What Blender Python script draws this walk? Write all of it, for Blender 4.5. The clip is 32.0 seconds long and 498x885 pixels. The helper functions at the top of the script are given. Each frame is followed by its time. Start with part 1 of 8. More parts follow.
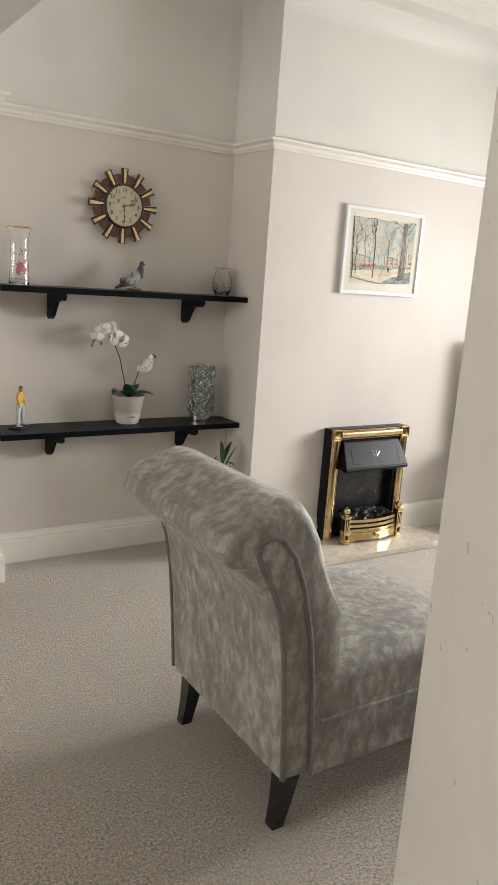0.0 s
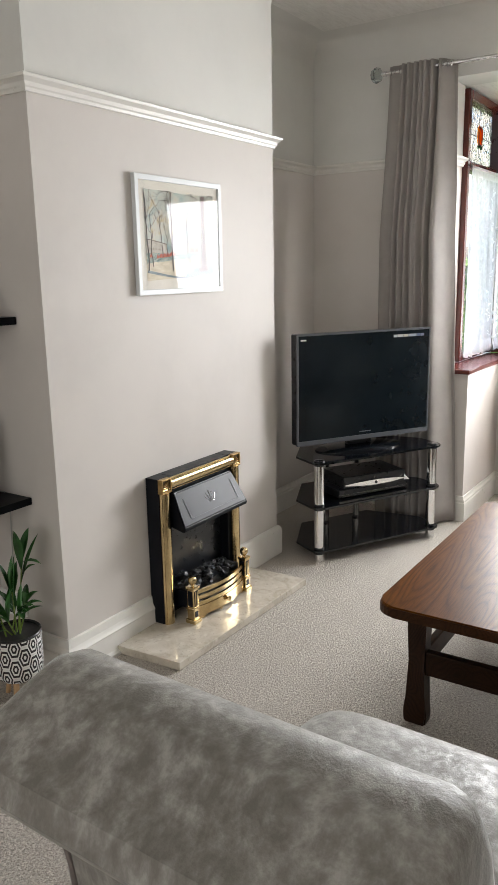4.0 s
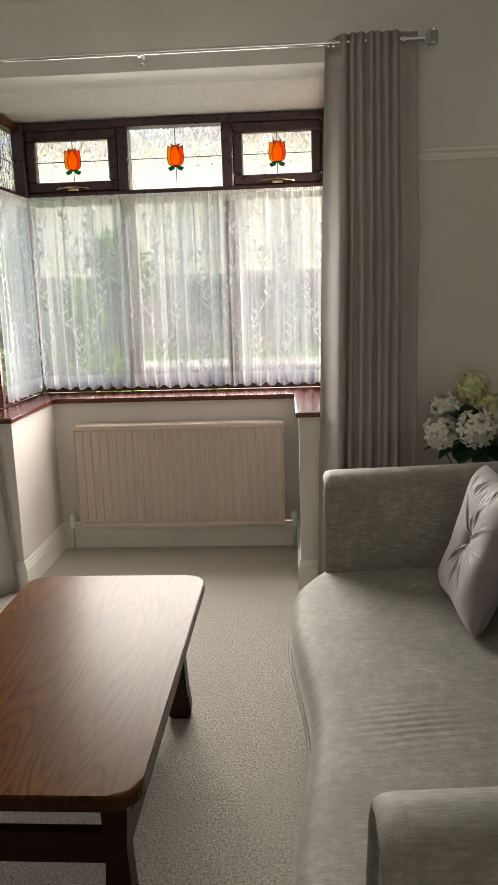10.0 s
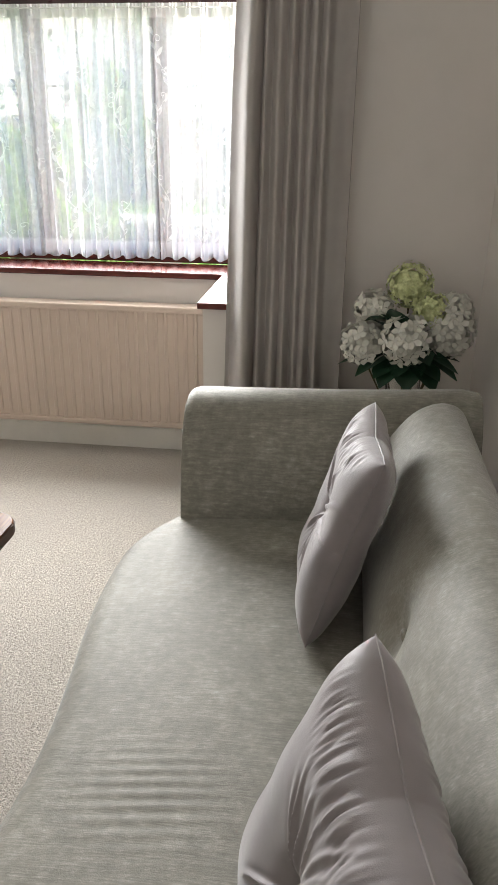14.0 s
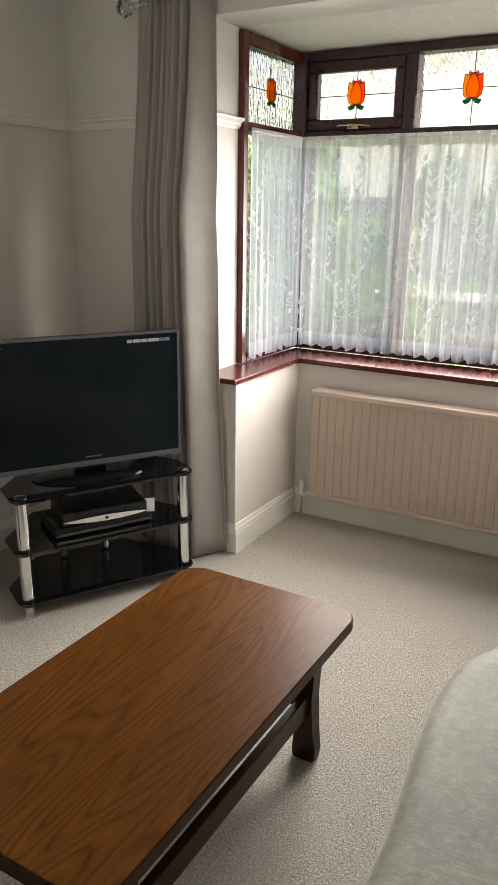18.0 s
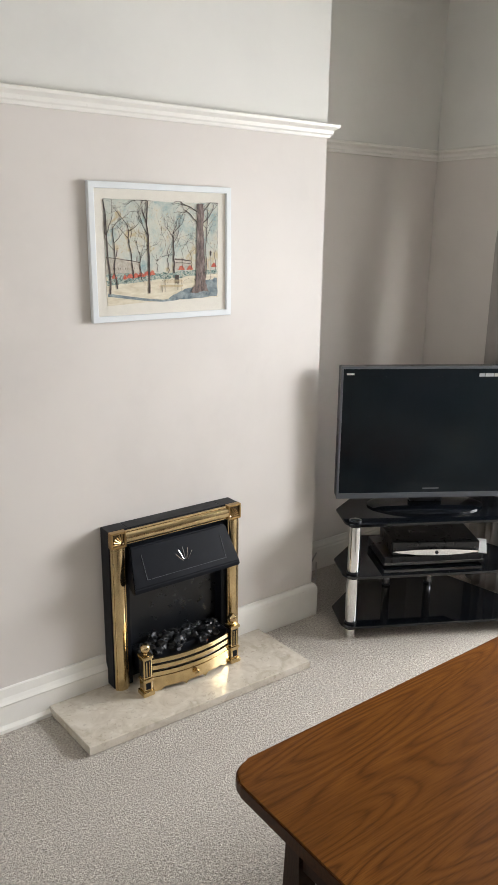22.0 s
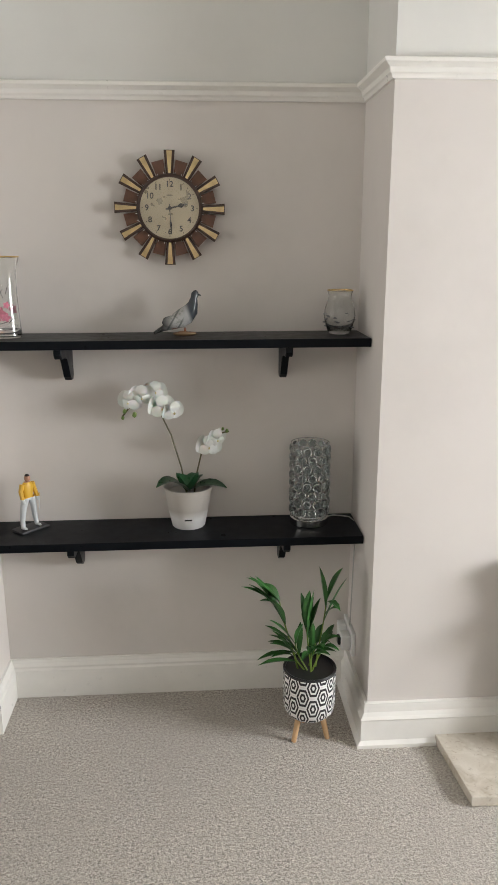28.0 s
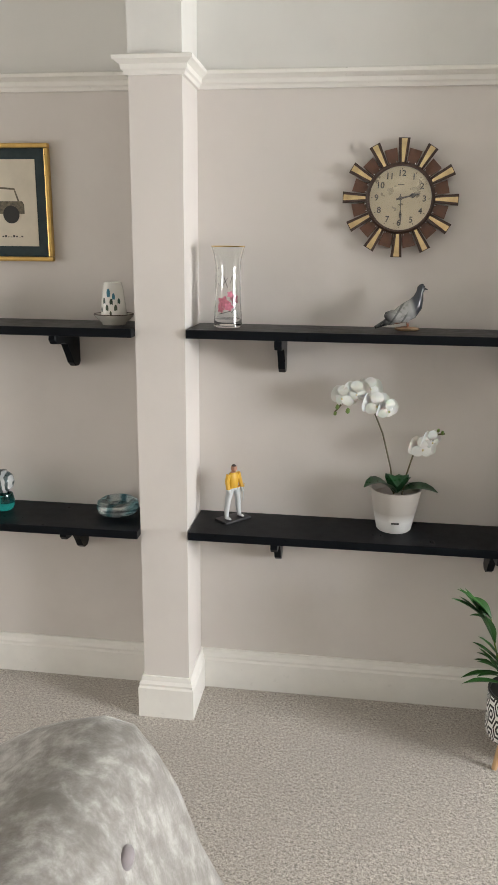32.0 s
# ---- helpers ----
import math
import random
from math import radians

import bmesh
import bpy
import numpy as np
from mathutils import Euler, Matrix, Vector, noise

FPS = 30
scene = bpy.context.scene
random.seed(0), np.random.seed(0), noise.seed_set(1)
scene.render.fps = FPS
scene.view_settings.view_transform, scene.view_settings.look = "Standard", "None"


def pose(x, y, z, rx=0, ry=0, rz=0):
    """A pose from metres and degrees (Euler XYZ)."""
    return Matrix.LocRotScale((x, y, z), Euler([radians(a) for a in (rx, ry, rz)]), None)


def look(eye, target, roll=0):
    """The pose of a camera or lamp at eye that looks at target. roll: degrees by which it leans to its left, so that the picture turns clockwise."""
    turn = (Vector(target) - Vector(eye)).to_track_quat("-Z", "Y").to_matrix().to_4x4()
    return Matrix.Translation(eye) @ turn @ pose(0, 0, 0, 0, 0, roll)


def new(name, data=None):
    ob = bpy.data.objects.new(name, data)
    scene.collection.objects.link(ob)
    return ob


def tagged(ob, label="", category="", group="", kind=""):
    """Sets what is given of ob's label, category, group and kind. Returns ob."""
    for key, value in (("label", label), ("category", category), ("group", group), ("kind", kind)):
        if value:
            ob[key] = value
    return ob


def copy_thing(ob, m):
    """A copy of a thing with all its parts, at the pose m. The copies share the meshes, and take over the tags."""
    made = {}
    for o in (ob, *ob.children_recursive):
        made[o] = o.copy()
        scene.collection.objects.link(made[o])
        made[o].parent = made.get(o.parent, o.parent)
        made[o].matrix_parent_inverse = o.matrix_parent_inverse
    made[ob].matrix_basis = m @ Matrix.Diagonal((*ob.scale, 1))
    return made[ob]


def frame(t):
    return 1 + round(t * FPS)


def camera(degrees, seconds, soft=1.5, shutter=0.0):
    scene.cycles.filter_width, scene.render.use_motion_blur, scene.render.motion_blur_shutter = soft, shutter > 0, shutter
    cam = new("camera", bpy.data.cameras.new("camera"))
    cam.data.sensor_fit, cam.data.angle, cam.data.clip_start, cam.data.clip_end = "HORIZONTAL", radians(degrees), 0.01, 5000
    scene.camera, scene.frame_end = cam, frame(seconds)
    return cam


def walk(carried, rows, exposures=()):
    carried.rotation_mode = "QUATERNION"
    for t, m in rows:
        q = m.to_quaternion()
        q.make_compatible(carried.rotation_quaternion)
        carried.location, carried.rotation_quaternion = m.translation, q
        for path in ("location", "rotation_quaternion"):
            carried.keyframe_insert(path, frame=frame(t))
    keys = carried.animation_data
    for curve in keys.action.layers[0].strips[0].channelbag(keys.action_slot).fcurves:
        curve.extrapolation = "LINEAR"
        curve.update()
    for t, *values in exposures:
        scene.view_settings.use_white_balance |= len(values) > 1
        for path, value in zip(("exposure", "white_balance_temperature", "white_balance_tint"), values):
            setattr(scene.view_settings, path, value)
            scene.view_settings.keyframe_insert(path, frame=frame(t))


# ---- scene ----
cam = camera(36.6, 32.0)
PATH = [
    (0, (0.457, 0.321, 1.393), (1.542, 1.946, 0.963), 4.1),
    (0.5, (0.488, 0.53, 1.389), (1.427, 2.235, 0.93), 2.0),
    (1, (0.498, 0.671, 1.394), (1.417, 2.379, 0.908), 0.2),
    (1.5, (0.581, 0.801, 1.385), (1.553, 2.475, 0.881), -0.5),
    (2, (0.674, 1.011, 1.408), (1.75, 2.629, 0.933), -1.4),
    (2.5, (0.702, 1.141, 1.405), (1.966, 2.623, 0.952), -0.9),
    (4.5, (0.869, 1.537, 1.433), (2.588, 2.478, 1.032), -1.0),
    (5, (0.931, 1.617, 1.448), (2.75, 2.377, 1.112), -0.7),
    (5.5, (0.939, 1.655, 1.482), (2.854, 2.118, 1.14), -1.1),
    (6, (0.883, 1.659, 1.442), (2.836, 1.896, 1.087), -2.0),
    (6.5, (0.848, 1.674, 1.461), (2.807, 1.791, 1.076), -2.1),
    (7, (0.834, 1.678, 1.457), (2.798, 1.752, 1.087), -1.4),
    (7.5, (0.864, 1.644, 1.447), (2.83, 1.736, 1.089), -1.0),
    (8, (0.943, 1.564, 1.448), (2.903, 1.706, 1.081), -1.2),
    (8.5, (1.001, 1.481, 1.449), (2.956, 1.648, 1.063), -0.9),
    (9, (1.068, 1.394, 1.454), (3.018, 1.571, 1.049), -1.5),
    (9.5, (1.226, 1.376, 1.448), (3.184, 1.494, 1.057), -1.6),
    (10, (1.435, 1.34, 1.429), (3.392, 1.465, 1.036), -1.8),
    (10.5, (1.59, 1.202, 1.402), (3.545, 1.265, 0.985), -2.9),
    (11, (1.717, 1.141, 1.375), (3.663, 1.018, 0.931), -2.2),
    (11.5, (1.804, 1.088, 1.367), (3.732, 0.9, 0.87), -1.8),
    (12, (1.94, 1.018, 1.355), (3.851, 0.771, 0.819), -0.6),
    (12.5, (2.087, 1.002, 1.343), (3.997, 0.824, 0.779), 0.2),
    (13, (2.15, 0.917, 1.356), (4.057, 0.915, 0.753), 0.8),
    (13.5, (2.145, 0.817, 1.387), (4.013, 0.971, 0.691), 1.3),
    (15.5, (2.091, 0.788, 1.599), (3.918, 1.121, 0.858), -0.6),
    (16, (2.057, 0.829, 1.627), (3.879, 1.322, 0.964), -0.1),
    (16.5, (2.044, 0.865, 1.619), (3.832, 1.51, 0.999), 0.0),
    (17, (2.028, 0.904, 1.612), (3.773, 1.664, 0.997), 0.1),
    (17.5, (2.022, 0.927, 1.614), (3.721, 1.791, 1.008), 0.5),
    (18, (1.999, 0.947, 1.619), (3.654, 1.9, 1.028), 0.8),
    (18.5, (1.983, 0.946, 1.619), (3.604, 1.969, 1.049), 0.5),
    (19, (1.979, 0.946, 1.618), (3.574, 2.02, 1.071), 0.1),
    (19.5, (1.98, 0.972, 1.623), (3.528, 2.119, 1.084), -0.2),
    (20, (1.988, 1.008, 1.626), (3.481, 2.229, 1.098), 0.1),
    (20.5, (1.975, 1.034, 1.622), (3.411, 2.325, 1.103), 0.5),
    (21, (1.967, 1.048, 1.61), (3.289, 2.453, 1.083), 0.6),
    (21.5, (1.938, 1.077, 1.622), (3.166, 2.561, 1.087), 0.7),
    (22, (1.918, 1.096, 1.627), (3.067, 2.643, 1.091), 0.6),
    (22.5, (1.9, 1.112, 1.618), (2.968, 2.718, 1.088), 0.6),
    (23, (1.896, 1.107, 1.622), (2.92, 2.744, 1.1), 0.6),
    (23.5, (1.892, 1.12, 1.62), (2.913, 2.757, 1.092), 0.5),
    (24, (1.904, 1.111, 1.616), (2.94, 2.737, 1.085), 0.4),
    (24.5, (1.915, 1.116, 1.607), (2.982, 2.725, 1.084), 0.5),
    (26.5, (1.965, 1.245, 1.58), (2.792, 2.997, 1.086), 0.4),
    (27, (1.998, 1.272, 1.59), (2.579, 3.121, 1.095), 0.4),
    (27.5, (2.003, 1.281, 1.584), (2.343, 3.184, 1.072), -0.2),
    (28, (1.99, 1.277, 1.569), (2.118, 3.205, 1.053), -0.1),
    (28.5, (1.933, 1.286, 1.532), (1.892, 3.223, 1.035), 0.0),
    (29, (1.93, 1.293, 1.538), (1.785, 3.224, 1.038), -0.6),
    (29.5, (1.973, 1.278, 1.53), (1.832, 3.218, 1.061), -0.9),
    (30, (1.966, 1.284, 1.539), (1.845, 3.221, 1.055), 0.0),
    (30.5, (1.942, 1.294, 1.516), (1.767, 3.221, 1.01), 1.2),
    (31, (1.907, 1.296, 1.516), (1.639, 3.211, 1.006), 1.3),
    (31.5, (1.866, 1.322, 1.513), (1.549, 3.234, 1.02), 1.0),
    (32, (1.782, 1.332, 1.53), (1.529, 3.251, 1.023), 0.6),
]
EXPOSURES = [(0, 2.76, 6650, 10), (1, 3.0, 6600, 10), (2, 2.83, 6600, 10), (3, 2.6, 6500, 10), (5, 2.17, 6250, 10), (6, 1.83, 6800, 10), (7, 1.78, 7000, 10), (9.5, 1.77, 6950, 10), (11, 2.12, 7250, 10), (11.5, 2.48, 6700, 10), (12, 2.63, 6600, 10), (13, 2.63, 6450, 10), (16, 2.03, 6500, 10), (17, 1.94, 6750, 10), (19, 2.13, 6900, 10), (21, 2.45, 6500, 10), (22, 2.59, 6280, 10), (23, 2.68, 6330, 10), (24, 2.62, 6230, 10), (27, 2.70, 6180, 10), (28, 2.9, 6300, 10), (30, 3.03, 6350, 10), (32, 3.1, 6350, 10)]
walk(cam, [(t, look(eye, target, roll)) for t, eye, target, roll in PATH], EXPOSURES)

# world, sun
world = bpy.data.worlds.new("world")
scene.world = world
world.use_nodes = True
sky = world.node_tree.nodes.new("ShaderNodeTexSky")
sky.sky_type, sky.sun_disc = "NISHITA", False
SUN_EL, SUN_AZ = 42.0, 187.0            # azimuth: degrees from +y towards +x
sky.sun_elevation, sky.sun_rotation = radians(SUN_EL), radians(SUN_AZ)
sky.air_density, sky.dust_density, sky.ozone_density = 1.0, 3.0, 1.0
world.node_tree.links.new(sky.outputs[0], world.node_tree.nodes["Background"].inputs[0])
world.node_tree.nodes["Background"].inputs[1].default_value = 0.15
sun_data = bpy.data.lights.new("sun", "SUN")
sun_data.energy, sun_data.angle, sun_data.color = 5.0, radians(75), (1.0, 0.97, 0.915)
sun = new("sun", sun_data)
sd = Vector((math.sin(radians(SUN_AZ)) * math.cos(radians(SUN_EL)), math.cos(radians(SUN_AZ)) * math.cos(radians(SUN_EL)), math.sin(radians(SUN_EL))))
sun.matrix_world = look(sd * 30, (0, 0, 0))

# ---------------------------------------------------------------- materials
class Nodes:
    """A small wrapper round a material's node tree."""
    def __init__(self, name):
        self.mat = bpy.data.materials.new(name)
        self.mat.use_nodes = True
        self.t = self.mat.node_tree
        self.b = self.t.nodes["Principled BSDF"]
        self.out = self.t.nodes["Material Output"]

    def add(self, kind, **kw):
        n = self.t.nodes.new(kind)
        for k, v in kw.items():
            if k in n.inputs:
                n.inputs[k].default_value = v
            else:
                n.inputs[k.replace("_", " ")].default_value = v
        return n

    def link(self, a, b):
        self.t.links.new(a, b)

    def coord(self, scale=(1, 1, 1), which="Object", turn=(0, 0, 0)):
        c = self.t.nodes.new("ShaderNodeTexCoord")
        m = self.t.nodes.new("ShaderNodeMapping")
        m.inputs["Scale"].default_value = scale
        m.inputs["Rotation"].default_value = [radians(a) for a in turn]
        self.link(c.outputs[which], m.inputs[0])
        return m.outputs[0]

    def noise(self, vec, scale, detail=4, rough=0.6, out="Fac", distort=0.0):
        n = self.add("ShaderNodeTexNoise", Scale=scale, Detail=detail, Roughness=rough, Distortion=distort)
        self.link(vec, n.inputs["Vector"])
        return n.outputs[out]

    def ramp(self, fac, stops):
        r = self.t.nodes.new("ShaderNodeValToRGB")
        els = r.color_ramp.elements
        while len(els) < len(stops):
            els.new(0.5)
        for e, (p, c) in zip(els, stops):
            e.position = p
            e.color = (*c, 1) if len(c) == 3 else c
        self.link(fac, r.inputs[0])
        return r.outputs[0]

    def math(self, op, a, b=0.0, clamp=False):
        n = self.t.nodes.new("ShaderNodeMath")
        n.operation, n.use_clamp = op, clamp
        for i, v in enumerate((a, b)):
            if isinstance(v, (int, float)):
                n.inputs[i].default_value = v
            else:
                self.link(v, n.inputs[i])
        return n.outputs[0]

    def mix(self, fac, a, b):
        n = self.t.nodes.new("ShaderNodeMix")
        n.data_type = "RGBA"
        for i, v in ((0, fac), (6, a), (7, b)):
            if isinstance(v, (int, float)):
                n.inputs[i].default_value = v
            elif isinstance(v, tuple):
                n.inputs[i].default_value = (*v, 1)
            else:
                self.link(v, n.inputs[i])
        return n.outputs[2]

    def bump(self, height, strength=0.3, distance=0.002, normal=None):
        n = self.add("ShaderNodeBump", Strength=strength, Distance=distance)
        self.link(height, n.inputs["Height"])
        if normal is not None:
            self.link(normal, n.inputs["Normal"])
        self.link(n.outputs[0], self.b.inputs["Normal"])
        return n.outputs[0]

    def base(self, colour=None, rough=None, metal=None, **kw):
        for key, v in (("Base Color", colour), ("Roughness", rough), ("Metallic", metal)):
            if v is None:
                continue
            if isinstance(v, tuple):
                self.b.inputs[key].default_value = (*v, 1)
            elif isinstance(v, (int, float)):
                self.b.inputs[key].default_value = v
            else:
                self.link(v, self.b.inputs[key])
        for k, v in kw.items():
            self.b.inputs[k.replace("_", " ")].default_value = v
        return self


def plain(name, colour, rough=0.5, metal=0.0, vary=0.08, scale=12.0, grain=0.0, grain_scale=400.0, **kw):
    """A surface of one colour with slight large-scale variation and optional fine relief."""
    n = Nodes(name)
    v = n.coord()
    f = n.noise(v, scale, 4, 0.6)
    dark = tuple(c * (1 - vary) for c in colour)
    light = tuple(min(1, c * (1 + vary)) for c in colour)
    n.base(n.ramp(f, [(0.3, dark), (0.7, light)]), rough, metal, **kw)
    r = n.ramp(n.noise(v, scale * 3, 3), [(0.3, (rough * 0.85,) * 3), (0.7, (min(1, rough * 1.15),) * 3)])
    n.link(r, n.b.inputs["Roughness"])
    if grain:
        n.bump(n.noise(v, grain_scale, 3), grain, 0.001)
    return n.mat


def wall_paint(name, colour, bump=0.12):
    n = Nodes(name)
    v = n.coord()
    f = n.noise(v, 2.2, 5, 0.62)
    s = n.noise(n.coord((1.0, 1.0, 0.35)), 9.0, 4, 0.7)
    c = n.ramp(f, [(0.3, tuple(k * 0.94 for k in colour)), (0.5, colour), (0.7, tuple(min(1, k * 1.025) for k in colour))])
    scuff = n.ramp(s, [(0.66, (0, 0, 0)), (0.80, (0.35, 0.35, 0.35))])
    n.base(n.mix(scuff, c, tuple(k * 0.9 for k in colour)), 0.62)
    h = n.math("ADD", n.math("MULTIPLY", n.noise(v, 22, 4), 0.8), n.math("MULTIPLY", n.noise(v, 320, 3), 0.2))
    n.bump(h, bump, 0.004)
    return n.mat


M = {}
M["wall_low"] = wall_paint("wall_blush", (0.655, 0.614, 0.574))
M["wall_up"] = wall_paint("wall_white", (0.695, 0.685, 0.648))
M["gloss_white"] = plain("white_gloss", (0.80, 0.78, 0.73), 0.32, vary=0.03)


def ceiling_mat():
    n = Nodes("textured_ceiling_paper")
    v = n.coord((6, 28, 6))
    f = n.noise(v, 2.0, 5, 0.7)
    v2 = n.coord((20, 90, 20))
    g = n.noise(v2, 2.0, 3, 0.7)
    c = n.ramp(f, [(0.32, (0.72, 0.705, 0.67)), (0.5, (0.79, 0.775, 0.74)), (0.68, (0.83, 0.82, 0.785))])
    n.base(c, 0.8)
    h = n.math("ADD", f, n.math("MULTIPLY", g, 0.6))
    n.bump(h, 0.8, 0.005)
    return n.mat


M["ceiling"] = ceiling_mat()


def carpet_mat():
    n = Nodes("beige_carpet")
    v = n.coord()
    big = n.noise(v, 1.6, 5, 0.62, distort=0.8)
    mid = n.noise(v, 22, 3, 0.6)
    tuft = n.noise(v, 120, 2, 0.65, distort=0.35)
    fine = n.noise(v, 240, 3, 0.8)
    speck = n.math("ADD", n.math("MULTIPLY", tuft, 0.55), n.math("MULTIPLY", fine, 0.45))
    c = n.ramp(speck, [(0.36, (0.165, 0.148, 0.126)), (0.46, (0.405, 0.364, 0.312)), (0.53, (0.545, 0.497, 0.432)), (0.63, (0.76, 0.71, 0.635))])
    c = n.mix(n.ramp(big, [(0.36, (0.5, 0.5, 0.5)), (0.58, (0, 0, 0))]), c, (0.45, 0.41, 0.36))
    c = n.mix(n.ramp(mid, [(0.35, (0.30, 0.30, 0.30)), (0.6, (0, 0, 0))]), c, (0.42, 0.38, 0.33))
    n.base(c, 0.95, 0.0, Sheen_Weight=0.2)
    h = n.math("ADD", n.math("MULTIPLY", speck, 1.0), n.math("MULTIPLY", mid, 0.5))
    n.bump(h, 1.0, 0.009)
    return n.mat


M["carpet"] = carpet_mat()


def velvet_mat():
    n = Nodes("crushed_velvet")
    v = n.coord()
    w = n.noise(v, 5, 3, 0.6, "Color")
    vm = n.t.nodes.new("ShaderNodeMix")
    vm.data_type = "VECTOR"
    vm.inputs[0].default_value = 0.05
    n.link(v, vm.inputs[4]); n.link(w, vm.inputs[5])
    vv = vm.outputs[1]
    st = n.t.nodes.new("ShaderNodeMapping")
    st.inputs["Scale"].default_value = (1.25, 1.25, 0.62)
    st.inputs["Rotation"].default_value = (radians(12), radians(8), 0)
    n.link(vv, st.inputs[0])
    a = n.noise(st.outputs[0], 30, 5, 0.66)
    b = n.noise(st.outputs[0], 9, 3, 0.5)
    f = n.math("ADD", n.math("MULTIPLY", a, 0.72), n.math("MULTIPLY", b, 0.34))
    c = n.ramp(f, [(0.42, (0.195, 0.182, 0.163)), (0.51, (0.25, 0.237, 0.215)), (0.57, (0.315, 0.301, 0.278)), (0.66, (0.44, 0.428, 0.405))])
    n.base(c, n.ramp(f, [(0.45, (0.62,) * 3), (0.62, (0.42,) * 3)]), 0.0, Sheen_Weight=0.5, Sheen_Roughness=0.35)
    n.b.inputs["Sheen Tint"].default_value = (0.85, 0.85, 0.82, 1)
    n.bump(n.math("ADD", n.math("MULTIPLY", f, 0.8), n.math("MULTIPLY", n.noise(v, 300, 3), 0.22)), 0.5, 0.006)
    return n.mat


def sofa_mat():
    n = Nodes("sage_grey_velour")
    v = n.coord()
    st = n.coord((170, 12, 60))
    a = n.noise(st, 2.0, 4, 0.65)
    b = n.noise(v, 34, 5, 0.75)
    g = n.noise(v, 5, 3, 0.5)
    f = n.math("ADD", n.math("MULTIPLY", a, 0.36), n.math("ADD", n.math("MULTIPLY", b, 0.40), n.math("MULTIPLY", g, 0.22)))
    c = n.ramp(f, [(0.36, (0.137, 0.128, 0.104)), (0.50, (0.208, 0.197, 0.163)), (0.58, (0.279, 0.265, 0.223)), (0.68, (0.426, 0.408, 0.357))])
    n.base(c, 0.65, 0.0, Sheen_Weight=0.35, Sheen_Roughness=0.35)
    n.bump(n.math("ADD", f, n.math("MULTIPLY", n.noise(v, 420, 3), 0.3)), 0.4, 0.003)
    return n.mat


M["velvet"] = velvet_mat()
M["sofa"] = sofa_mat()
M["welt"] = plain("taupe_piping", (0.15, 0.125, 0.115), 0.7, vary=0.2, scale=30, grain=0.3, grain_scale=500, Sheen_Weight=0.3)
M["satin"] = plain("lilac_grey_satin", (0.212, 0.184, 0.188), 0.62, vary=0.14, scale=9, grain=0.35, grain_scale=650, Sheen_Weight=0.45)
M["black_leg"] = plain("black_lacquered_wood", (0.012, 0.012, 0.013), 0.3, vary=0.2)
M["black_shelf"] = plain("satin_black_paint", (0.006, 0.007, 0.009), 0.32, vary=0.2, scale=8, Specular_IOR_Level=0.08)


def oak_mat(name, turn, dark, mid, light, rough=0.22, rings=26.0, gloss=0.165):
    """Plain-sawn oak: growth lines are contours of a field stretched along the board."""
    n = Nodes(name)
    v = n.coord((1, 1, 1), turn=turn)
    field = n.noise(n.coord((0.8, 6.5, 6.5), turn=turn), 1.0, 1.2, 0.4)
    lines = n.math("FRACT", n.math("MULTIPLY", field, rings))
    edge = n.math("ABSOLUTE", n.math("SUBTRACT", lines, 0.5))
    pores = n.noise(n.coord((9, 330, 330), turn=turn), 1.6, 3, 0.65)
    streak = n.noise(n.coord((1.5, 30, 30), turn=turn), 2.0, 3, 0.6)
    c = n.ramp(edge, [(0.03, dark), (0.16, mid), (0.5, light)])
    c = n.mix(n.ramp(streak, [(0.35, (0, 0, 0)), (0.7, (0.75, 0.75, 0.75))]), c, mid)
    shade = n.noise(n.coord((1.1, 4.5, 4.5), turn=turn), 1.3, 3, 0.55)
    c = n.mix(n.ramp(shade, [(0.34, (0.55,) * 3), (0.62, (0, 0, 0))]), c, tuple(k * 0.72 for k in mid))
    c = n.mix(n.ramp(pores, [(0.38, (0.5, 0.5, 0.5)), (0.50, (0, 0, 0))]), c, tuple(k * 0.6 for k in dark))
    n.base(c, n.ramp(n.noise(v, 9, 4), [(0.3, (rough,) * 3), (0.7, (rough * 1.12,) * 3)]), 0.0, Specular_IOR_Level=gloss)
    n.bump(pores, 0.10, 0.001)
    return n.mat


M["oak"] = oak_mat("stained_oak_top", (0, 0, 0), (0.066, 0.0215, 0.004), (0.125, 0.044, 0.0076), (0.170, 0.064, 0.0111), 0.31, 26.0, 0.074)
M["oak_edge"] = oak_mat("dark_oak_edge", (0, 0, 0), (0.034, 0.013, 0.005), (0.055, 0.021, 0.007), (0.075, 0.03, 0.010), 0.35)
M["oak_dark"] = oak_mat("dark_oak_frame", (0, 0, 0), (0.018, 0.0072, 0.004), (0.030, 0.0125, 0.0062), (0.044, 0.0195, 0.0092), 0.35)
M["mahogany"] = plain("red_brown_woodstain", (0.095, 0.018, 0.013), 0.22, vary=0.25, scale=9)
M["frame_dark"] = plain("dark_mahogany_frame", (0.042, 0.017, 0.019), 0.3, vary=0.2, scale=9)


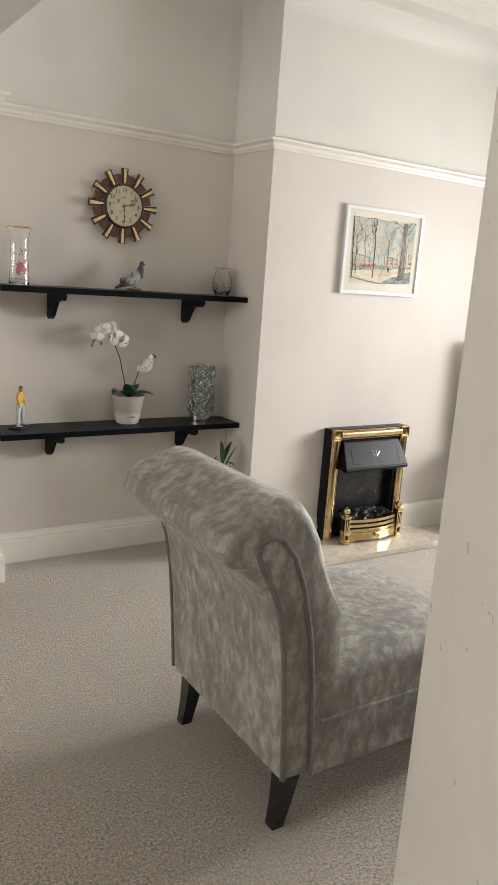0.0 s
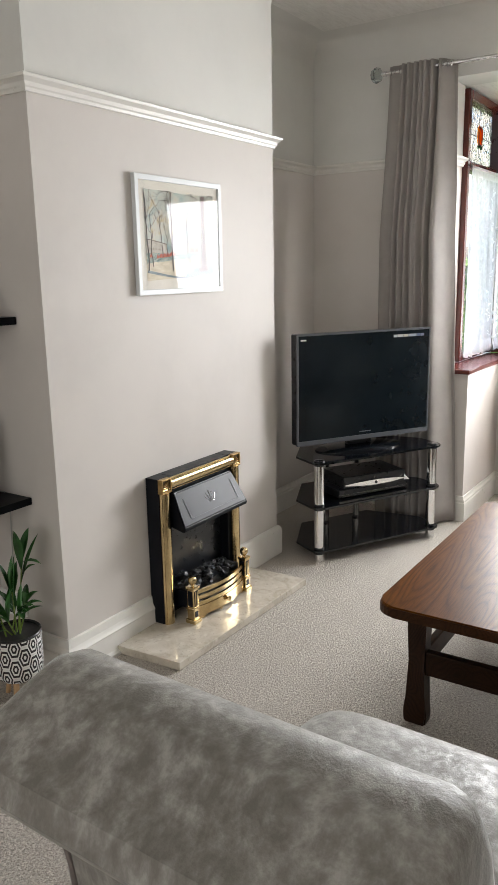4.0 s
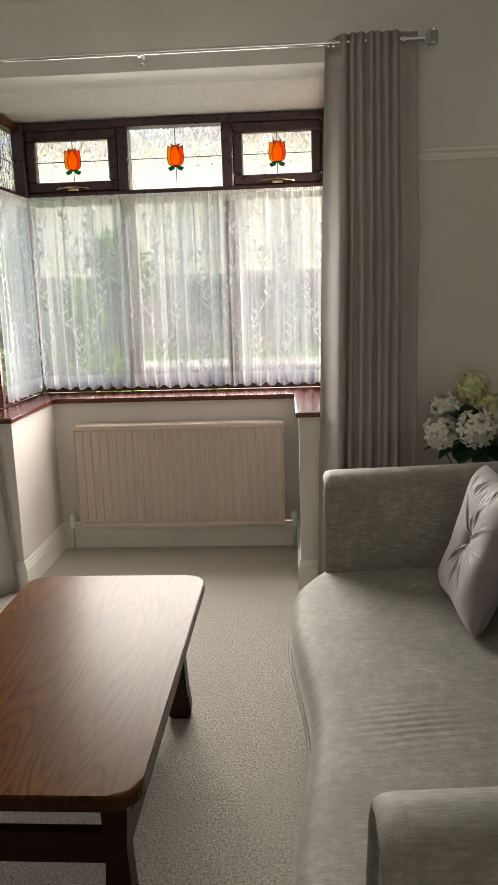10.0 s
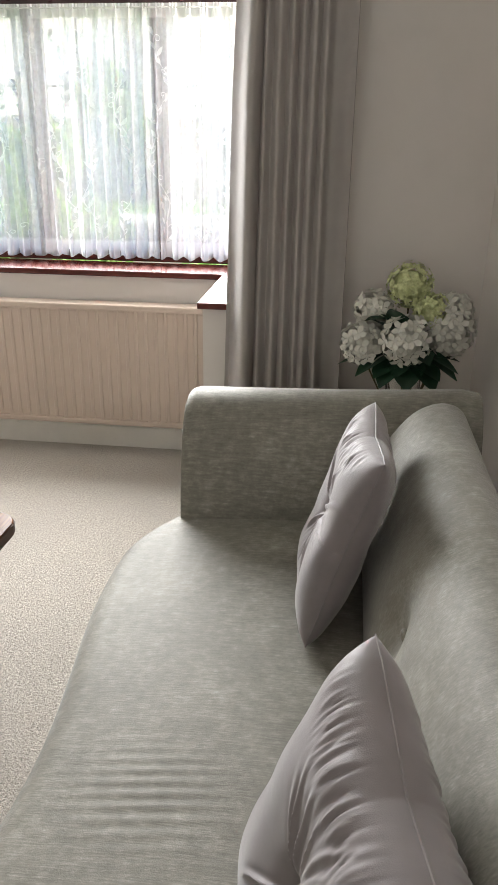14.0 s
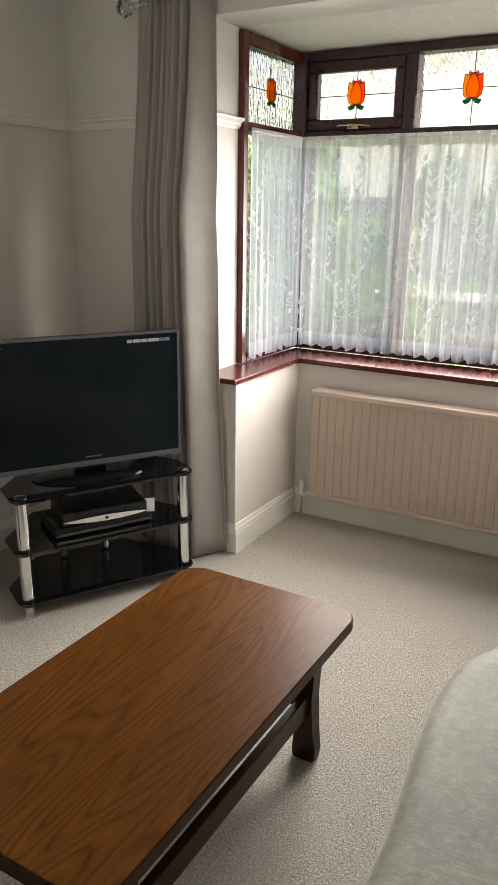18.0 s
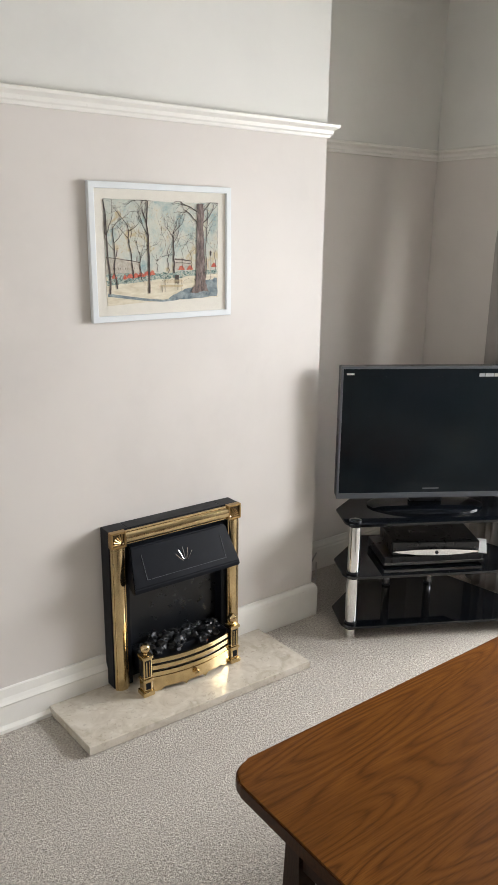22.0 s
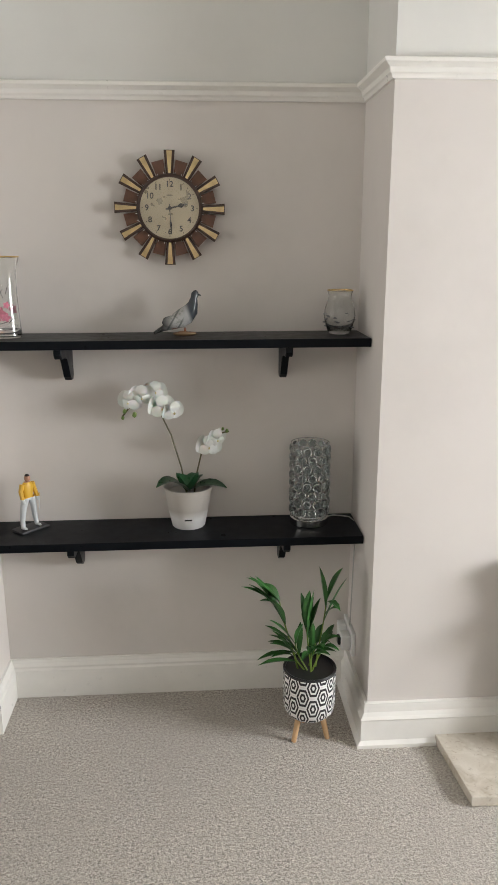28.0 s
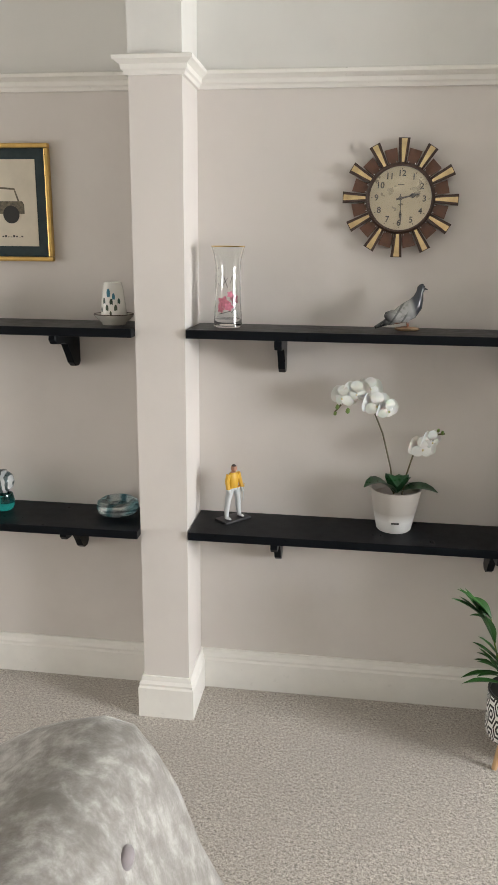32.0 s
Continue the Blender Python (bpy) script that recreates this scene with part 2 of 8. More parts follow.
def curtain_mat():
    """Lined cloth that lets a little daylight through."""
    mt = plain("taupe_curtain_cloth", (0.375, 0.348, 0.325), 0.9, vary=0.06, grain=0.2, grain_scale=500)
    t = mt.node_tree
    tl = t.nodes.new("ShaderNodeBsdfTranslucent")
    tl.inputs["Color"].default_value = (0.50, 0.46, 0.42, 1)
    mx = t.nodes.new("ShaderNodeMixShader")
    mx.inputs[0].default_value = 0.14
    t.links.new(t.nodes["Principled BSDF"].outputs[0], mx.inputs[1])
    t.links.new(tl.outputs[0], mx.inputs[2])
    t.links.new(mx.outputs[0], t.nodes["Material Output"].inputs[0])
    return mt


M["curtain"] = curtain_mat()
M["radiator"] = plain("cream_enamel", (0.53, 0.435, 0.36), 0.4, vary=0.03)
M["chrome"] = plain("chrome", (0.75, 0.75, 0.75), 0.1, 1.0, vary=0.03)
M["brass"] = plain("polished_brass", (0.63, 0.485, 0.265), 0.17, 1.0, vary=0.22, scale=14)
M["brass_old"] = plain("antique_brass", (0.42, 0.28, 0.12), 0.35, 1.0, vary=0.3, scale=30)
M["black_metal"] = plain("satin_black_metal", (0.007, 0.008, 0.011), 0.35, vary=0.2, Specular_IOR_Level=0.15)
M["black_plastic"] = plain("black_plastic", (0.008, 0.009, 0.011), 0.3, vary=0.2)
M["screen"] = plain("tv_screen", (0.006, 0.0105, 0.0145), 0.16, vary=0.1, Specular_IOR_Level=0.32)
M["black_glass"] = plain("black_glass", (0.004, 0.005, 0.007), 0.05, vary=0.1)
M["grey_plastic"] = plain("grey_bezel", (0.10, 0.108, 0.122), 0.35, vary=0.05)
M["white_plastic"] = plain("white_plastic", (0.75, 0.75, 0.73), 0.35, vary=0.03)


def marble_mat():
    n = Nodes("cream_marble")
    v = n.coord()
    a = n.noise(v, 14, 6, 0.6, distort=0.8)
    vo = n.add("ShaderNodeTexVoronoi", Scale=26.0)
    n.link(v, vo.inputs["Vector"])
    c = n.ramp(a, [(0.3, (0.45, 0.395, 0.315)), (0.5, (0.57, 0.515, 0.43)), (0.7, (0.66, 0.61, 0.53))])
    c = n.mix(n.ramp(n.noise(v, 46, 3, 0.6, distort=1.5), [(0.60, (0, 0, 0)), (0.68, (0.6, 0.6, 0.6))]), c, (0.36, 0.31, 0.25))
    c = n.mix(n.ramp(vo.outputs["Distance"], [(0.10, (0.45, 0.45, 0.45)), (0.26, (0, 0, 0))]), c, (0.71, 0.67, 0.59))
    n.base(c, 0.15)
    return n.mat


M["marble"] = marble_mat()


def glass_mat(name, colour=(1, 1, 1), rough=0.0, ior=1.45, bump=0.0, scale=40.0):
    n = Nodes(name)
    n.base(colour, rough, 0.0, Transmission_Weight=1.0, IOR=ior)
    if bump:
        n.bump(n.noise(n.coord(), scale, 2), bump, 0.004)
    return n.mat


def pane_mat(name, gloss=0.05):
    """Thin clear glazing: straight through, with a weak mirror on its face."""
    n = Nodes(name)
    tr = n.add("ShaderNodeBsdfTransparent")
    gl = n.add("ShaderNodeBsdfGlossy", Roughness=0.01)
    lw = n.add("ShaderNodeLayerWeight", Blend=0.5)
    f = n.math("ADD", n.math("MULTIPLY", n.math("POWER", lw.outputs["Facing"], 4.0), 0.4), gloss)
    mx = n.add("ShaderNodeMixShader")
    n.link(f, mx.inputs[0]); n.link(tr.outputs[0], mx.inputs[1]); n.link(gl.outputs[0], mx.inputs[2])
    n.link(mx.outputs[0], n.out.inputs[0])
    return n.mat


M["pane"] = pane_mat("clear_pane")
M["picture_glass"] = pane_mat("picture_glass", 0.03)


def net_mat():
    """White net: a fine weave, denser where leaves are woven in."""
    n = Nodes("white_net_lace")
    tr = n.add("ShaderNodeBsdfTransparent")
    df = n.add("ShaderNodeBsdfDiffuse", Color=(0.86, 0.85, 0.86, 1))
    tl = n.add("ShaderNodeBsdfTranslucent", Color=(0.93, 0.93, 0.945, 1))
    half = n.add("ShaderNodeMixShader", Fac=0.55)
    n.link(df.outputs[0], half.inputs[1]); n.link(tl.outputs[0], half.inputs[2])
    mx = n.add("ShaderNodeMixShader")
    v = n.coord()
    gather = n.ramp(n.noise(n.coord((1, 1, 0.04)), 13, 2.5, 0.5), [(0.36, (0.62,) * 3), (0.50, (0.72,) * 3), (0.60, (0.86,) * 3), (0.68, (0.97,) * 3)])
    weave = n.ramp(n.noise(v, 40, 3), [(0.3, (0.9,) * 3), (0.7, (1.1,) * 3)])
    sp = n.t.nodes.new("ShaderNodeSeparateXYZ")
    n.link(v, sp.inputs[0])
    hem = n.ramp(n.math("SUBTRACT", sp.outputs["Z"], 0.9), [(0.068, (0.34,) * 3), (0.082, (0,) * 3)])
    head = n.ramp(n.math("SUBTRACT", sp.outputs["Z"], 1.5), [(0.425, (0,) * 3), (0.438, (0.6,) * 3)])
    d = n.math("ADD", n.math("MULTIPLY", gather, weave), n.math("ADD", hem, head), True)
    n.link(d, mx.inputs[0])
    n.link(tr.outputs[0], mx.inputs[1]); n.link(half.outputs[0], mx.inputs[2])
    n.link(mx.outputs[0], n.out.inputs[0])
    return n.mat


M["net"] = net_mat()


def cloth_leaf_mat():
    n = Nodes("woven_leaf_thread")
    df = n.add("ShaderNodeBsdfDiffuse", Color=(0.92, 0.92, 0.92, 1))
    tl = n.add("ShaderNodeBsdfTranslucent", Color=(0.95, 0.95, 0.95, 1))
    half = n.add("ShaderNodeMixShader", Fac=0.75)
    n.link(df.outputs[0], half.inputs[1]); n.link(tl.outputs[0], half.inputs[2])
    tr = n.add("ShaderNodeBsdfTransparent")
    mx = n.add("ShaderNodeMixShader", Fac=0.96)
    n.link(tr.outputs[0], mx.inputs[1]); n.link(half.outputs[0], mx.inputs[2])
    n.link(mx.outputs[0], n.out.inputs[0])
    return n.mat


M["net_leaf"] = cloth_leaf_mat()


def stained(name, colour, power=0.75):
    """Coloured or patterned leaded glass that passes diffuse daylight."""
    n = Nodes(name)
    tr = n.add("ShaderNodeBsdfTransparent", Color=(*colour, 1))
    tl = n.add("ShaderNodeBsdfTranslucent", Color=(*colour, 1))
    mx = n.add("ShaderNodeMixShader", Fac=power)
    n.link(tr.outputs[0], mx.inputs[1]); n.link(tl.outputs[0], mx.inputs[2])
    n.link(mx.outputs[0], n.out.inputs[0])
    return n.mat


M["tulip"] = stained("orange_stained_glass", (1.0, 0.31, 0.025), 0.35)
M["tulip_amber"] = stained("amber_stained_glass", (1.0, 0.44, 0.02), 0.35)
M["tulip_red"] = stained("red_orange_stained_glass", (1.0, 0.19, 0.015), 0.35)
M["tulip_leaf"] = stained("green_stained_glass", (0.015, 0.26, 0.07), 0.35)
M["lead"] = plain("lead_came", (0.03, 0.03, 0.03), 0.5)


def rough_pane():
    n = Nodes("streaky_textured_glass")
    v = n.coord((8, 8, 3.0))
    f = n.noise(v, 3.4, 1.5, 0.5, distort=1.8)
    rf = n.add("ShaderNodeBsdfRefraction", Color=(1.0, 1.0, 0.985, 1), Roughness=0.02, IOR=1.22)
    bp = n.add("ShaderNodeBump", Strength=0.9, Distance=0.016)
    n.link(f, bp.inputs["Height"]); n.link(bp.outputs[0], rf.inputs["Normal"])
    tr = n.add("ShaderNodeBsdfTransparent", Color=(1.0, 1.0, 0.985, 1))
    mx = n.add("ShaderNodeMixShader", Fac=0.85)
    n.link(tr.outputs[0], mx.inputs[1]); n.link(rf.outputs[0], mx.inputs[2])
    n.link(mx.outputs[0], n.out.inputs[0])
    return n.mat


M["rough_pane"] = rough_pane()


# ---------------------------------------------------------------- mesh helpers
def B():
    return bmesh.new()


def part(name, bm, material, parent=None, label="", smooth=False, m=None, kind=""):
    """Links a bmesh as one mesh object, under a thing or a part."""
    me = bpy.data.meshes.new(name)
    bmesh.ops.recalc_face_normals(bm, faces=bm.faces[:])
    bm.to_mesh(me)
    bm.free()
    for mt in material if isinstance(material, (list, tuple)) else [material]:
        me.materials.append(mt)
    if smooth:
        me.polygons.foreach_set("use_smooth", [True] * len(me.polygons))
        try:
            me.set_sharp_from_angle(angle=radians(38))
        except AttributeError:
            pass
    ob = new(name, me)
    if parent is not None:
        ob.parent = parent
    if m is not None:
        ob.matrix_basis = m
    if label:
        ob["label"] = label
    if kind:
        ob["kind"] = kind
    return ob


def thing(name, m=None, label="", category="", group="", kind=""):
    ob = new(name)
    ob.empty_display_size = 0.05
    if m is not None:
        ob.matrix_basis = m
    return tagged(ob, label, category, group, kind)


def box(bm, lo, hi, bevel=0.0, seg=2, m=None):
    vs = [bm.verts.new((x, y, z)) for x in (lo[0], hi[0]) for y in (lo[1], hi[1]) for z in (lo[2], hi[2])]
    fs = [bm.faces.new([vs[i] for i in q]) for q in ((0, 1, 3, 2), (4, 6, 7, 5), (0, 4, 5, 1), (2, 3, 7, 6), (0, 2, 6, 4), (1, 5, 7, 3))]
    if bevel:
        es = list({e for f in fs for e in f.edges})
        r = bmesh.ops.bevel(bm, geom=es, offset=bevel, segments=seg, profile=0.6, affect="EDGES")
        vs = list({v for f in r["faces"] for v in f.verts} | {v for v in vs if v.is_valid})
    if m is not None:
        bmesh.ops.transform(bm, matrix=m, verts=[v for v in vs if v.is_valid])
    return fs


def ring(centre, u, v, r, seg, ry=None):
    ry = r if ry is None else ry
    return [centre + u * (r * math.cos(2 * math.pi * i / seg)) + v * (ry * math.sin(2 * math.pi * i / seg)) for i in range(seg)]


def loft(bm, rings, caps=True, closed=True):
    """Skins a run of point rings."""
    vr = [[bm.verts.new(p) for p in r] for r in rings]
    n = len(rings[0])
    for a, b in zip(vr, vr[1:]):
        for i in range(n if closed else n - 1):
            j = (i + 1) % n
            bm.faces.new((a[i], a[j], b[j], b[i]))
    if caps and closed:
        bm.faces.new(vr[0][::-1])
        bm.faces.new(vr[-1])
    return vr


def frame_of(d):
    d = d.normalized()
    u = d.cross(Vector((0, 0, 1)))
    if u.length < 1e-3:
        u = Vector((1, 0, 0))
    u.normalize()
    return u, d.cross(u).normalized()


def rod(bm, p0, p1, r0, r1=None, seg=12, caps=True):
    p0, p1 = Vector(p0), Vector(p1)
    u, v = frame_of(p1 - p0)
    loft(bm, [ring(p0, u, v, r0, seg), ring(p1, u, v, r0 if r1 is None else r1, seg)], caps)


def tube(bm, pts, r, seg=8, caps=True):
    pts = [Vector(p) for p in pts]
    rs = r if isinstance(r, (list, tuple)) else [r] * len(pts)
    u = None
    rings = []
    for i, p in enumerate(pts):
        d = (pts[min(i + 1, len(pts) - 1)] - pts[max(i - 1, 0)]).normalized()
        if u is None:
            u, v = frame_of(d)
        else:
            u = (u - d * u.dot(d)).normalized()
            v = d.cross(u).normalized()
        rings.append(ring(p, u, v, rs[i], seg))
    loft(bm, rings, caps)


def lathe(bm, profile, centre=(0, 0, 0), seg=24, squash=1.0):
    c = Vector(centre)
    loft(bm, [[c + Vector((max(r, 1e-4) * math.cos(2 * math.pi * i / seg), squash * max(r, 1e-4) * math.sin(2 * math.pi * i / seg), z)) for i in range(seg)] for r, z in profile])


def bez(a, b, c, d, n=12):
    a, b, c, d = (Vector(p) for p in (a, b, c, d))
    return [a * (1 - t) ** 3 + b * 3 * t * (1 - t) ** 2 + c * 3 * t * t * (1 - t) + d * t ** 3 for t in (i / n for i in range(n + 1))]


def prism(bm, outline, z0, z1, bevel=0.0, seg=2):
    """Extrudes an outline in x and y from z0 to z1."""
    a = [bm.verts.new((x, y, z0)) for x, y in outline]
    b = [bm.verts.new((x, y, z1)) for x, y in outline]
    n = len(a)
    fs = [bm.faces.new(a[::-1]), bm.faces.new(b)]
    for i in range(n):
        fs.append(bm.faces.new((a[i], a[(i + 1) % n], b[(i + 1) % n], b[i])))
    if bevel:
        es = list(fs[0].edges) + list(fs[1].edges)
        bmesh.ops.bevel(bm, geom=es, offset=bevel, segments=seg, profile=0.6, affect="EDGES")


def rounded(x0, x1, y0, y1, r, seg=6):
    out = []
    for cx, cy, a0 in ((x1 - r, y1 - r, 0), (x0 + r, y1 - r, 90), (x0 + r, y0 + r, 180), (x1 - r, y0 + r, 270)):
        for i in range(seg + 1):
            a = radians(a0 + 90 * i / seg)
            out.append((cx + r * math.cos(a), cy + r * math.sin(a)))
    return out


def moulding(bm, path, profile, closed=False):
    """Sweeps a profile of (out, z) along a plan path, mitred; out is to the right of the path."""
    pts = [Vector((x, y)) for x, y in path]
    rings = []
    for i, p in enumerate(pts):
        ns = []
        if i > 0:
            d = (p - pts[i - 1]).normalized(); ns.append(Vector((d.y, -d.x)))
        if i < len(pts) - 1:
            d = (pts[i + 1] - p).normalized(); ns.append(Vector((d.y, -d.x)))
        nn = ns[0] if len(ns) == 1 else (ns[0] + ns[1]) / max(1e-6, 1 + ns[0].dot(ns[1]))
        rings.append([Vector((p.x + nn.x * o, p.y + nn.y * o, z)) for o, z in profile])
    loft(bm, rings)


def surf(bm, f, nu, nv, wrap_u=False):
    g = [[bm.verts.new(f(i / (nu if wrap_u else nu - 1), j / (nv - 1))) for j in range(nv)] for i in range(nu)]
    for i in range(nu if wrap_u else nu - 1):
        for j in range(nv - 1):
            k = (i + 1) % nu
            bm.faces.new((g[i][j], g[k][j], g[k][j + 1], g[i][j + 1]))
    return g


def lump(bm, c, r, seed=0, sub=2, rough=0.25):
    """An uneven ball."""
    n0 = len(bm.verts)
    bmesh.ops.create_icosphere(bm, subdivisions=sub, radius=1.0)
    bm.verts.ensure_lookup_table()
    r = Vector(r) if not isinstance(r, (int, float)) else Vector((r, r, r))
    for v in bm.verts[n0:]:
        k = 1 + rough * noise.noise(v.co * 1.7 + Vector((seed * 3.1, seed * 1.7, seed)))
        v.co = Vector((v.co.x * r.x, v.co.y * r.y, v.co.z * r.z)) * k + Vector(c)


# ---------------------------------------------------------------- structure
NY2 = 3.698                                             # back of the farther alcove
NY, SY, EX, WX, CEIL = 3.70, 0.30, 4.98, -2.6, 2.70     # faces of the walls, ceiling height
RAIL = 1.99                                              # height at which the two wall colours meet
BL, BR = 2.88, 1.12                                      # sides of the bay
PX0, PX1, PY = 1.155, 1.305, 3.495                       # nib between the two alcoves
CX0, CX1, CY = 2.505, 3.945, 3.355                       # chimney breast


def wall(name, boxes, label):
    """Wall of butted blocks, split at the picture rail into its two colours."""
    bm = B()
    for (x0, y0, z0), (x1, y1, z1) in boxes:
        for za, zb, slot in ((z0, min(z1, RAIL), 0), (max(z0, RAIL), z1, 1)):
            if zb - za > 1e-4:
                for f in box(bm, (x0, y0, za), (x1, y1, zb)):
                    f.material_index = slot
    return tagged(part(name, bm, [M["wall_low"], M["wall_up"]]), label, "wall", kind="structure")


bm = B()
box(bm, (WX - 0.3, -1.6, -0.12), (5.95, 4.05, 0.0))
tagged(part("floor", bm, M["carpet"]), "beige twist-pile fitted carpet over the whole floor", "carpet", kind="structure")
bm = B()
box(bm, (WX - 0.3, -1.6, CEIL), (5.22, 4.05, CEIL + 0.15))
tagged(part("ceiling", bm, M["ceiling"]), "white ceiling with embossed textured paper", "ceiling", kind="structure")
wall("wall_north", [((PX0 + 0.05, NY, 0), (5.22, NY + 0.28, CEIL)), ((WX - 0.3, NY2, 0), (PX0 + 0.05, NY + 0.28, CEIL))], "painted wall, blush below the rail and white above")
wall("chimney_breast", [((CX0, CY, 0), (CX1, NY, CEIL))], "blush-painted chimney breast, white above the picture rail")
# assumed and never in view: keeps the back lamp off the farther alcove
wall("alcove_shade_block", [((-1.5, 3.36, 0), (-0.32, NY2, CEIL))], "assumed chimney breast of the back room, unseen, added to shade the alcove")
wall("nib_wall", [((PX0, PY, 0), (PX1, NY, 2.22))], "narrow painted nib between two alcoves")
bm = B()
box(bm, (PX0, SY, 2.22), (PX1, NY, CEIL))
tagged(part("beam", bm, M["wall_up"]), "white painted downstand beam under the ceiling", "beam", kind="structure")
wall("wall_east", [((EX, BL, 0), (EX + 0.24, NY, CEIL)), ((EX, SY, 0), (EX + 0.24, BR, CEIL)), ((EX, BR, 2.395), (EX + 0.24, BL, CEIL))],
     "painted wall round the bay window opening")
DX0, DX1, DH = -0.03, 0.75, 2.0                          # door opening
wall("wall_south", [((DX1, SY - 0.12, 0), (5.22, SY, CEIL)), ((WX - 0.3, SY - 0.12, 0), (DX0, SY, CEIL)), ((DX0, SY - 0.12, DH), (DX1, SY, CEIL))],
     "painted wall behind the sofa, blush below and white above the rail")
# unseen; the last block is added behind the opening to stop the sun
wall("wall_west", [((WX - 0.3, SY, 0), (WX, 0.75, CEIL)), ((WX - 0.3, 3.15, 0), (WX, NY, CEIL)), ((WX - 0.3, 0.75, 2.15), (WX, 3.15, CEIL)), ((WX - 0.36, 0.6, -0.1), (WX - 0.3, 3.3, 2.3))], "unseen plain wall closing the back room, its opening blocked against the sun")
back = bpy.data.lights.new("back_window_daylight", "AREA")
back.shape, back.size, back.size_y, back.energy, back.color = "RECTANGLE", 2.3, 2.1, 7.5, (1.0, 0.97, 0.93)
lamp = new("back_window_daylight", back)
lamp.matrix_world = look((WX - 0.15, 1.95, 1.08), (0, 1.95, 1.0))
bay = bpy.data.lights.new("bay_window_daylight", "AREA")
bay.shape, bay.size, bay.size_y, bay.energy, bay.color = "RECTANGLE", 1.30, 1.02, 14.4, (0.99, 0.985, 0.97)
bay.spread = radians(128)
bay_lamp = new("bay_window_daylight", bay)
bay_lamp.matrix_world = look((5.64, 2.0, 1.44), (1.5, 1.80, 0.66))
wall("hall_wall", [((-1.2, -1.6, 0), (2.0, -1.48, CEIL)), ((-1.3, -1.6, 0), (-1.2, SY - 0.12, CEIL)), ((2.0, -1.6, 0), (2.1, SY - 0.12, CEIL))],
     "painted wall of the hall outside the door")
# the bay: low walls, ceiling
wall("bay_wall", [((4.915, 2.70, 0), (5.56, 2.99, 0.846)), ((4.915, 1.01, 0), (5.56, 1.325, 0.846)), ((5.56, 1.01, 0), (5.95, 2.99, 0.846))],
     "low painted wall under the bay window")
bm = B()
box(bm, (EX + 0.24, 1.0, 2.395), (6.05, 3.0, 2.55))
tagged(part("bay_ceiling", bm, M["ceiling"]), "white textured ceiling of the bay", "ceiling", kind="structure")

# picture rail, skirting, cove
NORTH = [(WX, NY2), (PX0, NY2), (PX0, PY), (PX1, PY), (PX1, NY), (CX0, NY), (CX0, CY), (CX1, CY), (CX1, NY), (EX, NY), (EX, BL), (5.215, BL)]
SOUTH = [(5.215, BR), (EX, BR), (EX, SY), (WX, SY)]
rail = [(0, 2.0), (0.008, 2.0), (0.011, 2.012), (0.016, 2.018), (0.018, 2.034), (0.026, 2.042), (0.034, 2.048), (0.036, 2.060), (0.030, 2.064), (0, 2.064)]
for k, pth in enumerate((NORTH, SOUTH)):
    bm = B()
    moulding(bm, pth, [(o, 1.972 + (z - 2.0) * 0.74) for o, z in rail])
    tagged(part("picture_rail", bm, M["gloss_white"]), "white gloss moulded picture rail", "picture rail", kind="structure")
skirt = [(0, 0), (0.018, 0), (0.018, 0.105), (0.014, 0.112), (0.015, 0.120), (0.009, 0.130), (0.006, 0.145), (0, 0.146)]
board = [(0, 0), (0.019, 0), (0.020, 0.118), (0.018, 0.134), (0.012, 0.145), (0.006, 0.150), (0, 0.151)]
plinth = [(0, 0), (0.034, 0), (0.034, 0.012), (0.022, 0.022), (0.021, 0.09), (0.024, 0.097), (0.018, 0.106), (0.012, 0.118), (0.010, 0.148), (0, 0.150)]
for pth, prof in (([(WX, NY2), (PX0, NY2), (PX0, PY), (PX1, PY), (PX1, NY), (CX0, NY)], skirt),
                  ([(CX0, NY), (CX0, CY), (2.952, CY)], plinth), ([(3.505, CY), (CX1, CY), (CX1, NY)], board),
                  ([(CX1, NY), (EX, NY), (EX, 2.99)], skirt),
                  ([(4.915, 2.95), (4.915, 2.70), (5.56, 2.70), (5.56, 1.325), (4.915, 1.325), (4.915, 1.05)], skirt),
                  ([(EX, 1.01), (EX, SY), (DX1 + 0.07, SY)], skirt), ([(DX0 - 0.07, SY), (WX, SY), (WX, NY)], skirt)):
    bm = B()
    moulding(bm, pth, prof)
    tagged(part("baseboard", bm, M["gloss_white"]), "white gloss moulded skirting board", "skirting board", kind="structure")
R = 0.14
cove = [(0, CEIL - R)] + [(R - R * math.cos(radians(a)), CEIL - R + R * math.sin(radians(a))) for a in range(10, 91, 10)] + [(R, CEIL + 0.02), (0, CEIL + 0.02)]
for pth in ([(PX1, NY), (CX0, NY), (CX0, CY), (CX1, CY), (CX1, NY), (EX, NY), (EX, SY), (PX1, SY)], [(WX, NY2), (PX0, NY2)]):
    bm = B()
    moulding(bm, pth, cove)
    tagged(part("cove", bm, M["wall_up"], smooth=True), "white plaster cove where wall meets ceiling", "cove", kind="structure")

# door opening and the opened door leaf
dr = thing("door_frame", label="white gloss door lining with architrave", category="door frame", kind="structure")
bm = B()
for x0, x1 in ((DX0 - 0.07, DX0), (DX1, DX1 + 0.07)):
    box(bm, (x0, SY, 0), (x1, SY + 0.016, DH + 0.07), 0.004)
box(bm, (DX0, SY, DH), (DX1, SY + 0.016, DH + 0.07), 0.004)
part("architrave", bm, M["gloss_white"], dr)
bm = B()
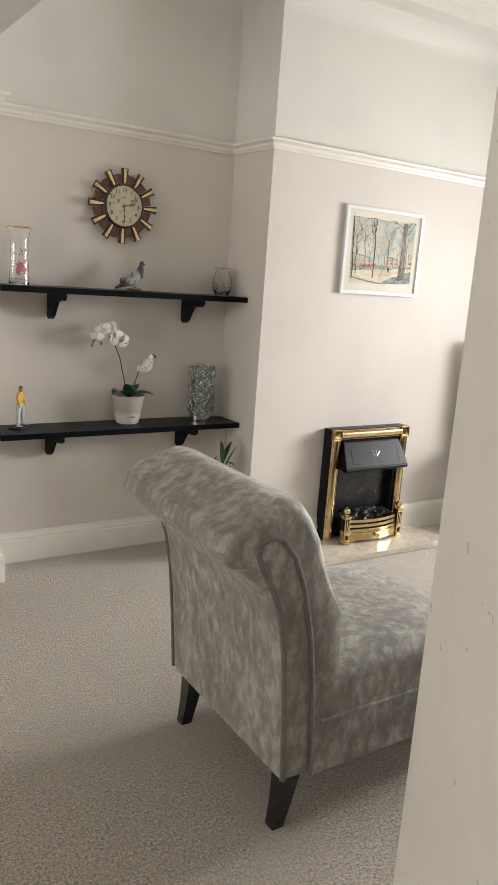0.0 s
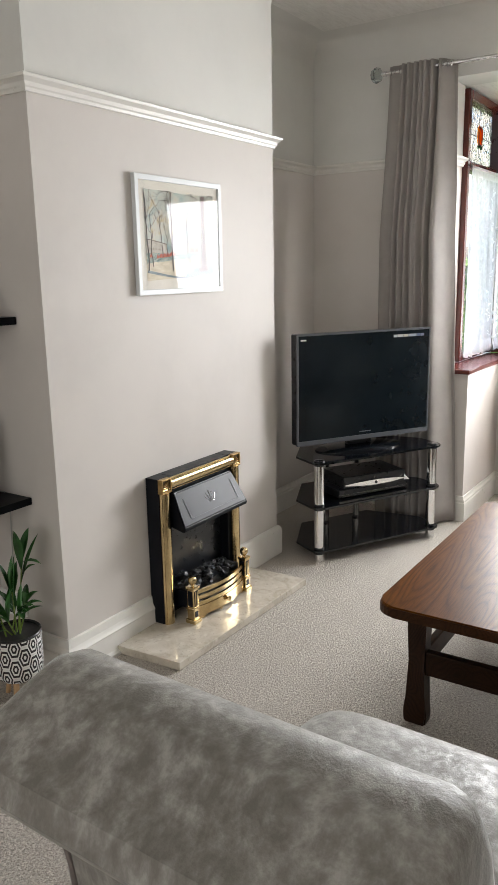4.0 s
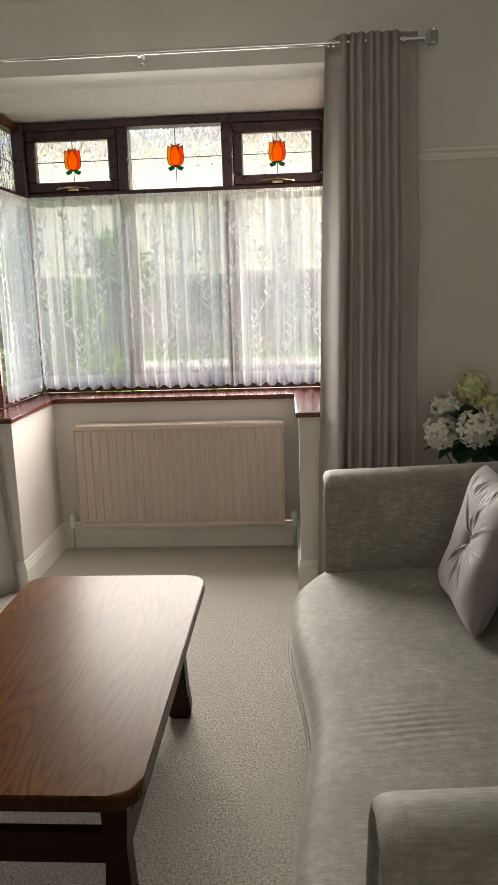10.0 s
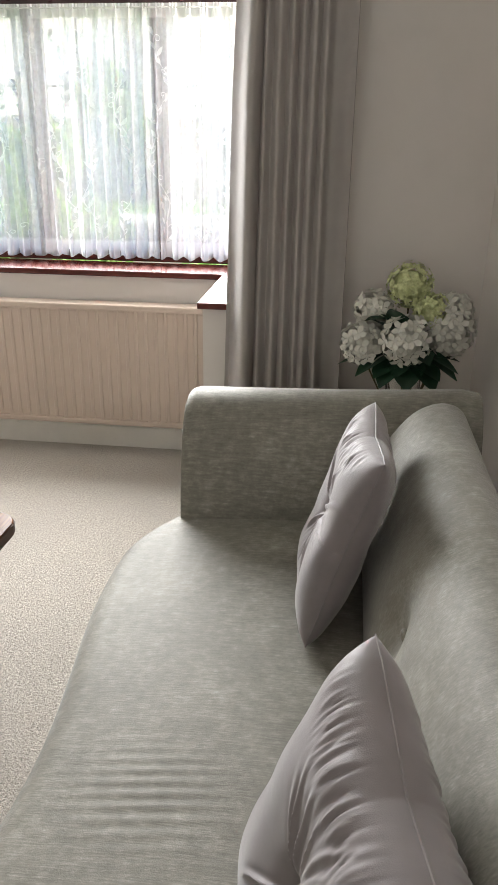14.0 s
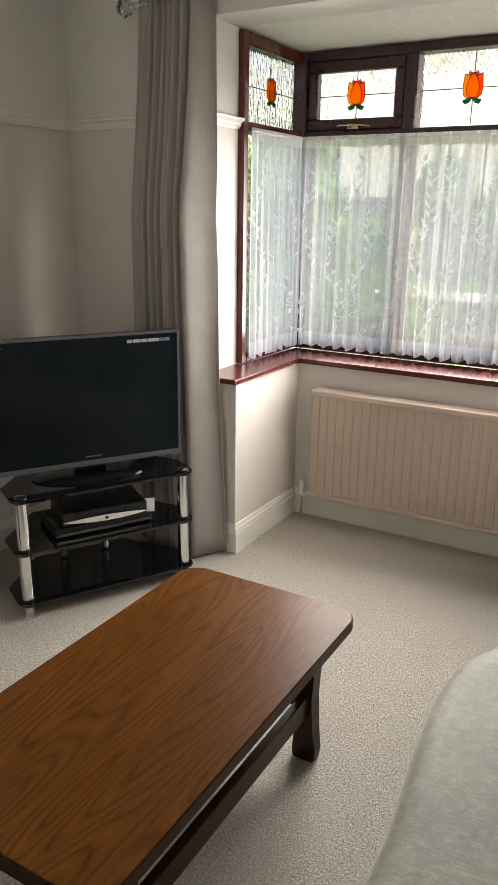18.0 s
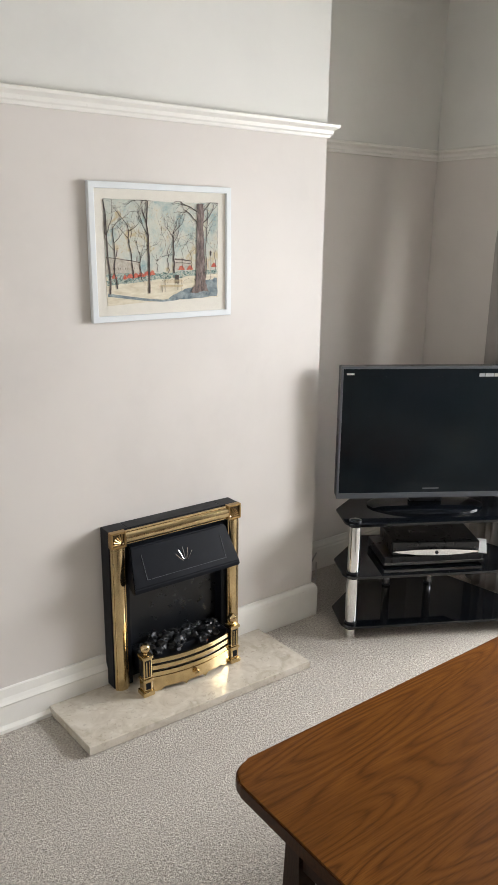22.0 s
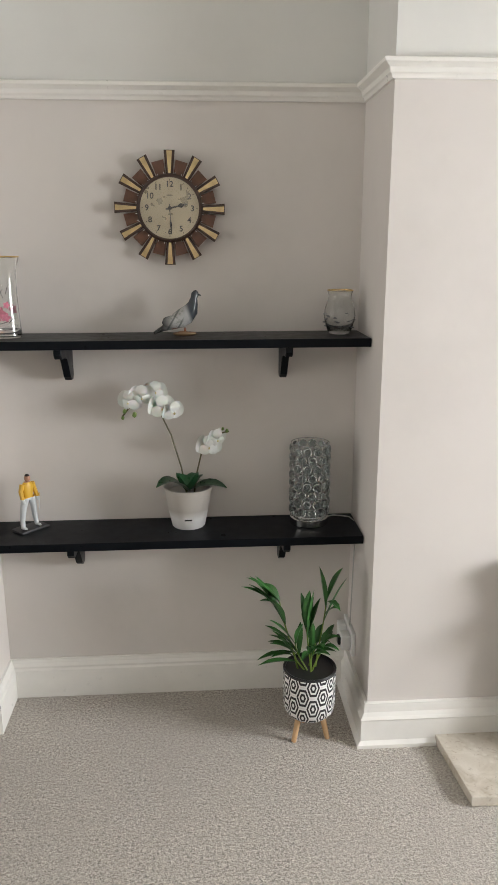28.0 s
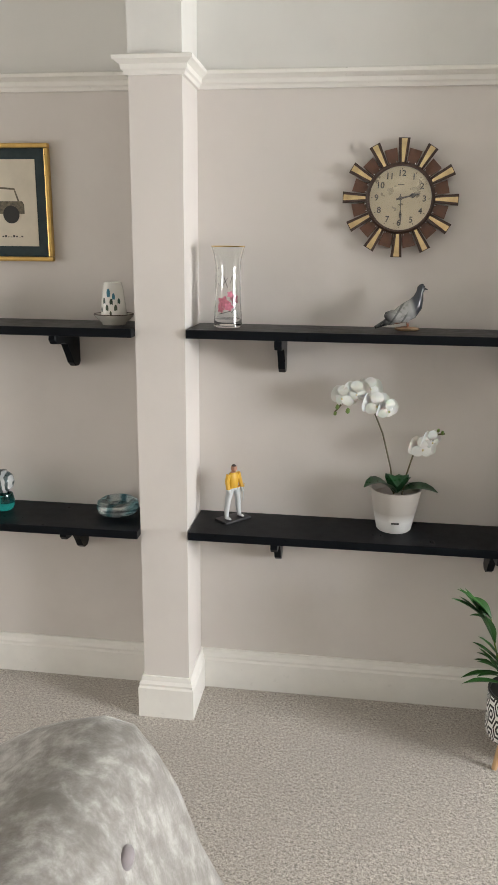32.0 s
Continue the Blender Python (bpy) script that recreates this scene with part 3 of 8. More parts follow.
box(bm, (DX0, SY - 0.12, 0), (DX0 + 0.02, SY, DH)); box(bm, (DX1 - 0.02, SY - 0.12, 0), (DX1, SY, DH)); box(bm, (DX0 + 0.02, SY - 0.12, DH - 0.02), (DX1 - 0.02, SY, DH))
part("lining", bm, M["gloss_white"], dr)
leaf = thing("door_1", pose(DX1 + 0.01, SY + 0.03, 0, 0, 0, 53.2), "open white-painted panelled door", "door", kind="structure")
bm = B()
W = 0.745
box(bm, (0, 0, 0.012), (W, 0.036, 1.975), 0.002)
part("leaf", bm, M["gloss_white"], leaf)


# ---------------------------------------------------------------- bay window
WXF = 5.86                        # plane of the front glazing
SILL = 0.873


def bar(bm, lo, hi, b=0.006):
    box(bm, lo, hi, b, 1)


win = thing("window_1", label="dark red-brown timber bay window with leaded top lights", category="window", kind="structure")
HEAD = 2.385
# main frame: sill rail, head, transom, mullions, corner posts
bm = B(); bar(bm, (5.82, 1.12, 0.875), (5.92, 2.88, 0.93)); part("bottom_rail", bm, M["mahogany"], win)
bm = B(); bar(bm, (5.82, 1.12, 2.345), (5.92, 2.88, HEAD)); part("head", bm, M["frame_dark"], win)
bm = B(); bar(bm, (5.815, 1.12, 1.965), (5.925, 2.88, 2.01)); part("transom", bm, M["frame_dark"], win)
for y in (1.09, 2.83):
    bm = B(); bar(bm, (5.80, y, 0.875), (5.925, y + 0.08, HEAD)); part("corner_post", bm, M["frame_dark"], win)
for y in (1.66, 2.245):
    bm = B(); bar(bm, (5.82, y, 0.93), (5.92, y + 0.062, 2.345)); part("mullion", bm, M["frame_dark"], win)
for y in (BL, BR):
    y0, y1 = (y - 0.03, y + 0.05) if y > 2 else (y - 0.05, y + 0.03)
    bm = B(); bar(bm, (5.215, y0, 0.875), (5.265, y1, HEAD)); part("side_post", bm, M["mahogany"], win)
    bm = B(); bar(bm, (5.265, y0, 2.33), (5.80, y1, HEAD)); part("side_head", bm, M["mahogany"], win)
    bm = B(); bar(bm, (5.265, y0, 1.965), (5.80, y1, 2.01)); part("side_transom", bm, M["mahogany"], win)
    bm = B(); bar(bm, (5.265, y0, 0.875), (5.80, y1, 0.93)); part("side_bottom", bm, M["mahogany"], win)


# top lights: (y0, y1) of the openings; the outer two hold opening sashes
def tulip(parent, m):
    """Stained-glass tulip on a pane, in its own x-z plane, about 0.1 m high."""
    def petal(pts, mat, name, lab):
        bm = B()
        a = [bm.verts.new((x, -0.003, z)) for x, z in pts]
        b = [bm.verts.new((x, 0.003, z)) for x, z in pts]
        bm.faces.new(a); bm.faces.new(b[::-1])
        for i in range(len(a)):
            bm.faces.new((a[i], a[(i + 1) % len(a)], b[(i + 1) % len(a)], b[i]))
        ob = part(name, bm, mat, parent, lab, m=m)
        ob.visible_shadow = False
        bm = B()
        ring_pts = [Vector((x, -0.004, z)) for x, z in pts] + [Vector((pts[0][0], -0.004, pts[0][1]))]
        for p, q in zip(ring_pts, ring_pts[1:]):
            rod(bm, p, q, 0.0016, seg=4)
        part("lead_line", bm, M["lead"], parent, m=m)
    left = [(0, -0.052), (-0.022, -0.050), (-0.038, -0.036), (-0.043, -0.008), (-0.040, 0.020), (-0.038, 0.048), (-0.014, 0.038), (-0.022, 0.018), (-0.028, -0.010), (-0.022, -0.036)]
    mid = [(0, -0.052), (-0.022, -0.036), (-0.028, -0.010), (-0.022, 0.018), (-0.010, 0.040), (0.0, 0.052), (0.010, 0.040), (0.022, 0.018), (0.028, -0.010), (0.022, -0.036)]
    for tip in (-1, 1):
        petal([(tip * 0.003, 0.050), (tip * 0.013, 0.036), (tip * 0.022, 0.046), (tip * 0.017, 0.058), (tip * 0.011, 0.050)], M["tulip_red"], "petal_tip", "red-orange stained-glass petal tip")
    petal(left, M["tulip_amber"], "petal", "amber stained-glass petal")
    petal([(-x, z) for x, z in left][::-1], M["tulip_red"], "petal", "red-orange stained-glass petal")
    petal(mid, M["tulip"], "petal", "orange stained-glass petal")
    for s in (-1, 1):
        lf = [(0, -0.046), (s * 0.016, -0.048), (s * 0.040, -0.058), (s * 0.030, -0.072), (s * 0.012, -0.066)]
        petal(lf if s > 0 else lf[::-1], M["tulip_leaf"], "leaf", "green stained-glass leaf")


def top_light(y0, y1, sash, x=WXF):
    fr = 0.055 if sash else 0.006
    if sash:
        s = part("sash", B(), M["frame_dark"], win)
        bm = B()
        for lo, hi in (((x - 0.03, y0, 2.012), (x + 0.02, y1, 2.012 + fr)), ((x - 0.03, y0, 2.343 - fr), (x + 0.02, y1, 2.343)),
                       ((x - 0.03, y0, 2.012 + fr), (x + 0.02, y0 + fr, 2.343 - fr)), ((x - 0.03, y1 - fr, 2.012 + fr), (x + 0.02, y1, 2.343 - fr))):
            bar(bm, lo, hi, 0.007)
        bmesh.ops.recalc_face_normals(bm, faces=bm.faces[:])
        bm.to_mesh(s.data); bm.free()
        ym = (y0 + y1) / 2
        bm = B()
        tube(bm, [(x - 0.034, ym + 0.09, 2.03), (x - 0.045, ym + 0.07, 2.034), (x - 0.05, ym, 2.036), (x - 0.045, ym - 0.07, 2.03), (x - 0.034, ym - 0.09, 2.026)], 0.005)
        box(bm, (x - 0.04, ym - 0.03, 2.016), (x - 0.03, ym + 0.03, 2.034), 0.002)
        part("stay_handle", bm, M["brass"], s, "brass window stay", smooth=True)
    z0, z1 = 2.012 + fr, 2.343 - fr
    ym, zm = (y0 + y1) / 2, (z0 + z1) / 2
    bm = B(); box(bm, (x, y0 + fr, z0), (x + 0.004, y1 - fr, z1))
    p = part("pane", bm, M["rough_pane"], win, "streaky textured leaded glass"); p.visible_shadow = False
    bm = B()
    box(bm, (x - 0.003, y0 + fr, zm - 0.002), (x, ym - 0.04, zm + 0.002)); box(bm, (x - 0.003, ym + 0.04, zm - 0.002), (x, y1 - fr, zm + 0.002))
    box(bm, (x - 0.003, ym - 0.002, z0), (x, ym + 0.002, zm - 0.046)); box(bm, (x - 0.003, ym - 0.002, zm + 0.055), (x, ym + 0.002, z1))
    part("lead_came", bm, M["lead"], win)
    tulip(win, pose(x - 0.008, ym, zm + 0.008, 0, 0, -90) @ Matrix.Scale(1.1, 4))


top_light(2.307, 2.83, True)
top_light(1.722, 2.245, False)
top_light(1.17, 1.66, True)
for y in (BL + 0.01, BR - 0.01):
    bm = B(); box(bm, (5.265, y, 2.01), (5.80, y + 0.004, 2.33))
    p = part("pane", bm, M["rough_pane"], win, "streaky textured leaded glass"); p.visible_shadow = False
    bm = B(); box(bm, (5.265, y - 0.003, 2.168), (5.80, y, 2.172)); box(bm, (5.531, y - 0.003, 2.01), (5.535, y, 2.33))
    part("lead_came", bm, M["lead"], win)
    tulip(win, pose(5.533, y - 0.006 if y > 2 else y + 0.01, 2.175, 0, 0, 0))
# lower lights: clear panes with leading, a diamond in the upper part
for y0, y1 in ((2.307, 2.83), (1.722, 2.245), (1.17, 1.66)):
    bm = B(); box(bm, (WXF, y0, 0.93), (WXF + 0.004, y1, 1.965))
    p = part("pane", bm, M["pane"], win); p.visible_shadow = False
    ym = (y0 + y1) / 2
    bm = B()
    for z in (1.18, 1.42, 1.66):
        box(bm, (WXF - 0.004, y0, z - 0.0034), (WXF, y1, z + 0.0034))
    for y in (y0 + (y1 - y0) / 3, y0 + (y1 - y0) * 2 / 3):
        box(bm, (WXF - 0.004, y - 0.0034, 0.93), (WXF, y + 0.0034, 1.965))
    for s in (-1, 1):
        for q in (-1, 1):
            for zc in (1.66, 1.18):
                rod(bm, (WXF - 0.003, ym, zc + s * 0.11), (WXF - 0.003, ym + q * 0.07, zc), 0.0034, seg=4)
    part("lead_came", bm, M["lead"], win)
for y in (BL + 0.01, BR - 0.01):
    bm = B(); box(bm, (5.265, y, 0.93), (5.80, y + 0.004, 1.965))
    p = part("pane", bm, M["pane"], win); p.visible_shadow = False
    bm = B()
    for z in (1.18, 1.42, 1.66):
        box(bm, (5.265, y - 0.004, z - 0.0025), (5.80, y, z + 0.0025))
    for x in (5.44, 5.62):
        box(bm, (x - 0.0025, y - 0.004, 0.93), (x + 0.0025, y, 1.965))
    part("lead_came", bm, M["lead"], win)

# window board, one U-shaped piece
bm = B()
prism(bm, [(4.885, 2.95), (4.885, 2.685), (5.535, 2.685), (5.535, 1.34), (4.885, 1.34), (4.885, 1.07), (5.21, 1.07), (5.21, 1.15), (5.81, 1.15), (5.81, 2.85), (5.21, 2.85), (5.21, 2.95)], 0.848, SILL, 0.006)
tagged(part("window_sill", bm, M["mahogany"]), "glossy red-brown timber window board", "window sill", kind="structure")

# net curtains on a wire, gathered, scalloped hem


def net(path_len, place, seed, name="net_curtain", waves=16, amp=0.016):
    """place(s) gives the plan point and inward normal at s metres along the wire."""
    rnd = random.Random(seed)
    ph = [rnd.uniform(0, 6.28) for _ in range(4)]
    Z1, Z0 = 1.985, 0.915

    def point(s, z):
        x, y, nx, ny = place(s)
        h = (Z1 - z) / (Z1 - Z0)
        a = amp * (0.55 + 0.6 * h)
        w = math.sin(s / path_len * waves * 6.283 + ph[0] + 0.6 * math.sin(3 * s + ph[1])) + 0.5 * math.sin(s / path_len * waves * 2.3 * 6.283 + ph[2] + h)
        if h < 0.045:
            w = w * 0.3 + 0.6 * math.sin(s * 420 + ph[3])
            a *= 0.7
        return Vector((x + nx * a * w, y + ny * a * w, z))

    nu, nv = int(path_len * 150), 26
    bm = B()
    hs = [0, 0.02, 0.045] + [0.045 + (1 - 0.045) * (j / (nv - 3)) for j in range(1, nv - 2)]

    def f(u, v):
        s = u * path_len
        h = hs[min(len(hs) - 1, round(v * (len(hs) - 1)))]
        hem = 0.019 * abs(math.sin(s * 3.1416 / 0.075)) * max(0, (h - 0.9) / 0.1)
        return point(s, Z1 - h * (Z1 - Z0 + 0.006) - (hem if h > 0.99 else 0))
    surf(bm, f, nu, len(hs))
    ob = part(name, bm, M["net"], smooth=True)
    tagged(ob, "white sheer net curtain with woven leaves and scalloped hem", "net curtain", "net curtains in the bay")
    # woven sprays: a winding stem with narrow leaves and curled tendrils
    bm = B()
    cols = max(2, int(path_len / 0.145))

    def on_net(ss, z):
        ss = min(max(ss, 0.004), path_len - 0.004)
        x, y, nx, ny = place(ss)
        pp = point(ss, min(max(z, Z0 + 0.012), Z1 - 0.03))
        return Vector((pp.x + nx * 0.0025, pp.y + ny * 0.0025, pp.z))

    def ribbon(run, w):
        rows = []
        for i, (a, b) in enumerate(run):
            (a0, b0), (a1, b1) = run[max(i - 1, 0)], run[min(i + 1, len(run) - 1)]
            d = math.hypot(a1 - a0, b1 - b0) or 1.0
            ox, oz = -(b1 - b0) / d * w, (a1 - a0) / d * w
            rows.append((bm.verts.new(on_net(a + ox, b + oz)), bm.verts.new(on_net(a - ox, b - oz))))
        for q, r in zip(rows, rows[1:]):
            bm.faces.new((q[0], q[1], r[1], r[0]))

    for c in range(cols):
        s0 = (c + 0.5) * path_len / cols + rnd.uniform(-0.01, 0.01)
        sway = lambda z: s0 + 0.042 * math.sin(z * 11 + c * 2.1) + 0.012 * math.sin(z * 27 + c)
        z = Z0 + 0.03 + rnd.uniform(0, 0.05)
        ribbon([(sway(Z0 + 0.03 + (Z1 - Z0 - 0.12) * i / 48), Z0 + 0.03 + (Z1 - Z0 - 0.12) * i / 48) for i in range(49)], 0.0016)
        k = rnd.randrange(2)
        while z < Z1 - 0.11:
            side = 1 if k % 2 else -1
            if rnd.random() < 0.16:
                r0 = rnd.uniform(0.012, 0.020)
                cx, cz = sway(z) + side * r0, z + 0.012
                ribbon([(cx - side * r0 * (1 - 0.055 * i) * math.cos(i * 0.45), cz + r0 * (1 - 0.055 * i) * math.sin(i * 0.45)) for i in range(15)], 0.0016)
            else:
                a = radians(34 + rnd.uniform(-16, 18)) * side
                L = rnd.uniform(0.036, 0.062)
                pts = []
                for q, wd in ((0, 0.0), (0.3, 0.15), (0.6, 0.17), (0.85, 0.08), (1, 0.0), (0.85, -0.08), (0.6, -0.17), (0.3, -0.15)):
                    pts.append(bm.verts.new(on_net(sway(z) + (math.sin(a) * q + math.cos(a) * wd) * L, z + (math.cos(a) * q - math.sin(a) * wd) * L)))
                bm.faces.new(pts)
            z += rnd.uniform(0.018, 0.034)
            k += 1
    part("woven_leaves", bm, M["net_leaf"], ob, "denser woven leaf sprays", kind="stuff")
    bm = B()
    pts = [place(path_len * i / 20) for i in range(21)]
    tube(bm, [(x, y, 1.968) for x, y, nx, ny in pts], 0.004, 6)
    part("wire", bm, M["white_plastic"], ob)
    return ob


net(1.72, lambda s: (5.795, 2.86 - s, -1, 0), 3, waves=26)
net(0.525, lambda s: (5.268 + s, 2.835, 0, -1), 5, waves=9, amp=0.010)
net(0.525, lambda s: (5.268 + s, 1.165, 0, 1), 8, waves=9, amp=0.010)

# curtain pole
pole = thing("curtain_pole", label="slim chrome curtain pole with faceted glass finials", category="curtain pole")
bm = B(); rod(bm, (4.895, 0.80, 2.445), (4.895, 3.21, 2.445), 0.0095, seg=14); part("pole", bm, M["chrome"], pole, smooth=True)
M["crystal"] = glass_mat("clear_crystal", (0.62, 0.68, 0.68), 0.08)
for s, y in ((-1, 0.80), (1, 3.21)):
    bm = B(); rod(bm, (4.895, y, 2.445), (4.895, y + s * 0.025, 2.445), 0.013, seg=14); part("collar", bm, M["chrome"], pole, smooth=True)
    bm = B()
    u, v = Vector((1, 0, 0)), Vector((0, 0, 1))
    loft(bm, [ring(Vector((4.895, y + s * d, 2.445)), u, v, r, 8) for d, r in ((0.025, 0.012), (0.036, 0.034), (0.060, 0.042), (0.080, 0.030), (0.084, 0.014))])
    part("finial", bm, M["crystal"], pole, "faceted clear glass finial")
for y in (0.86, 1.98, 3.12):
    bm = B(); box(bm, (4.966, y - 0.012, 2.415), (4.978, y + 0.012, 2.475), 0.002); rod(bm, (4.97, y, 2.43), (4.895, y, 2.43), 0.005); rod(bm, (4.895, y - 0.006, 2.442), (4.895, y + 0.006, 2.442), 0.015)
    part("bracket", bm, M["chrome"], pole)


def curtain(name, y0, y1, inner, seed, top=1.0):
    """Full-length eyelet curtain in deep folds; inner: +1 if the light edge is at y0."""
    rnd = random.Random(seed)
    n = 8
    bm = B()
    ph = rnd.uniform(0, 1)

    folds = [(0.34 + 0.085 * i + rnd.uniform(-0.015, 0.015), rnd.uniform(0.036, 0.050), rnd.uniform(0.027, 0.033)) for i in range(6)]

    def f(u, v):
        """e runs from the leading edge by the window to the outer edge: a smooth leading panel, a deep hollow, close folds, a flat tail."""
        z = 2.475 - v * 2.462
        e = u if inner > 0 else 1 - u
        hang = min(1.0, v / 0.35) ** 1.4
        lead = max(0.0, 1 - e / 0.24)
        x = 4.895 - 0.095 * hang + lead * (0.095 + 0.002 * math.sin(v * 4)) - (0.020 + 0.050 * hang) * math.exp(-((e - 0.20) / 0.085) ** 2)
        x += 0.030 * math.exp(-((e - 0.285 - 0.012 * math.sin(v * 3 + ph * 6)) / 0.024) ** 2)
        for c, am, w in folds:
            x -= am * (0.75 + 0.3 * v) * math.exp(-((e - c - 0.010 * math.sin(v * 2.5 + c * 30)) / w) ** 2)
        x += 0.010 * math.sin(e * 21 + ph * 5) * max(0.0, (e - 0.82) / 0.18) + 0.005 * math.sin(v * 5 + e * 9 + ph * 6) * v
        ye = 0.20 * e / 0.24 if e < 0.24 else 0.20 + 0.80 * (e - 0.24) / 0.76
        wide = top + (1.17 - top) * v * (1 - e)
        yy = y1 - (y1 - y0) * (1 - ye) * wide if inner > 0 else y0 + (y1 - y0) * (1 - ye) * wide
        return Vector((min(x, 4.876 + 0.06 * max(0.0, z - 0.95)), yy, z))
    surf(bm, f, 220, 26)
    ob = part(name, bm, M["curtain"], smooth=True)
    md = ob.modifiers.new("thick", "SOLIDIFY")
    md.thickness = 0.003
    tagged(ob, "taupe full-length curtain drawn back in deep folds", "curtain", "curtains at the bay")
    for i in range(n * 2):
        u = (i + 0.5) / (n * 2)
        yy = y1 - (y1 - y0) * (1 - u) * top if inner > 0 else y0 + (y1 - y0) * u * top
        bm = B()
        R1, R2, N = 0.0145, 0.0022, 14
        loft_r = []
        for j in range(N + 1):
            a = 6.283 * j / N
            c = Vector((4.895 + R1 * math.cos(a), yy, 2.445 + R1 * math.sin(a)))
            rad = Vector((math.cos(a), 0, math.sin(a)))
            loft_r.append(ring(c, rad, Vector((0, 1, 0)), R2, 6))
        loft(bm, loft_r, False)
        part("eyelet", bm, M["chrome"], ob, smooth=True)


curtain("curtain", 2.79, 3.19, 1, 2, 0.87)
curtain("curtain", 0.80, 1.185, -1, 4)

# radiator
rad = thing("radiator", pose(5.50, 1.985, 0), "cream panel radiator under the bay window", "radiator")
RW = 0.577
bm = B()
N = 25


def radf(u, v):
    y = -RW + 2 * RW * u
    t = (u * N) % 1.0
    d = 0.0 if t < 0.32 or t > 0.92 else 0.009
    z = 0.165 + v * 0.545
    if v < 0.03 or v > 0.97:
        d = 0
    return Vector((-0.055 + d, y, z))


surf(bm, radf, N * 8 + 1, 34)
part("panel", bm, M["radiator"], rad, smooth=True)
bm = B(); box(bm, (-0.054, -RW, 0.165), (0.03, RW, 0.71), 0.004); bmesh.ops.scale(bm, vec=(0.9, 0.998, 0.99), verts=bm.verts[:]); part("body", bm, M["radiator"], rad)
bm = B(); box(bm, (-0.062, -RW - 0.004, 0.705), (0.03, RW + 0.004, 0.735), 0.008); part("top_grille", bm, M["radiator"], rad)
bm = B(); box(bm, (-0.062, -RW, 0.15), (-0.02, RW, 0.178), 0.008); part("bottom_rail", bm, M["radiator"], rad)
for s in (-1, 1):
    bm = B()
    rod(bm, (-0.03, s * (RW + 0.05), 0.0), (-0.03, s * (RW + 0.05), 0.15), 0.0075)
    rod(bm, (-0.03, s * RW, 0.172), (-0.03, s * (RW + 0.055), 0.172), 0.009)
    part("pipe", bm, M["chrome"], rad, smooth=True)
    bm = B(); rod(bm, (-0.03, s * (RW + 0.05), 0.145), (-0.03, s * (RW + 0.05), 0.185), 0.014); rod(bm, (-0.03, s * (RW + 0.05), 0.185), (-0.03, s * (RW + 0.05), 0.225), 0.0165, 0.015)
    part("valve", bm, M["white_plastic"], rad, "white radiator valve cap", smooth=True)


# ---------------------------------------------------------------- coffee table
tab = thing("coffee_table", pose(3.343, 1.978, 0), "rectangular oak coffee table with rounded corners", "coffee table")
bm = B(); prism(bm, rounded(-0.595, 0.595, -0.31, 0.31, 0.06), 0.418, 0.452, 0.008, 3)
part("tabletop", bm, M["oak"], tab, "glossy stained oak tabletop with visible grain")
# edge band: oak brown with part of its backlit shade put into the colour
bm = B(); prism(bm, rounded(-0.597, 0.597, -0.312, 0.312, 0.061), 0.416, 0.446, 0.006, 3)
part("edge_band", bm, M["oak_edge"], tab, "oak edge of the top, coloured darker for its backlit shade")
for sx in (-1, 1):
    for sy in (-1, 1):
        bm = B()
        # flat shaped leg, waisted, splayed at the foot
        prof = [(-0.034, 0.0), (0.036, 0.0), (0.040, 0.04), (0.030, 0.11), (0.024, 0.22), (0.030, 0.33), (0.034, 0.417), (-0.034, 0.417), (-0.030, 0.33), (-0.026, 0.2), (-0.031, 0.1), (-0.038, 0.03)]
        x, y = sx * 0.44, sy * 0.222
        a = [bm.verts.new((x - 0.026, y + sy * p, z)) for p, z in prof]
        b = [bm.verts.new((x + 0.026, y + sy * p, z)) for p, z in prof]
        bm.faces.new(a); bm.faces.new(b[::-1])
        for i in range(len(a)):
            bm.faces.new((a[i], a[(i + 1) % len(a)], b[(i + 1) % len(a)], b[i]))
        bmesh.ops.bevel(bm, geom=bm.edges[:], offset=0.005, segments=2, affect="EDGES")
        part("leg", bm, M["oak_dark"], tab, "dark waisted oak leg")
for sx in (-1, 1):
    bm = B(); box(bm, (sx * 0.44 - 0.014, -0.20, 0.175), (sx * 0.44 + 0.014, 0.20, 0.255), 0.004); part("end_rail", bm, M["oak_dark"], tab)
    bm = B(); box(bm, (sx * 0.44 - 0.018, -0.25, 0.385), (sx * 0.44 + 0.018, 0.25, 0.417), 0.003); part("cleat", bm, M["oak_dark"], tab)
for sy in (-1, 1):
    bm = B(); box(bm, (-0.42, sy * 0.222 - 0.013, 0.165), (0.42, sy * 0.222 + 0.013, 0.235), 0.004); part("side_rail", bm, M["oak_edge"], tab)


# ---------------------------------------------------------------- sofa
sofa = thing("sofa", label="sage-grey velour sofa with curved seat front and scroll arms", category="sofa")
SX0, SX1 = 2.53, 4.06


def seat_front(x):
    """Serpentine front edge of the seat."""
    t = (x - 2.15) / (4.15 - 2.15)
    return 1.345 + 0.026 * math.cos((t - 0.175) / 0.625 * 2 * math.pi) - 0.15 * max(0, (t - 0.86) / 0.17) ** 2 - 0.13 * max(0, (0.16 - t) / 0.13) ** 2


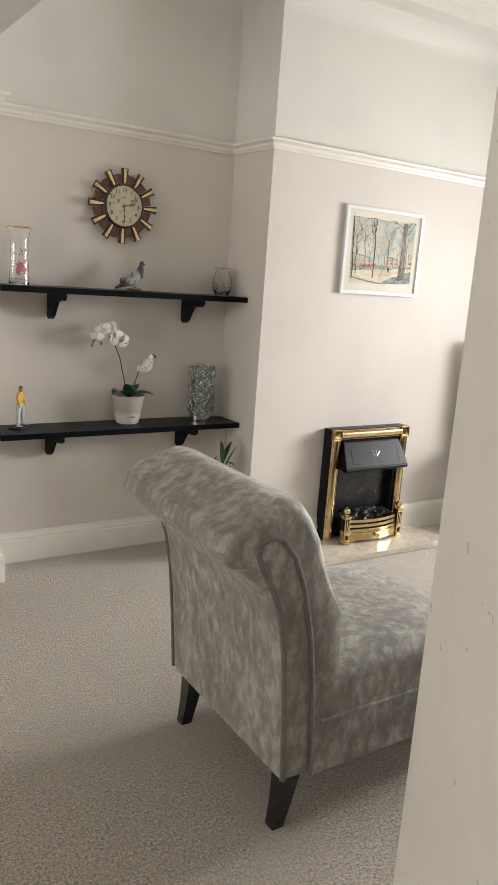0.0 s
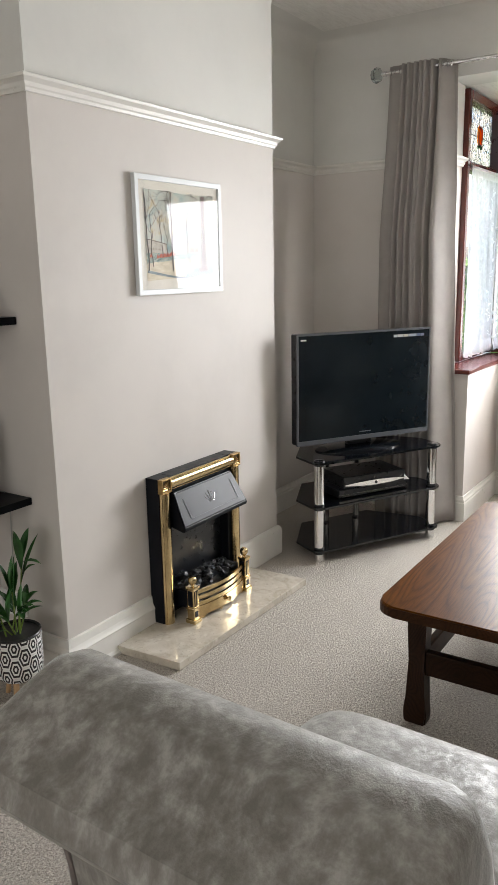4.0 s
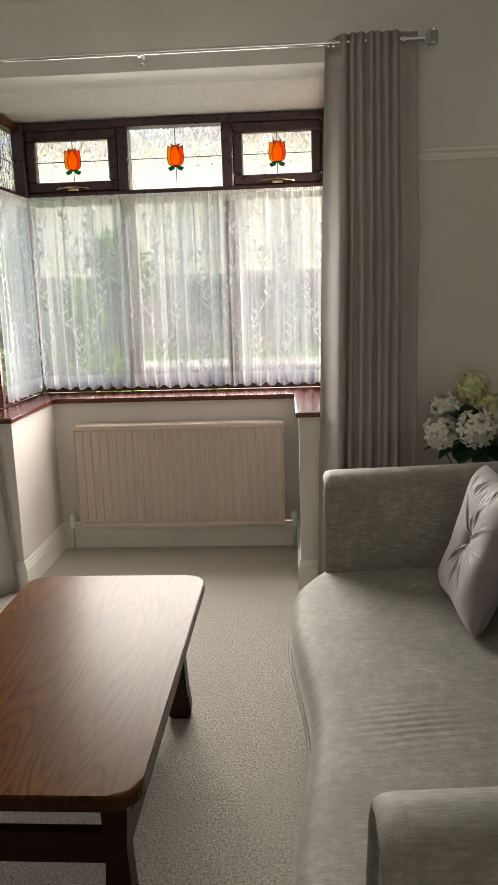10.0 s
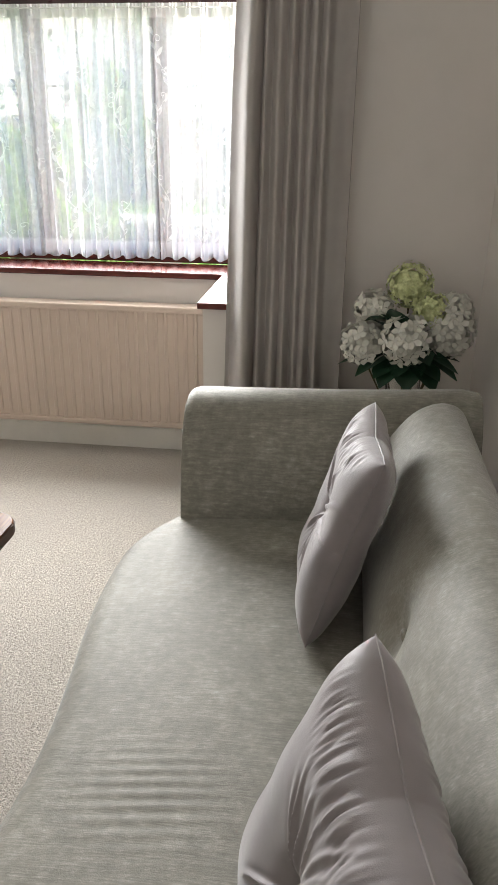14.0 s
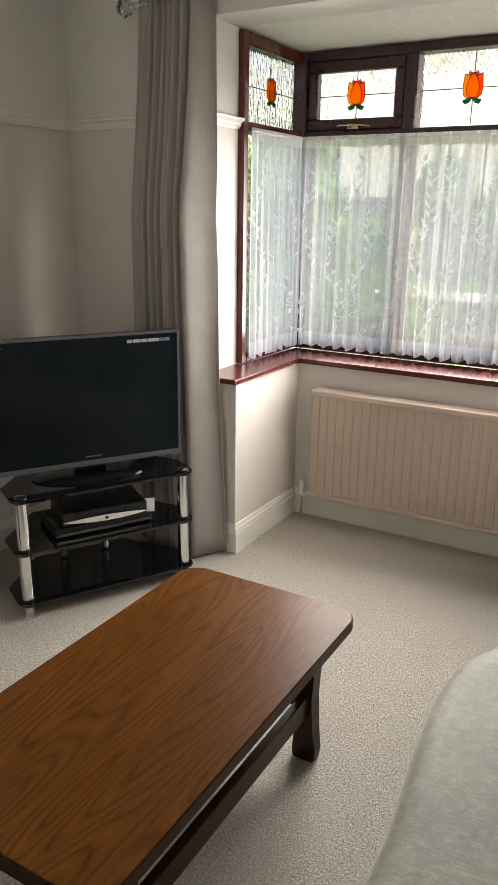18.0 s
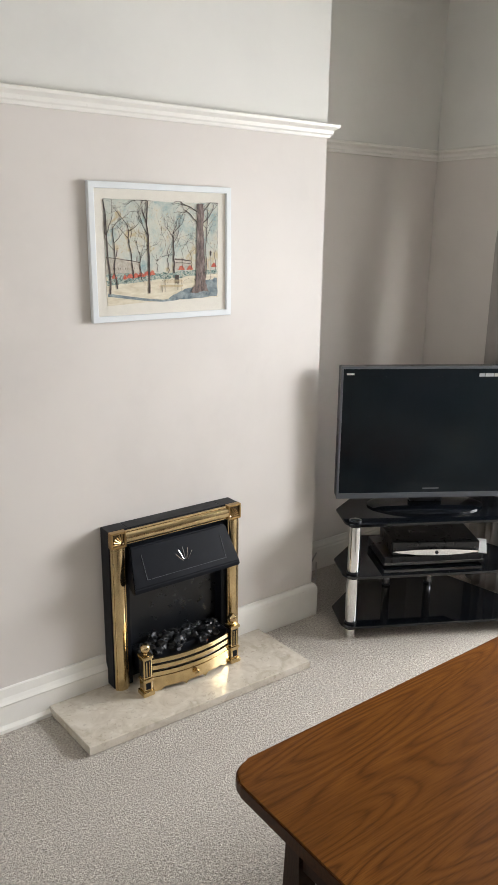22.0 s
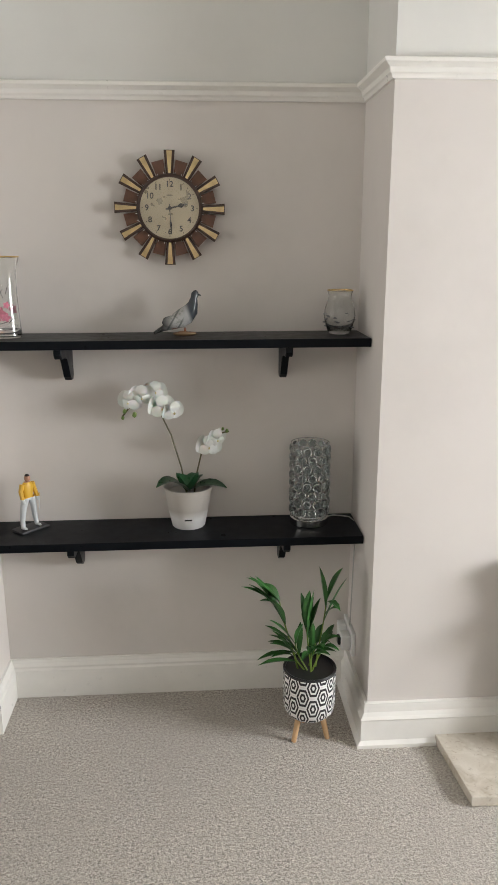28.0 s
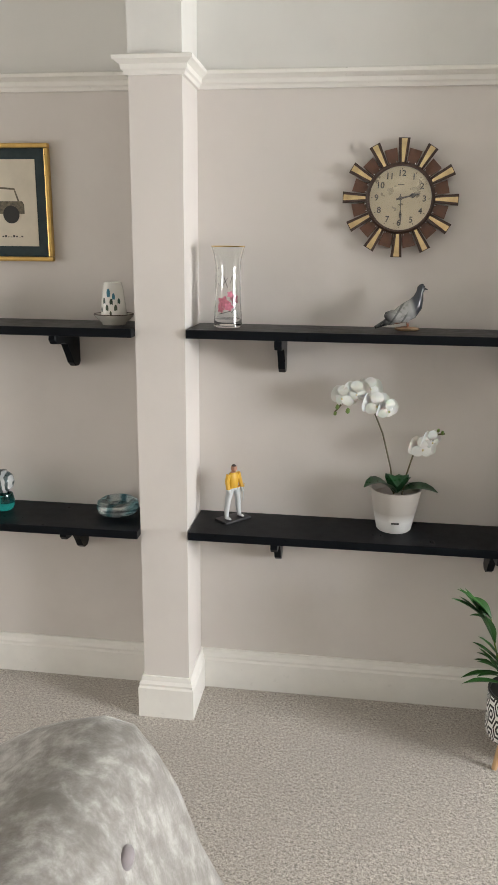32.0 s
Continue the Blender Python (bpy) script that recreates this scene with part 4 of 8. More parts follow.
def seat_body(bm, z0, z1, inset, x0, x1, yb, crown=0.0, r=0.05, nu=60, ripple=0.0):
    """A padded slab whose front follows the serpentine."""
    prof = []
    K = 7
    for i in range(K + 1):
        a = radians(-90 + 180 * i / K)
        prof.append((math.cos(a), math.sin(a)))
    zm, hz = (z0 + z1) / 2, (z1 - z0) / 2
    rings = []
    for i in range(nu + 1):
        x = x0 + (x1 - x0) * i / nu
        yf = seat_front(x) - inset
        rr = min(r, hz)
        pts = [Vector((x, yb, z0))]
        for c, s in prof:
            zz = zm + (hz - rr) * (1 if s > 0 else -1 if s < 0 else 0) + rr * s
            pts.append(Vector((x, yf - rr + rr * c, zz)))
        for k in range(1, 15):
            q = k / 14
            e = min(1.0, (x - x0) / 0.12, (x1 - x) / 0.12)
            y = yf - rr - (yf - rr - yb) * q
            wave = ripple * math.sin((x + 0.12 * (y - 1.09)) * 6.283 / 0.027 + 1.2 * math.sin(x * 14)) * math.exp(-((x - 3.06) / 0.10) ** 2 - ((y - 1.08) / 0.10) ** 2)
            pts.append(Vector((x, y, z1 + wave + crown * math.sin(q * 2.6) * math.sqrt(max(e, 0)))))
        rings.append(pts)
    loft(bm, rings)


bm = B(); seat_body(bm, 0.255, 0.405, 0.0, 2.345, 4.225, 0.62, 0.018, 0.06, 300, 0.0016); part("seat_cushion", bm, M["sofa"], sofa, smooth=True)
bm = B(); seat_body(bm, 0.10, 0.262, 0.035, 2.36, 4.19, 0.50, 0.0, 0.03); part("seat_base", bm, M["sofa"], sofa, smooth=True)
bm = B(); tube(bm, [(2.345 + 1.88 * i / 60, seat_front(2.345 + 1.88 * i / 60) + 0.002, 0.275) for i in range(61)], 0.006, 6); part("piping", bm, M["sofa"], sofa, smooth=True)


def arm(bm, sx):
    """Scroll arm: outline in x-z, flaring outwards and rolled at the top, swept back in y."""
    x0 = SX1 if sx > 0 else SX0
    out = [(0.0, 0.09), (0.0, 0.36), (0.010, 0.46), (0.035, 0.56), (0.06, 0.63), (0.085, 0.672), (0.12, 0.70), (0.17, 0.712), (0.22, 0.705),
           (0.258, 0.692), (0.276, 0.672), (0.275, 0.650), (0.258, 0.634), (0.228, 0.626), (0.212, 0.600), (0.206, 0.45), (0.20, 0.09)]
    lift = 1.115 if sx > 0 else 1.05
    out = [(a, b if b < 0.36 else 0.36 + (b - 0.36) * lift) for a, b in out]
    rings = []
    for y, k, dz in ((1.222, 0.82, 0.0), (1.236, 0.90, 0.0), (1.238, 0.945, 0.0), (1.230, 0.98, 0.0), (1.210, 1.0, 0.0), (1.0, 1.0, 0.012), (0.8, 1.0, 0.025), (0.6, 1.0, 0.045), (0.45, 1.0, 0.068), (0.40, 0.97, 0.072)):
        cx, cz = 0.12, 0.42
        rings.append([Vector((x0 + sx * (cx + (a - cx) * k), y, cz + (b - cz) * k + dz * (0.4 if sx > 0 else 1.0) * max(0, (b - 0.35) / 0.35))) for a, b in out])
    loft(bm, rings)


for sx in (1, -1):
    bm = B(); arm(bm, sx)
    part("arm", bm, M["sofa"], sofa, smooth=True)
    x0 = SX1 if sx > 0 else SX0
    out = [(0.02, 0.12), (0.018, 0.38), (0.03, 0.50), (0.07, 0.625), (0.11, 0.675), (0.17, 0.693), (0.235, 0.675), (0.252, 0.64), (0.235, 0.598), (0.2, 0.57), (0.175, 0.48), (0.165, 0.12)]
    lift = 1.115 if sx > 0 else 1.05
    bm = B(); tube(bm, [(x0 + sx * a, 1.234, b if b < 0.36 else 0.36 + (b - 0.36) * lift) for a, b in out], 0.006, 6); part("arm_piping", bm, M["sofa"], sofa, smooth=True)
    seam = 0.36 + (0.616 - 0.36) * lift
    bm = B(); tube(bm, [(x0 + sx * 0.221, 0.46 + 0.74 * i / 8, seam + 0.02 * (1 - i / 8)) for i in range(9)], 0.005, 6); part("roll_seam", bm, M["sofa"], sofa, smooth=True)
    bm = B(); tube(bm, [(x0 + sx * 0.203, 1.212, 0.10 + (seam - 0.10) * i / 6) for i in range(7)], 0.006, 6); part("corner_piping", bm, M["sofa"], sofa, smooth=True)


def back_at(x, v):
    """Padded sofa back: v runs from the seat up over the roll to the rear."""
    sec = [(0.715, 0.36), (0.712, 0.46), (0.698, 0.56), (0.665, 0.66), (0.615, 0.742), (0.565, 0.783), (0.512, 0.795), (0.468, 0.772), (0.447, 0.71), (0.440, 0.60), (0.440, 0.10)]
    k = v * (len(sec) - 1)
    i = min(int(k), len(sec) - 2)
    f = k - i
    a, b, c, d = [Vector(sec[min(max(i + o, 0), len(sec) - 1)]) for o in (-1, 0, 1, 2)]
    y, z = 0.5 * (2 * b + (c - a) * f + (2 * a - 5 * b + 4 * c - d) * f * f + (3 * b - a - 3 * c + d) * f ** 3)
    end = max(0.0, 1 - min(x - 2.44, 4.14 - x) / 0.07)
    z -= 0.05 * end * end * max(0.0, (z - 0.5) / 0.3)
    for bx in (2.72, 3.31, 3.82):
        d2 = ((x - bx) / 0.07) ** 2 + ((z - 0.60) / 0.07) ** 2
        if y > 0.5:
            y -= 0.035 * math.exp(-d2)
    return Vector((x, y, z))


bm = B()
surf(bm, lambda u, v: back_at(2.44 + 1.70 * u, v), 110, 41)
part("backrest", bm, M["sofa"], sofa, smooth=True)
for bx in (2.72, 3.31, 3.82):
    bm = B(); lump(bm, (bx, 0.655, 0.60), (0.014, 0.008, 0.014), 1, 2, 0.0); part("button", bm, M["sofa"], sofa, smooth=True)
for x, y in ((2.43, 1.17), (4.16, 1.17), (2.43, 0.48), (4.16, 0.48)):
    bm = B(); loft(bm, [ring(Vector((x, y, 0.0)), Vector((1, 0, 0)), Vector((0, 1, 0)), 0.018, 10), ring(Vector((x, y, 0.11)), Vector((1, 0, 0)), Vector((0, 1, 0)), 0.03, 10)])
    part("foot", bm, M["black_leg"], sofa, smooth=True)


# ---------------------------------------------------------------- cushions
def cushion(m, seed, thick=0.082):
    c = thing("scatter_cushion", m, "lilac-grey satin scatter cushion with a centre button", "cushion", "cushions on the sofa")
    rnd = random.Random(seed)
    off = Vector((seed * 7.3, seed * 2.1, 0))
    N = 170
    folds = [(rnd.uniform(-2.4, 2.4), rnd.uniform(0.030, 0.055), rnd.uniform(0.0016, 0.0044), rnd.uniform(0.15, 0.55), rnd.uniform(0.14, 0.34)) for _ in range(26)]

    def side(s):
        def f(u, v):
            x, z = (u - 0.5) * 2, (v - 0.5) * 2
            pinch = 1 - 0.09 * (1 - min(1, abs(x * z) * 1.25)) * max(abs(x), abs(z)) ** 3
            e = max(0.0, (1 - abs(x) ** 4.5) * (1 - abs(z) ** 4.5))
            d = thick * e ** 0.5
            rr = math.hypot(x, z)
            ang = math.atan2(z, x)
            if s < 0:
                d -= 0.036 * math.exp(-(rr / 0.13) ** 2) + 0.014 * math.exp(-(rr / 0.5) ** 2)
            for a, w, am, r0, rw in folds:
                da = (ang - a + 0.18 * noise.noise(Vector((rr * 1.6, a, seed))) + math.pi) % (2 * math.pi) - math.pi
                q = da * max(rr, 0.12) / (w * 0.7)
                if abs(q) < 3:
                    d += am * (1.2 - 2.0 * q * q) * math.exp(-q * q) * math.exp(-((rr - r0) / rw) ** 2) * min(1, e * 3)
            m = max(abs(x), abs(z))
            along = z if abs(x) > abs(z) else x
            g = noise.noise(Vector((along * 8.5, m * 1.5, s * 3 + (5 if abs(x) > abs(z) else 0))) + off)
            g2 = noise.noise(Vector((along * 19, m * 2.5, s * 5 + 11)) + off)
            d += (0.0056 * (abs(g) * 2 - 0.4) + 0.0036 * (abs(g2) * 2 - 0.35)) * max(0.0, min(1.0, (z - abs(x)) * 3.5)) * math.exp(-((m - 0.78) / 0.17) ** 2) * min(1, e * 2.5)
            d += 0.010 * noise.noise(Vector((x * 2.2, z * 2.2, 0)) + off) * e ** 0.5
            return Vector((0.222 * x * pinch, s * d, 0.222 * z * pinch))
        return f
    bm = B()
    for s in (-1, 1):
        surf(bm, side(s), N, N)
    bmesh.ops.remove_doubles(bm, verts=bm.verts[:], dist=0.0006)
    part("cover", bm, M["satin"], c, smooth=True)
    bm = B(); lump(bm, (0, 0.036 - thick, 0), (0.016, 0.009, 0.016), 1, 2, 0); part("button", bm, M["satin"], c, smooth=True)
    bm = B()
    pts = []
    for i in range(81):
        t = i / 80 * 4
        k, f = int(t) % 4, t % 1
        x, z = [(-1 + 2 * f, -1), (1, -1 + 2 * f), (1 - 2 * f, 1), (-1, 1 - 2 * f)][k]
        pinch = 1 - 0.09 * (1 - min(1, abs(x * z) * 1.25)) * max(abs(x), abs(z)) ** 3
        pts.append((0.222 * x * pinch, 0, 0.222 * z * pinch))
    tube(bm, pts, 0.0018, 5, False)
    part("seam", bm, M["satin"], c, smooth=True)
    return c


# front of a cushion faces local -y; they lean on the sofa back
cushion(pose(3.704, 0.773, 0.635, -17.8, -2.8, 180.5), 1, 0.062)
cushion(pose(2.77, 0.767, 0.600, -17.3, 7.7, 189.6), 2)


# ---------------------------------------------------------------- scroll-back chair
chair = thing("accent_chair", pose(1.526, 1.923, 0, 0, 0, -1.5), "silver-grey crushed velvet chair with a rolled scroll back", "chair")
HW = 0.305


def chair_back_section():
    """Closed outline in x-z of the back: rear face, roll, front face."""
    return [(-0.028, 0.175), (-0.038, 0.30), (-0.050, 0.45), (-0.068, 0.58), (-0.090, 0.65), (-0.132, 0.702), (-0.178, 0.734), (-0.216, 0.764), (-0.238, 0.798), (-0.228, 0.836),
            (-0.172, 0.866), (-0.122, 0.892), (-0.066, 0.902), (-0.020, 0.891), (0.015, 0.855), (0.041, 0.795), (0.077, 0.70), (0.116, 0.60), (0.126, 0.45), (0.132, 0.30), (0.134, 0.175)]


sec = chair_back_section()
bm = B()
rings = []
for i in range(29):
    t = -1 + 2 * i / 28
    t = math.copysign(1 - (1 - abs(t)) ** 1.7, t)
    e = max(0.0, (abs(t) - 0.85) / 0.15)
    r = []
    for k, (x, z) in enumerate(sec):
        w = min(1.0, max(0.0, (z - 0.60) / 0.15))
        crown = -(0.004 + 0.034 * w) * (1 - math.sqrt(max(0.0, 1 - e * e)))
        pleat = 0.0035 * math.sin(k * 3.9) * w * min(1.0, max(0.0, (abs(t) - 0.72) / 0.2))
        cx, cz = (-0.08, 0.80) if z > 0.70 else (0.02, z)
        d = Vector((x - cx, 0, z - cz))
        d = d.normalized() * (crown + pleat) if d.length else d
        r.append(Vector((x + d.x, t * (HW + 0.004 * max(0.0, min(1.0, (z - 0.62) / 0.2))), z + d.z)))
    rings.append(r)
loft(bm, rings)
part("backrest", bm, M["velvet"], chair, smooth=True)
for s in (-1, 1):
    y = s * (HW - 0.004)
    panel = [(0.055, 0.178), (0.050, 0.30), (0.040, 0.42), (0.022, 0.55), (-0.008, 0.68), (-0.045, 0.77), (-0.085, 0.818), (-0.118, 0.826), (-0.142, 0.812), (-0.146, 0.785), (-0.130, 0.748),
             (-0.100, 0.695), (-0.074, 0.63), (-0.055, 0.53), (-0.044, 0.42), (-0.034, 0.30), (-0.026, 0.178)]
    bm = B()
    lo = [bm.verts.new((x, y - s * 0.02, z)) for x, z in panel]
    hi = [bm.verts.new((x, y + s * 0.006, z)) for x, z in panel]
    bm.faces.new(hi); bm.faces.new(lo[::-1])
    for q in range(len(panel)):
        bm.faces.new((lo[q], lo[(q + 1) % len(panel)], hi[(q + 1) % len(panel)], hi[q]))
    part("side_panel", bm, M["velvet"], chair, "flat velvet panel that curls into the scroll")
    bm = B()
    tube(bm, [(x, y + s * 0.008, z) for x, z in panel], 0.0075, 8)
    part("side_welt", bm, M["welt"], chair, "darker piped edge of the side panel", smooth=True)
for y in (-0.112, 0.112):
    bm = B(); lump(bm, (0.020, y, 0.836), (0.011, 0.017, 0.015), 2, 2, 0); part("button", bm, M["satin"], chair, "satin-covered button", smooth=True)
# seat
bm = B()
rings = []
for x, k, zt in ((0.07, 1.0, 0.445), (0.3, 0.98, 0.465), (0.5, 0.96, 0.468), (0.62, 0.945, 0.462), (0.68, 0.92, 0.445), (0.715, 0.89, 0.41), (0.725, 0.87, 0.36), (0.72, 0.865, 0.17)):
    r = []
    for i in range(25):
        t = -1 + 2 * i / 24
        e = 1 - abs(t) ** 5
        r.append(Vector((x, t * HW * k, zt - 0.06 + 0.06 * max(e, 0) ** 0.5)))
    r += [Vector((x, HW * k, 0.16)), Vector((x, -HW * k, 0.16))]
    rings.append(r)
loft(bm, rings)
part("seat", bm, M["velvet"], chair, smooth=True)
bm = B(); tube(bm, [(0.08, -HW - 0.002, 0.31), (0.6, -HW * 0.95, 0.31), (0.715, -0.265, 0.31), (0.728, 0, 0.31), (0.715, 0.265, 0.31), (0.6, HW * 0.95, 0.31), (0.08, HW + 0.002, 0.31)], 0.005, 6)
part("seat_piping", bm, M["velvet"], chair, smooth=True)
for x, y, dx in ((0.026, -0.255, -0.025), (0.022, 0.262, -0.025), (0.62, -0.23, 0.02), (0.62, 0.23, 0.02)):
    bm = B()
    loft(bm, [[Vector((x + dx * k + a, y + b, z)) for a, b in ((-h, -h), (h, -h), (h, h), (-h, h))] for z, h, k in ((0.0, 0.017, 1.0), (0.06, 0.020, 0.55), (0.12, 0.024, 0.2), (0.175, 0.028, 0.0))])
    part("leg", bm, M["black_leg"], chair, "black tapered wooden leg")


# ---------------------------------------------------------------- electric fire and hearth
bm = B(); prism(bm, [(2.745, 3.046), (3.655, 3.024), (3.64, 3.353), (2.725, 3.353)], 0.002, 0.034, 0.003)
tagged(part("hearth", bm, M["marble"]), "polished cream marble hearth slab on the carpet", "hearth")
fire = thing("electric_fire", pose(3.225, 3.353, 0.034), "black electric fire with a polished brass frame", "electric fire")
FW, FH, FD = 0.270, 0.608, 0.075
for s in (-1, 1):
    bm = B(); box(bm, (min(s * FW, s * (FW - 0.075)), -FD + 0.012, 0), (max(s * FW, s * (FW - 0.075)), 0, FH), 0.003); part("side_casing", bm, M["black_metal"], fire)
bm = B(); box(bm, (-FW + 0.075, -FD + 0.012, FH - 0.075), (FW - 0.075, 0, FH), 0.003); part("top_casing", bm, M["black_metal"], fire)
bm = B(); box(bm, (-FW + 0.075, -0.012, 0), (FW - 0.075, 0, FH - 0.075)); part("back_casing", bm, M["black_metal"], fire)


def reeded(bm, x0, x1, z0, z1, y, vertical):
    """A strip with a half-round face between two fillets."""
    prof = [(0, 0.0), (0.03, -0.002), (0.07, -0.002), (0.09, -0.001)] + [(0.5 - 0.4 * math.cos(radians(a)), -0.001 - 0.0125 * math.sin(radians(a))) for a in range(15, 180, 15)] + [(0.91, -0.001), (0.93, -0.002), (0.97, -0.002), (1, 0.0)]
    rings = []
    for q in (0, 1):
        r = []
        for f, d in prof:
            r.append(Vector((x0 + (x1 - x0) * f, y + d, z0 + (z1 - z0) * q)) if vertical else Vector((x0 + (x1 - x0) * q, y + d, z0 + (z1 - z0) * f)))
        r += [Vector((x1, y + 0.008, r[-1].z)), Vector((x0, y + 0.008, r[0].z))] if vertical else [Vector((r[-1].x, y + 0.008, z1)), Vector((r[0].x, y + 0.008, z0))]
        rings.append(r)
    loft(bm, rings)


for s in (-1, 1):
    bm = B(); x = s * (FW - 0.028); reeded(bm, x - 0.026, x + 0.026, 0.0, FH - 0.058, -FD, True); part("brass_stile", bm, M["brass"], fire, smooth=True)
    bm = B()
    box(bm, (x - 0.026, -FD - 0.004, FH - 0.055), (x + 0.026, -FD + 0.012, FH - 0.003), 0.002)
    c = part("corner_block", bm, plain("dark_patina", (0.10, 0.065, 0.03), 0.45, 0.8, vary=0.3, scale=60), fire, "brass corner block with a fan motif")
    bm = B()
    for lo, hi in (((x - 0.029, FH - 0.058), (x + 0.029, FH - 0.051)), ((x - 0.029, FH - 0.007), (x + 0.029, FH)), ((x - 0.029, FH - 0.051), (x - 0.022, FH - 0.007)), ((x + 0.022, FH - 0.051), (x + 0.029, FH - 0.007))):
        box(bm, (lo[0], -FD - 0.011, lo[1]), (hi[0], -FD + 0.012, hi[1]), 0.0015)
    part("block_rim", bm, M["brass_old"], c)
    for a in range(4, 90, 16):
        ca, sa = math.cos(radians(a)), math.sin(radians(a))
        bm = B(); rod(bm, (x - s * (0.018 - 0.010 * ca), -FD - 0.006, FH - 0.048 + 0.010 * sa), (x - s * (0.018 - 0.038 * ca), -FD - 0.006, FH - 0.048 + 0.038 * sa), 0.0012, 0.0030, 6); part("fan_ray", bm, M["brass_old"], c)
    bm = B(); lump(bm, (x - s * 0.018, -FD - 0.006, FH - 0.048), (0.007, 0.004, 0.007), 1, 1, 0.0); part("fan_boss", bm, M["brass"], c, smooth=True)
bm = B(); reeded(bm, -FW + 0.056, FW - 0.056, FH - 0.054, FH - 0.004, -FD, False); part("brass_lintel", bm, M["brass"], fire, smooth=True)
# hood
bm = B()
out = [(-0.055, 0.545, 0.196), (-0.082, 0.538, 0.200), (-0.150, 0.412, 0.222), (-0.153, 0.396, 0.223), (-0.138, 0.388, 0.221), (-0.05, 0.40, 0.205)]
loft(bm, [[Vector((sx * w, y, z)) for y, z, w in out] for sx in (-1, 1)])
bmesh.ops.bevel(bm, geom=bm.edges[:], offset=0.004, segments=2, affect="EDGES")
part("hood", bm, M["black_metal"], fire, "black sloping metal hood")
bm = B()
tilt = Vector((0, -0.068, -0.126)).normalized()
for i in range(5):
    a = radians(-40 + 20 * i)
    d = Vector((math.sin(a), 0, 0)) - tilt * math.cos(a)
    p = Vector((0.0, -0.1300, 0.450))
    rod(bm, p + d * 0.016, p + d * (0.060 - 0.004 * abs(i - 2)), 0.0006, 0.0016, 5)
part("fan_emblem", bm, M["chrome"], fire, "silver fan emblem")
bm = B()
for x in (-0.165, 0.165):
    rod(bm, (x, -0.0975, 0.512), (x, -0.140, 0.433), 0.0010, seg=4)
rod(bm, (-0.165, -0.140, 0.433), (0.165, -0.140, 0.433), 0.0007, seg=4)
part("hood_line", bm, M["grey_plastic"], fire)
# firebox: back and sides
bm = B(); box(bm, (-0.195, -0.02, 0.0), (0.195, -0.013, 0.53)); part("fireback", bm, M["black_plastic"], fire)
# coal bed and coals
coal = plain("black_coal", (0.008, 0.009, 0.011), 0.45, vary=0.4, scale=60, grain=0.4, grain_scale=120)
rnd = random.Random(5)
bm = B(); box(bm, (-0.185, -0.12, 0.05), (0.185, -0.02, 0.125), 0.004); part("coal_bed", bm, M["black_metal"], fire)
for i in range(62):
    bm = B()
    x, y = rnd.uniform(-0.165, 0.165), rnd.uniform(-0.125, -0.035)
    r = rnd.uniform(0.013, 0.023)
    lump(bm, (x, y, 0.112 + rnd.uniform(0.0, 0.022) + 0.012 * math.cos(x * 9)), (r, r * 0.9, r * 0.75), i, 2, 0.9)
    part("coal", bm, coal, fire)


def bow(x):
    return -0.145 - 0.035 * (1 - (x / 0.19) ** 2)


for z in (0.070, 0.096, 0.122):
    bm = B()
    rings = []
    for i in range(17):
        x = -0.165 + 0.33 * i / 16
        y = bow(x)
        rings.append([Vector((x, y + a, z + b)) for a, b in ((-0.004, -0.008), (-0.004, 0.008), (0.004, 0.008), (0.004, -0.008))])
    loft(bm, rings)
    part("grate_bar", bm, M["brass"], fire)
bm = B()
rings = []
for i in range(25):
    x = -0.165 + 0.33 * i / 24
    y = bow(x) - 0.004
    zb = 0.004 + 0.012 * (1 if abs(x) < 0.035 else 0) + (0.012 if 0.05 < abs(x) < 0.13 else 0)
    rings.append([Vector((x, y + a, b)) for a, b in ((-0.003, zb), (-0.003, 0.060), (0.003, 0.060), (0.003, zb))])
loft(bm, rings)
part("ash_pan_front", bm, M["brass"], fire, "bowed brass ash-pan cover")
bm = B(); lathe(bm, [(0.004, 0), (0.006, 0.004), (0.011, 0.012), (0.009, 0.019), (0.003, 0.022)], seg=14)
bmesh.ops.transform(bm, matrix=pose(0, bow(0) - 0.005, 0.040, 90), verts=bm.verts[:]); part("knob", bm, M["brass"], fire, smooth=True)
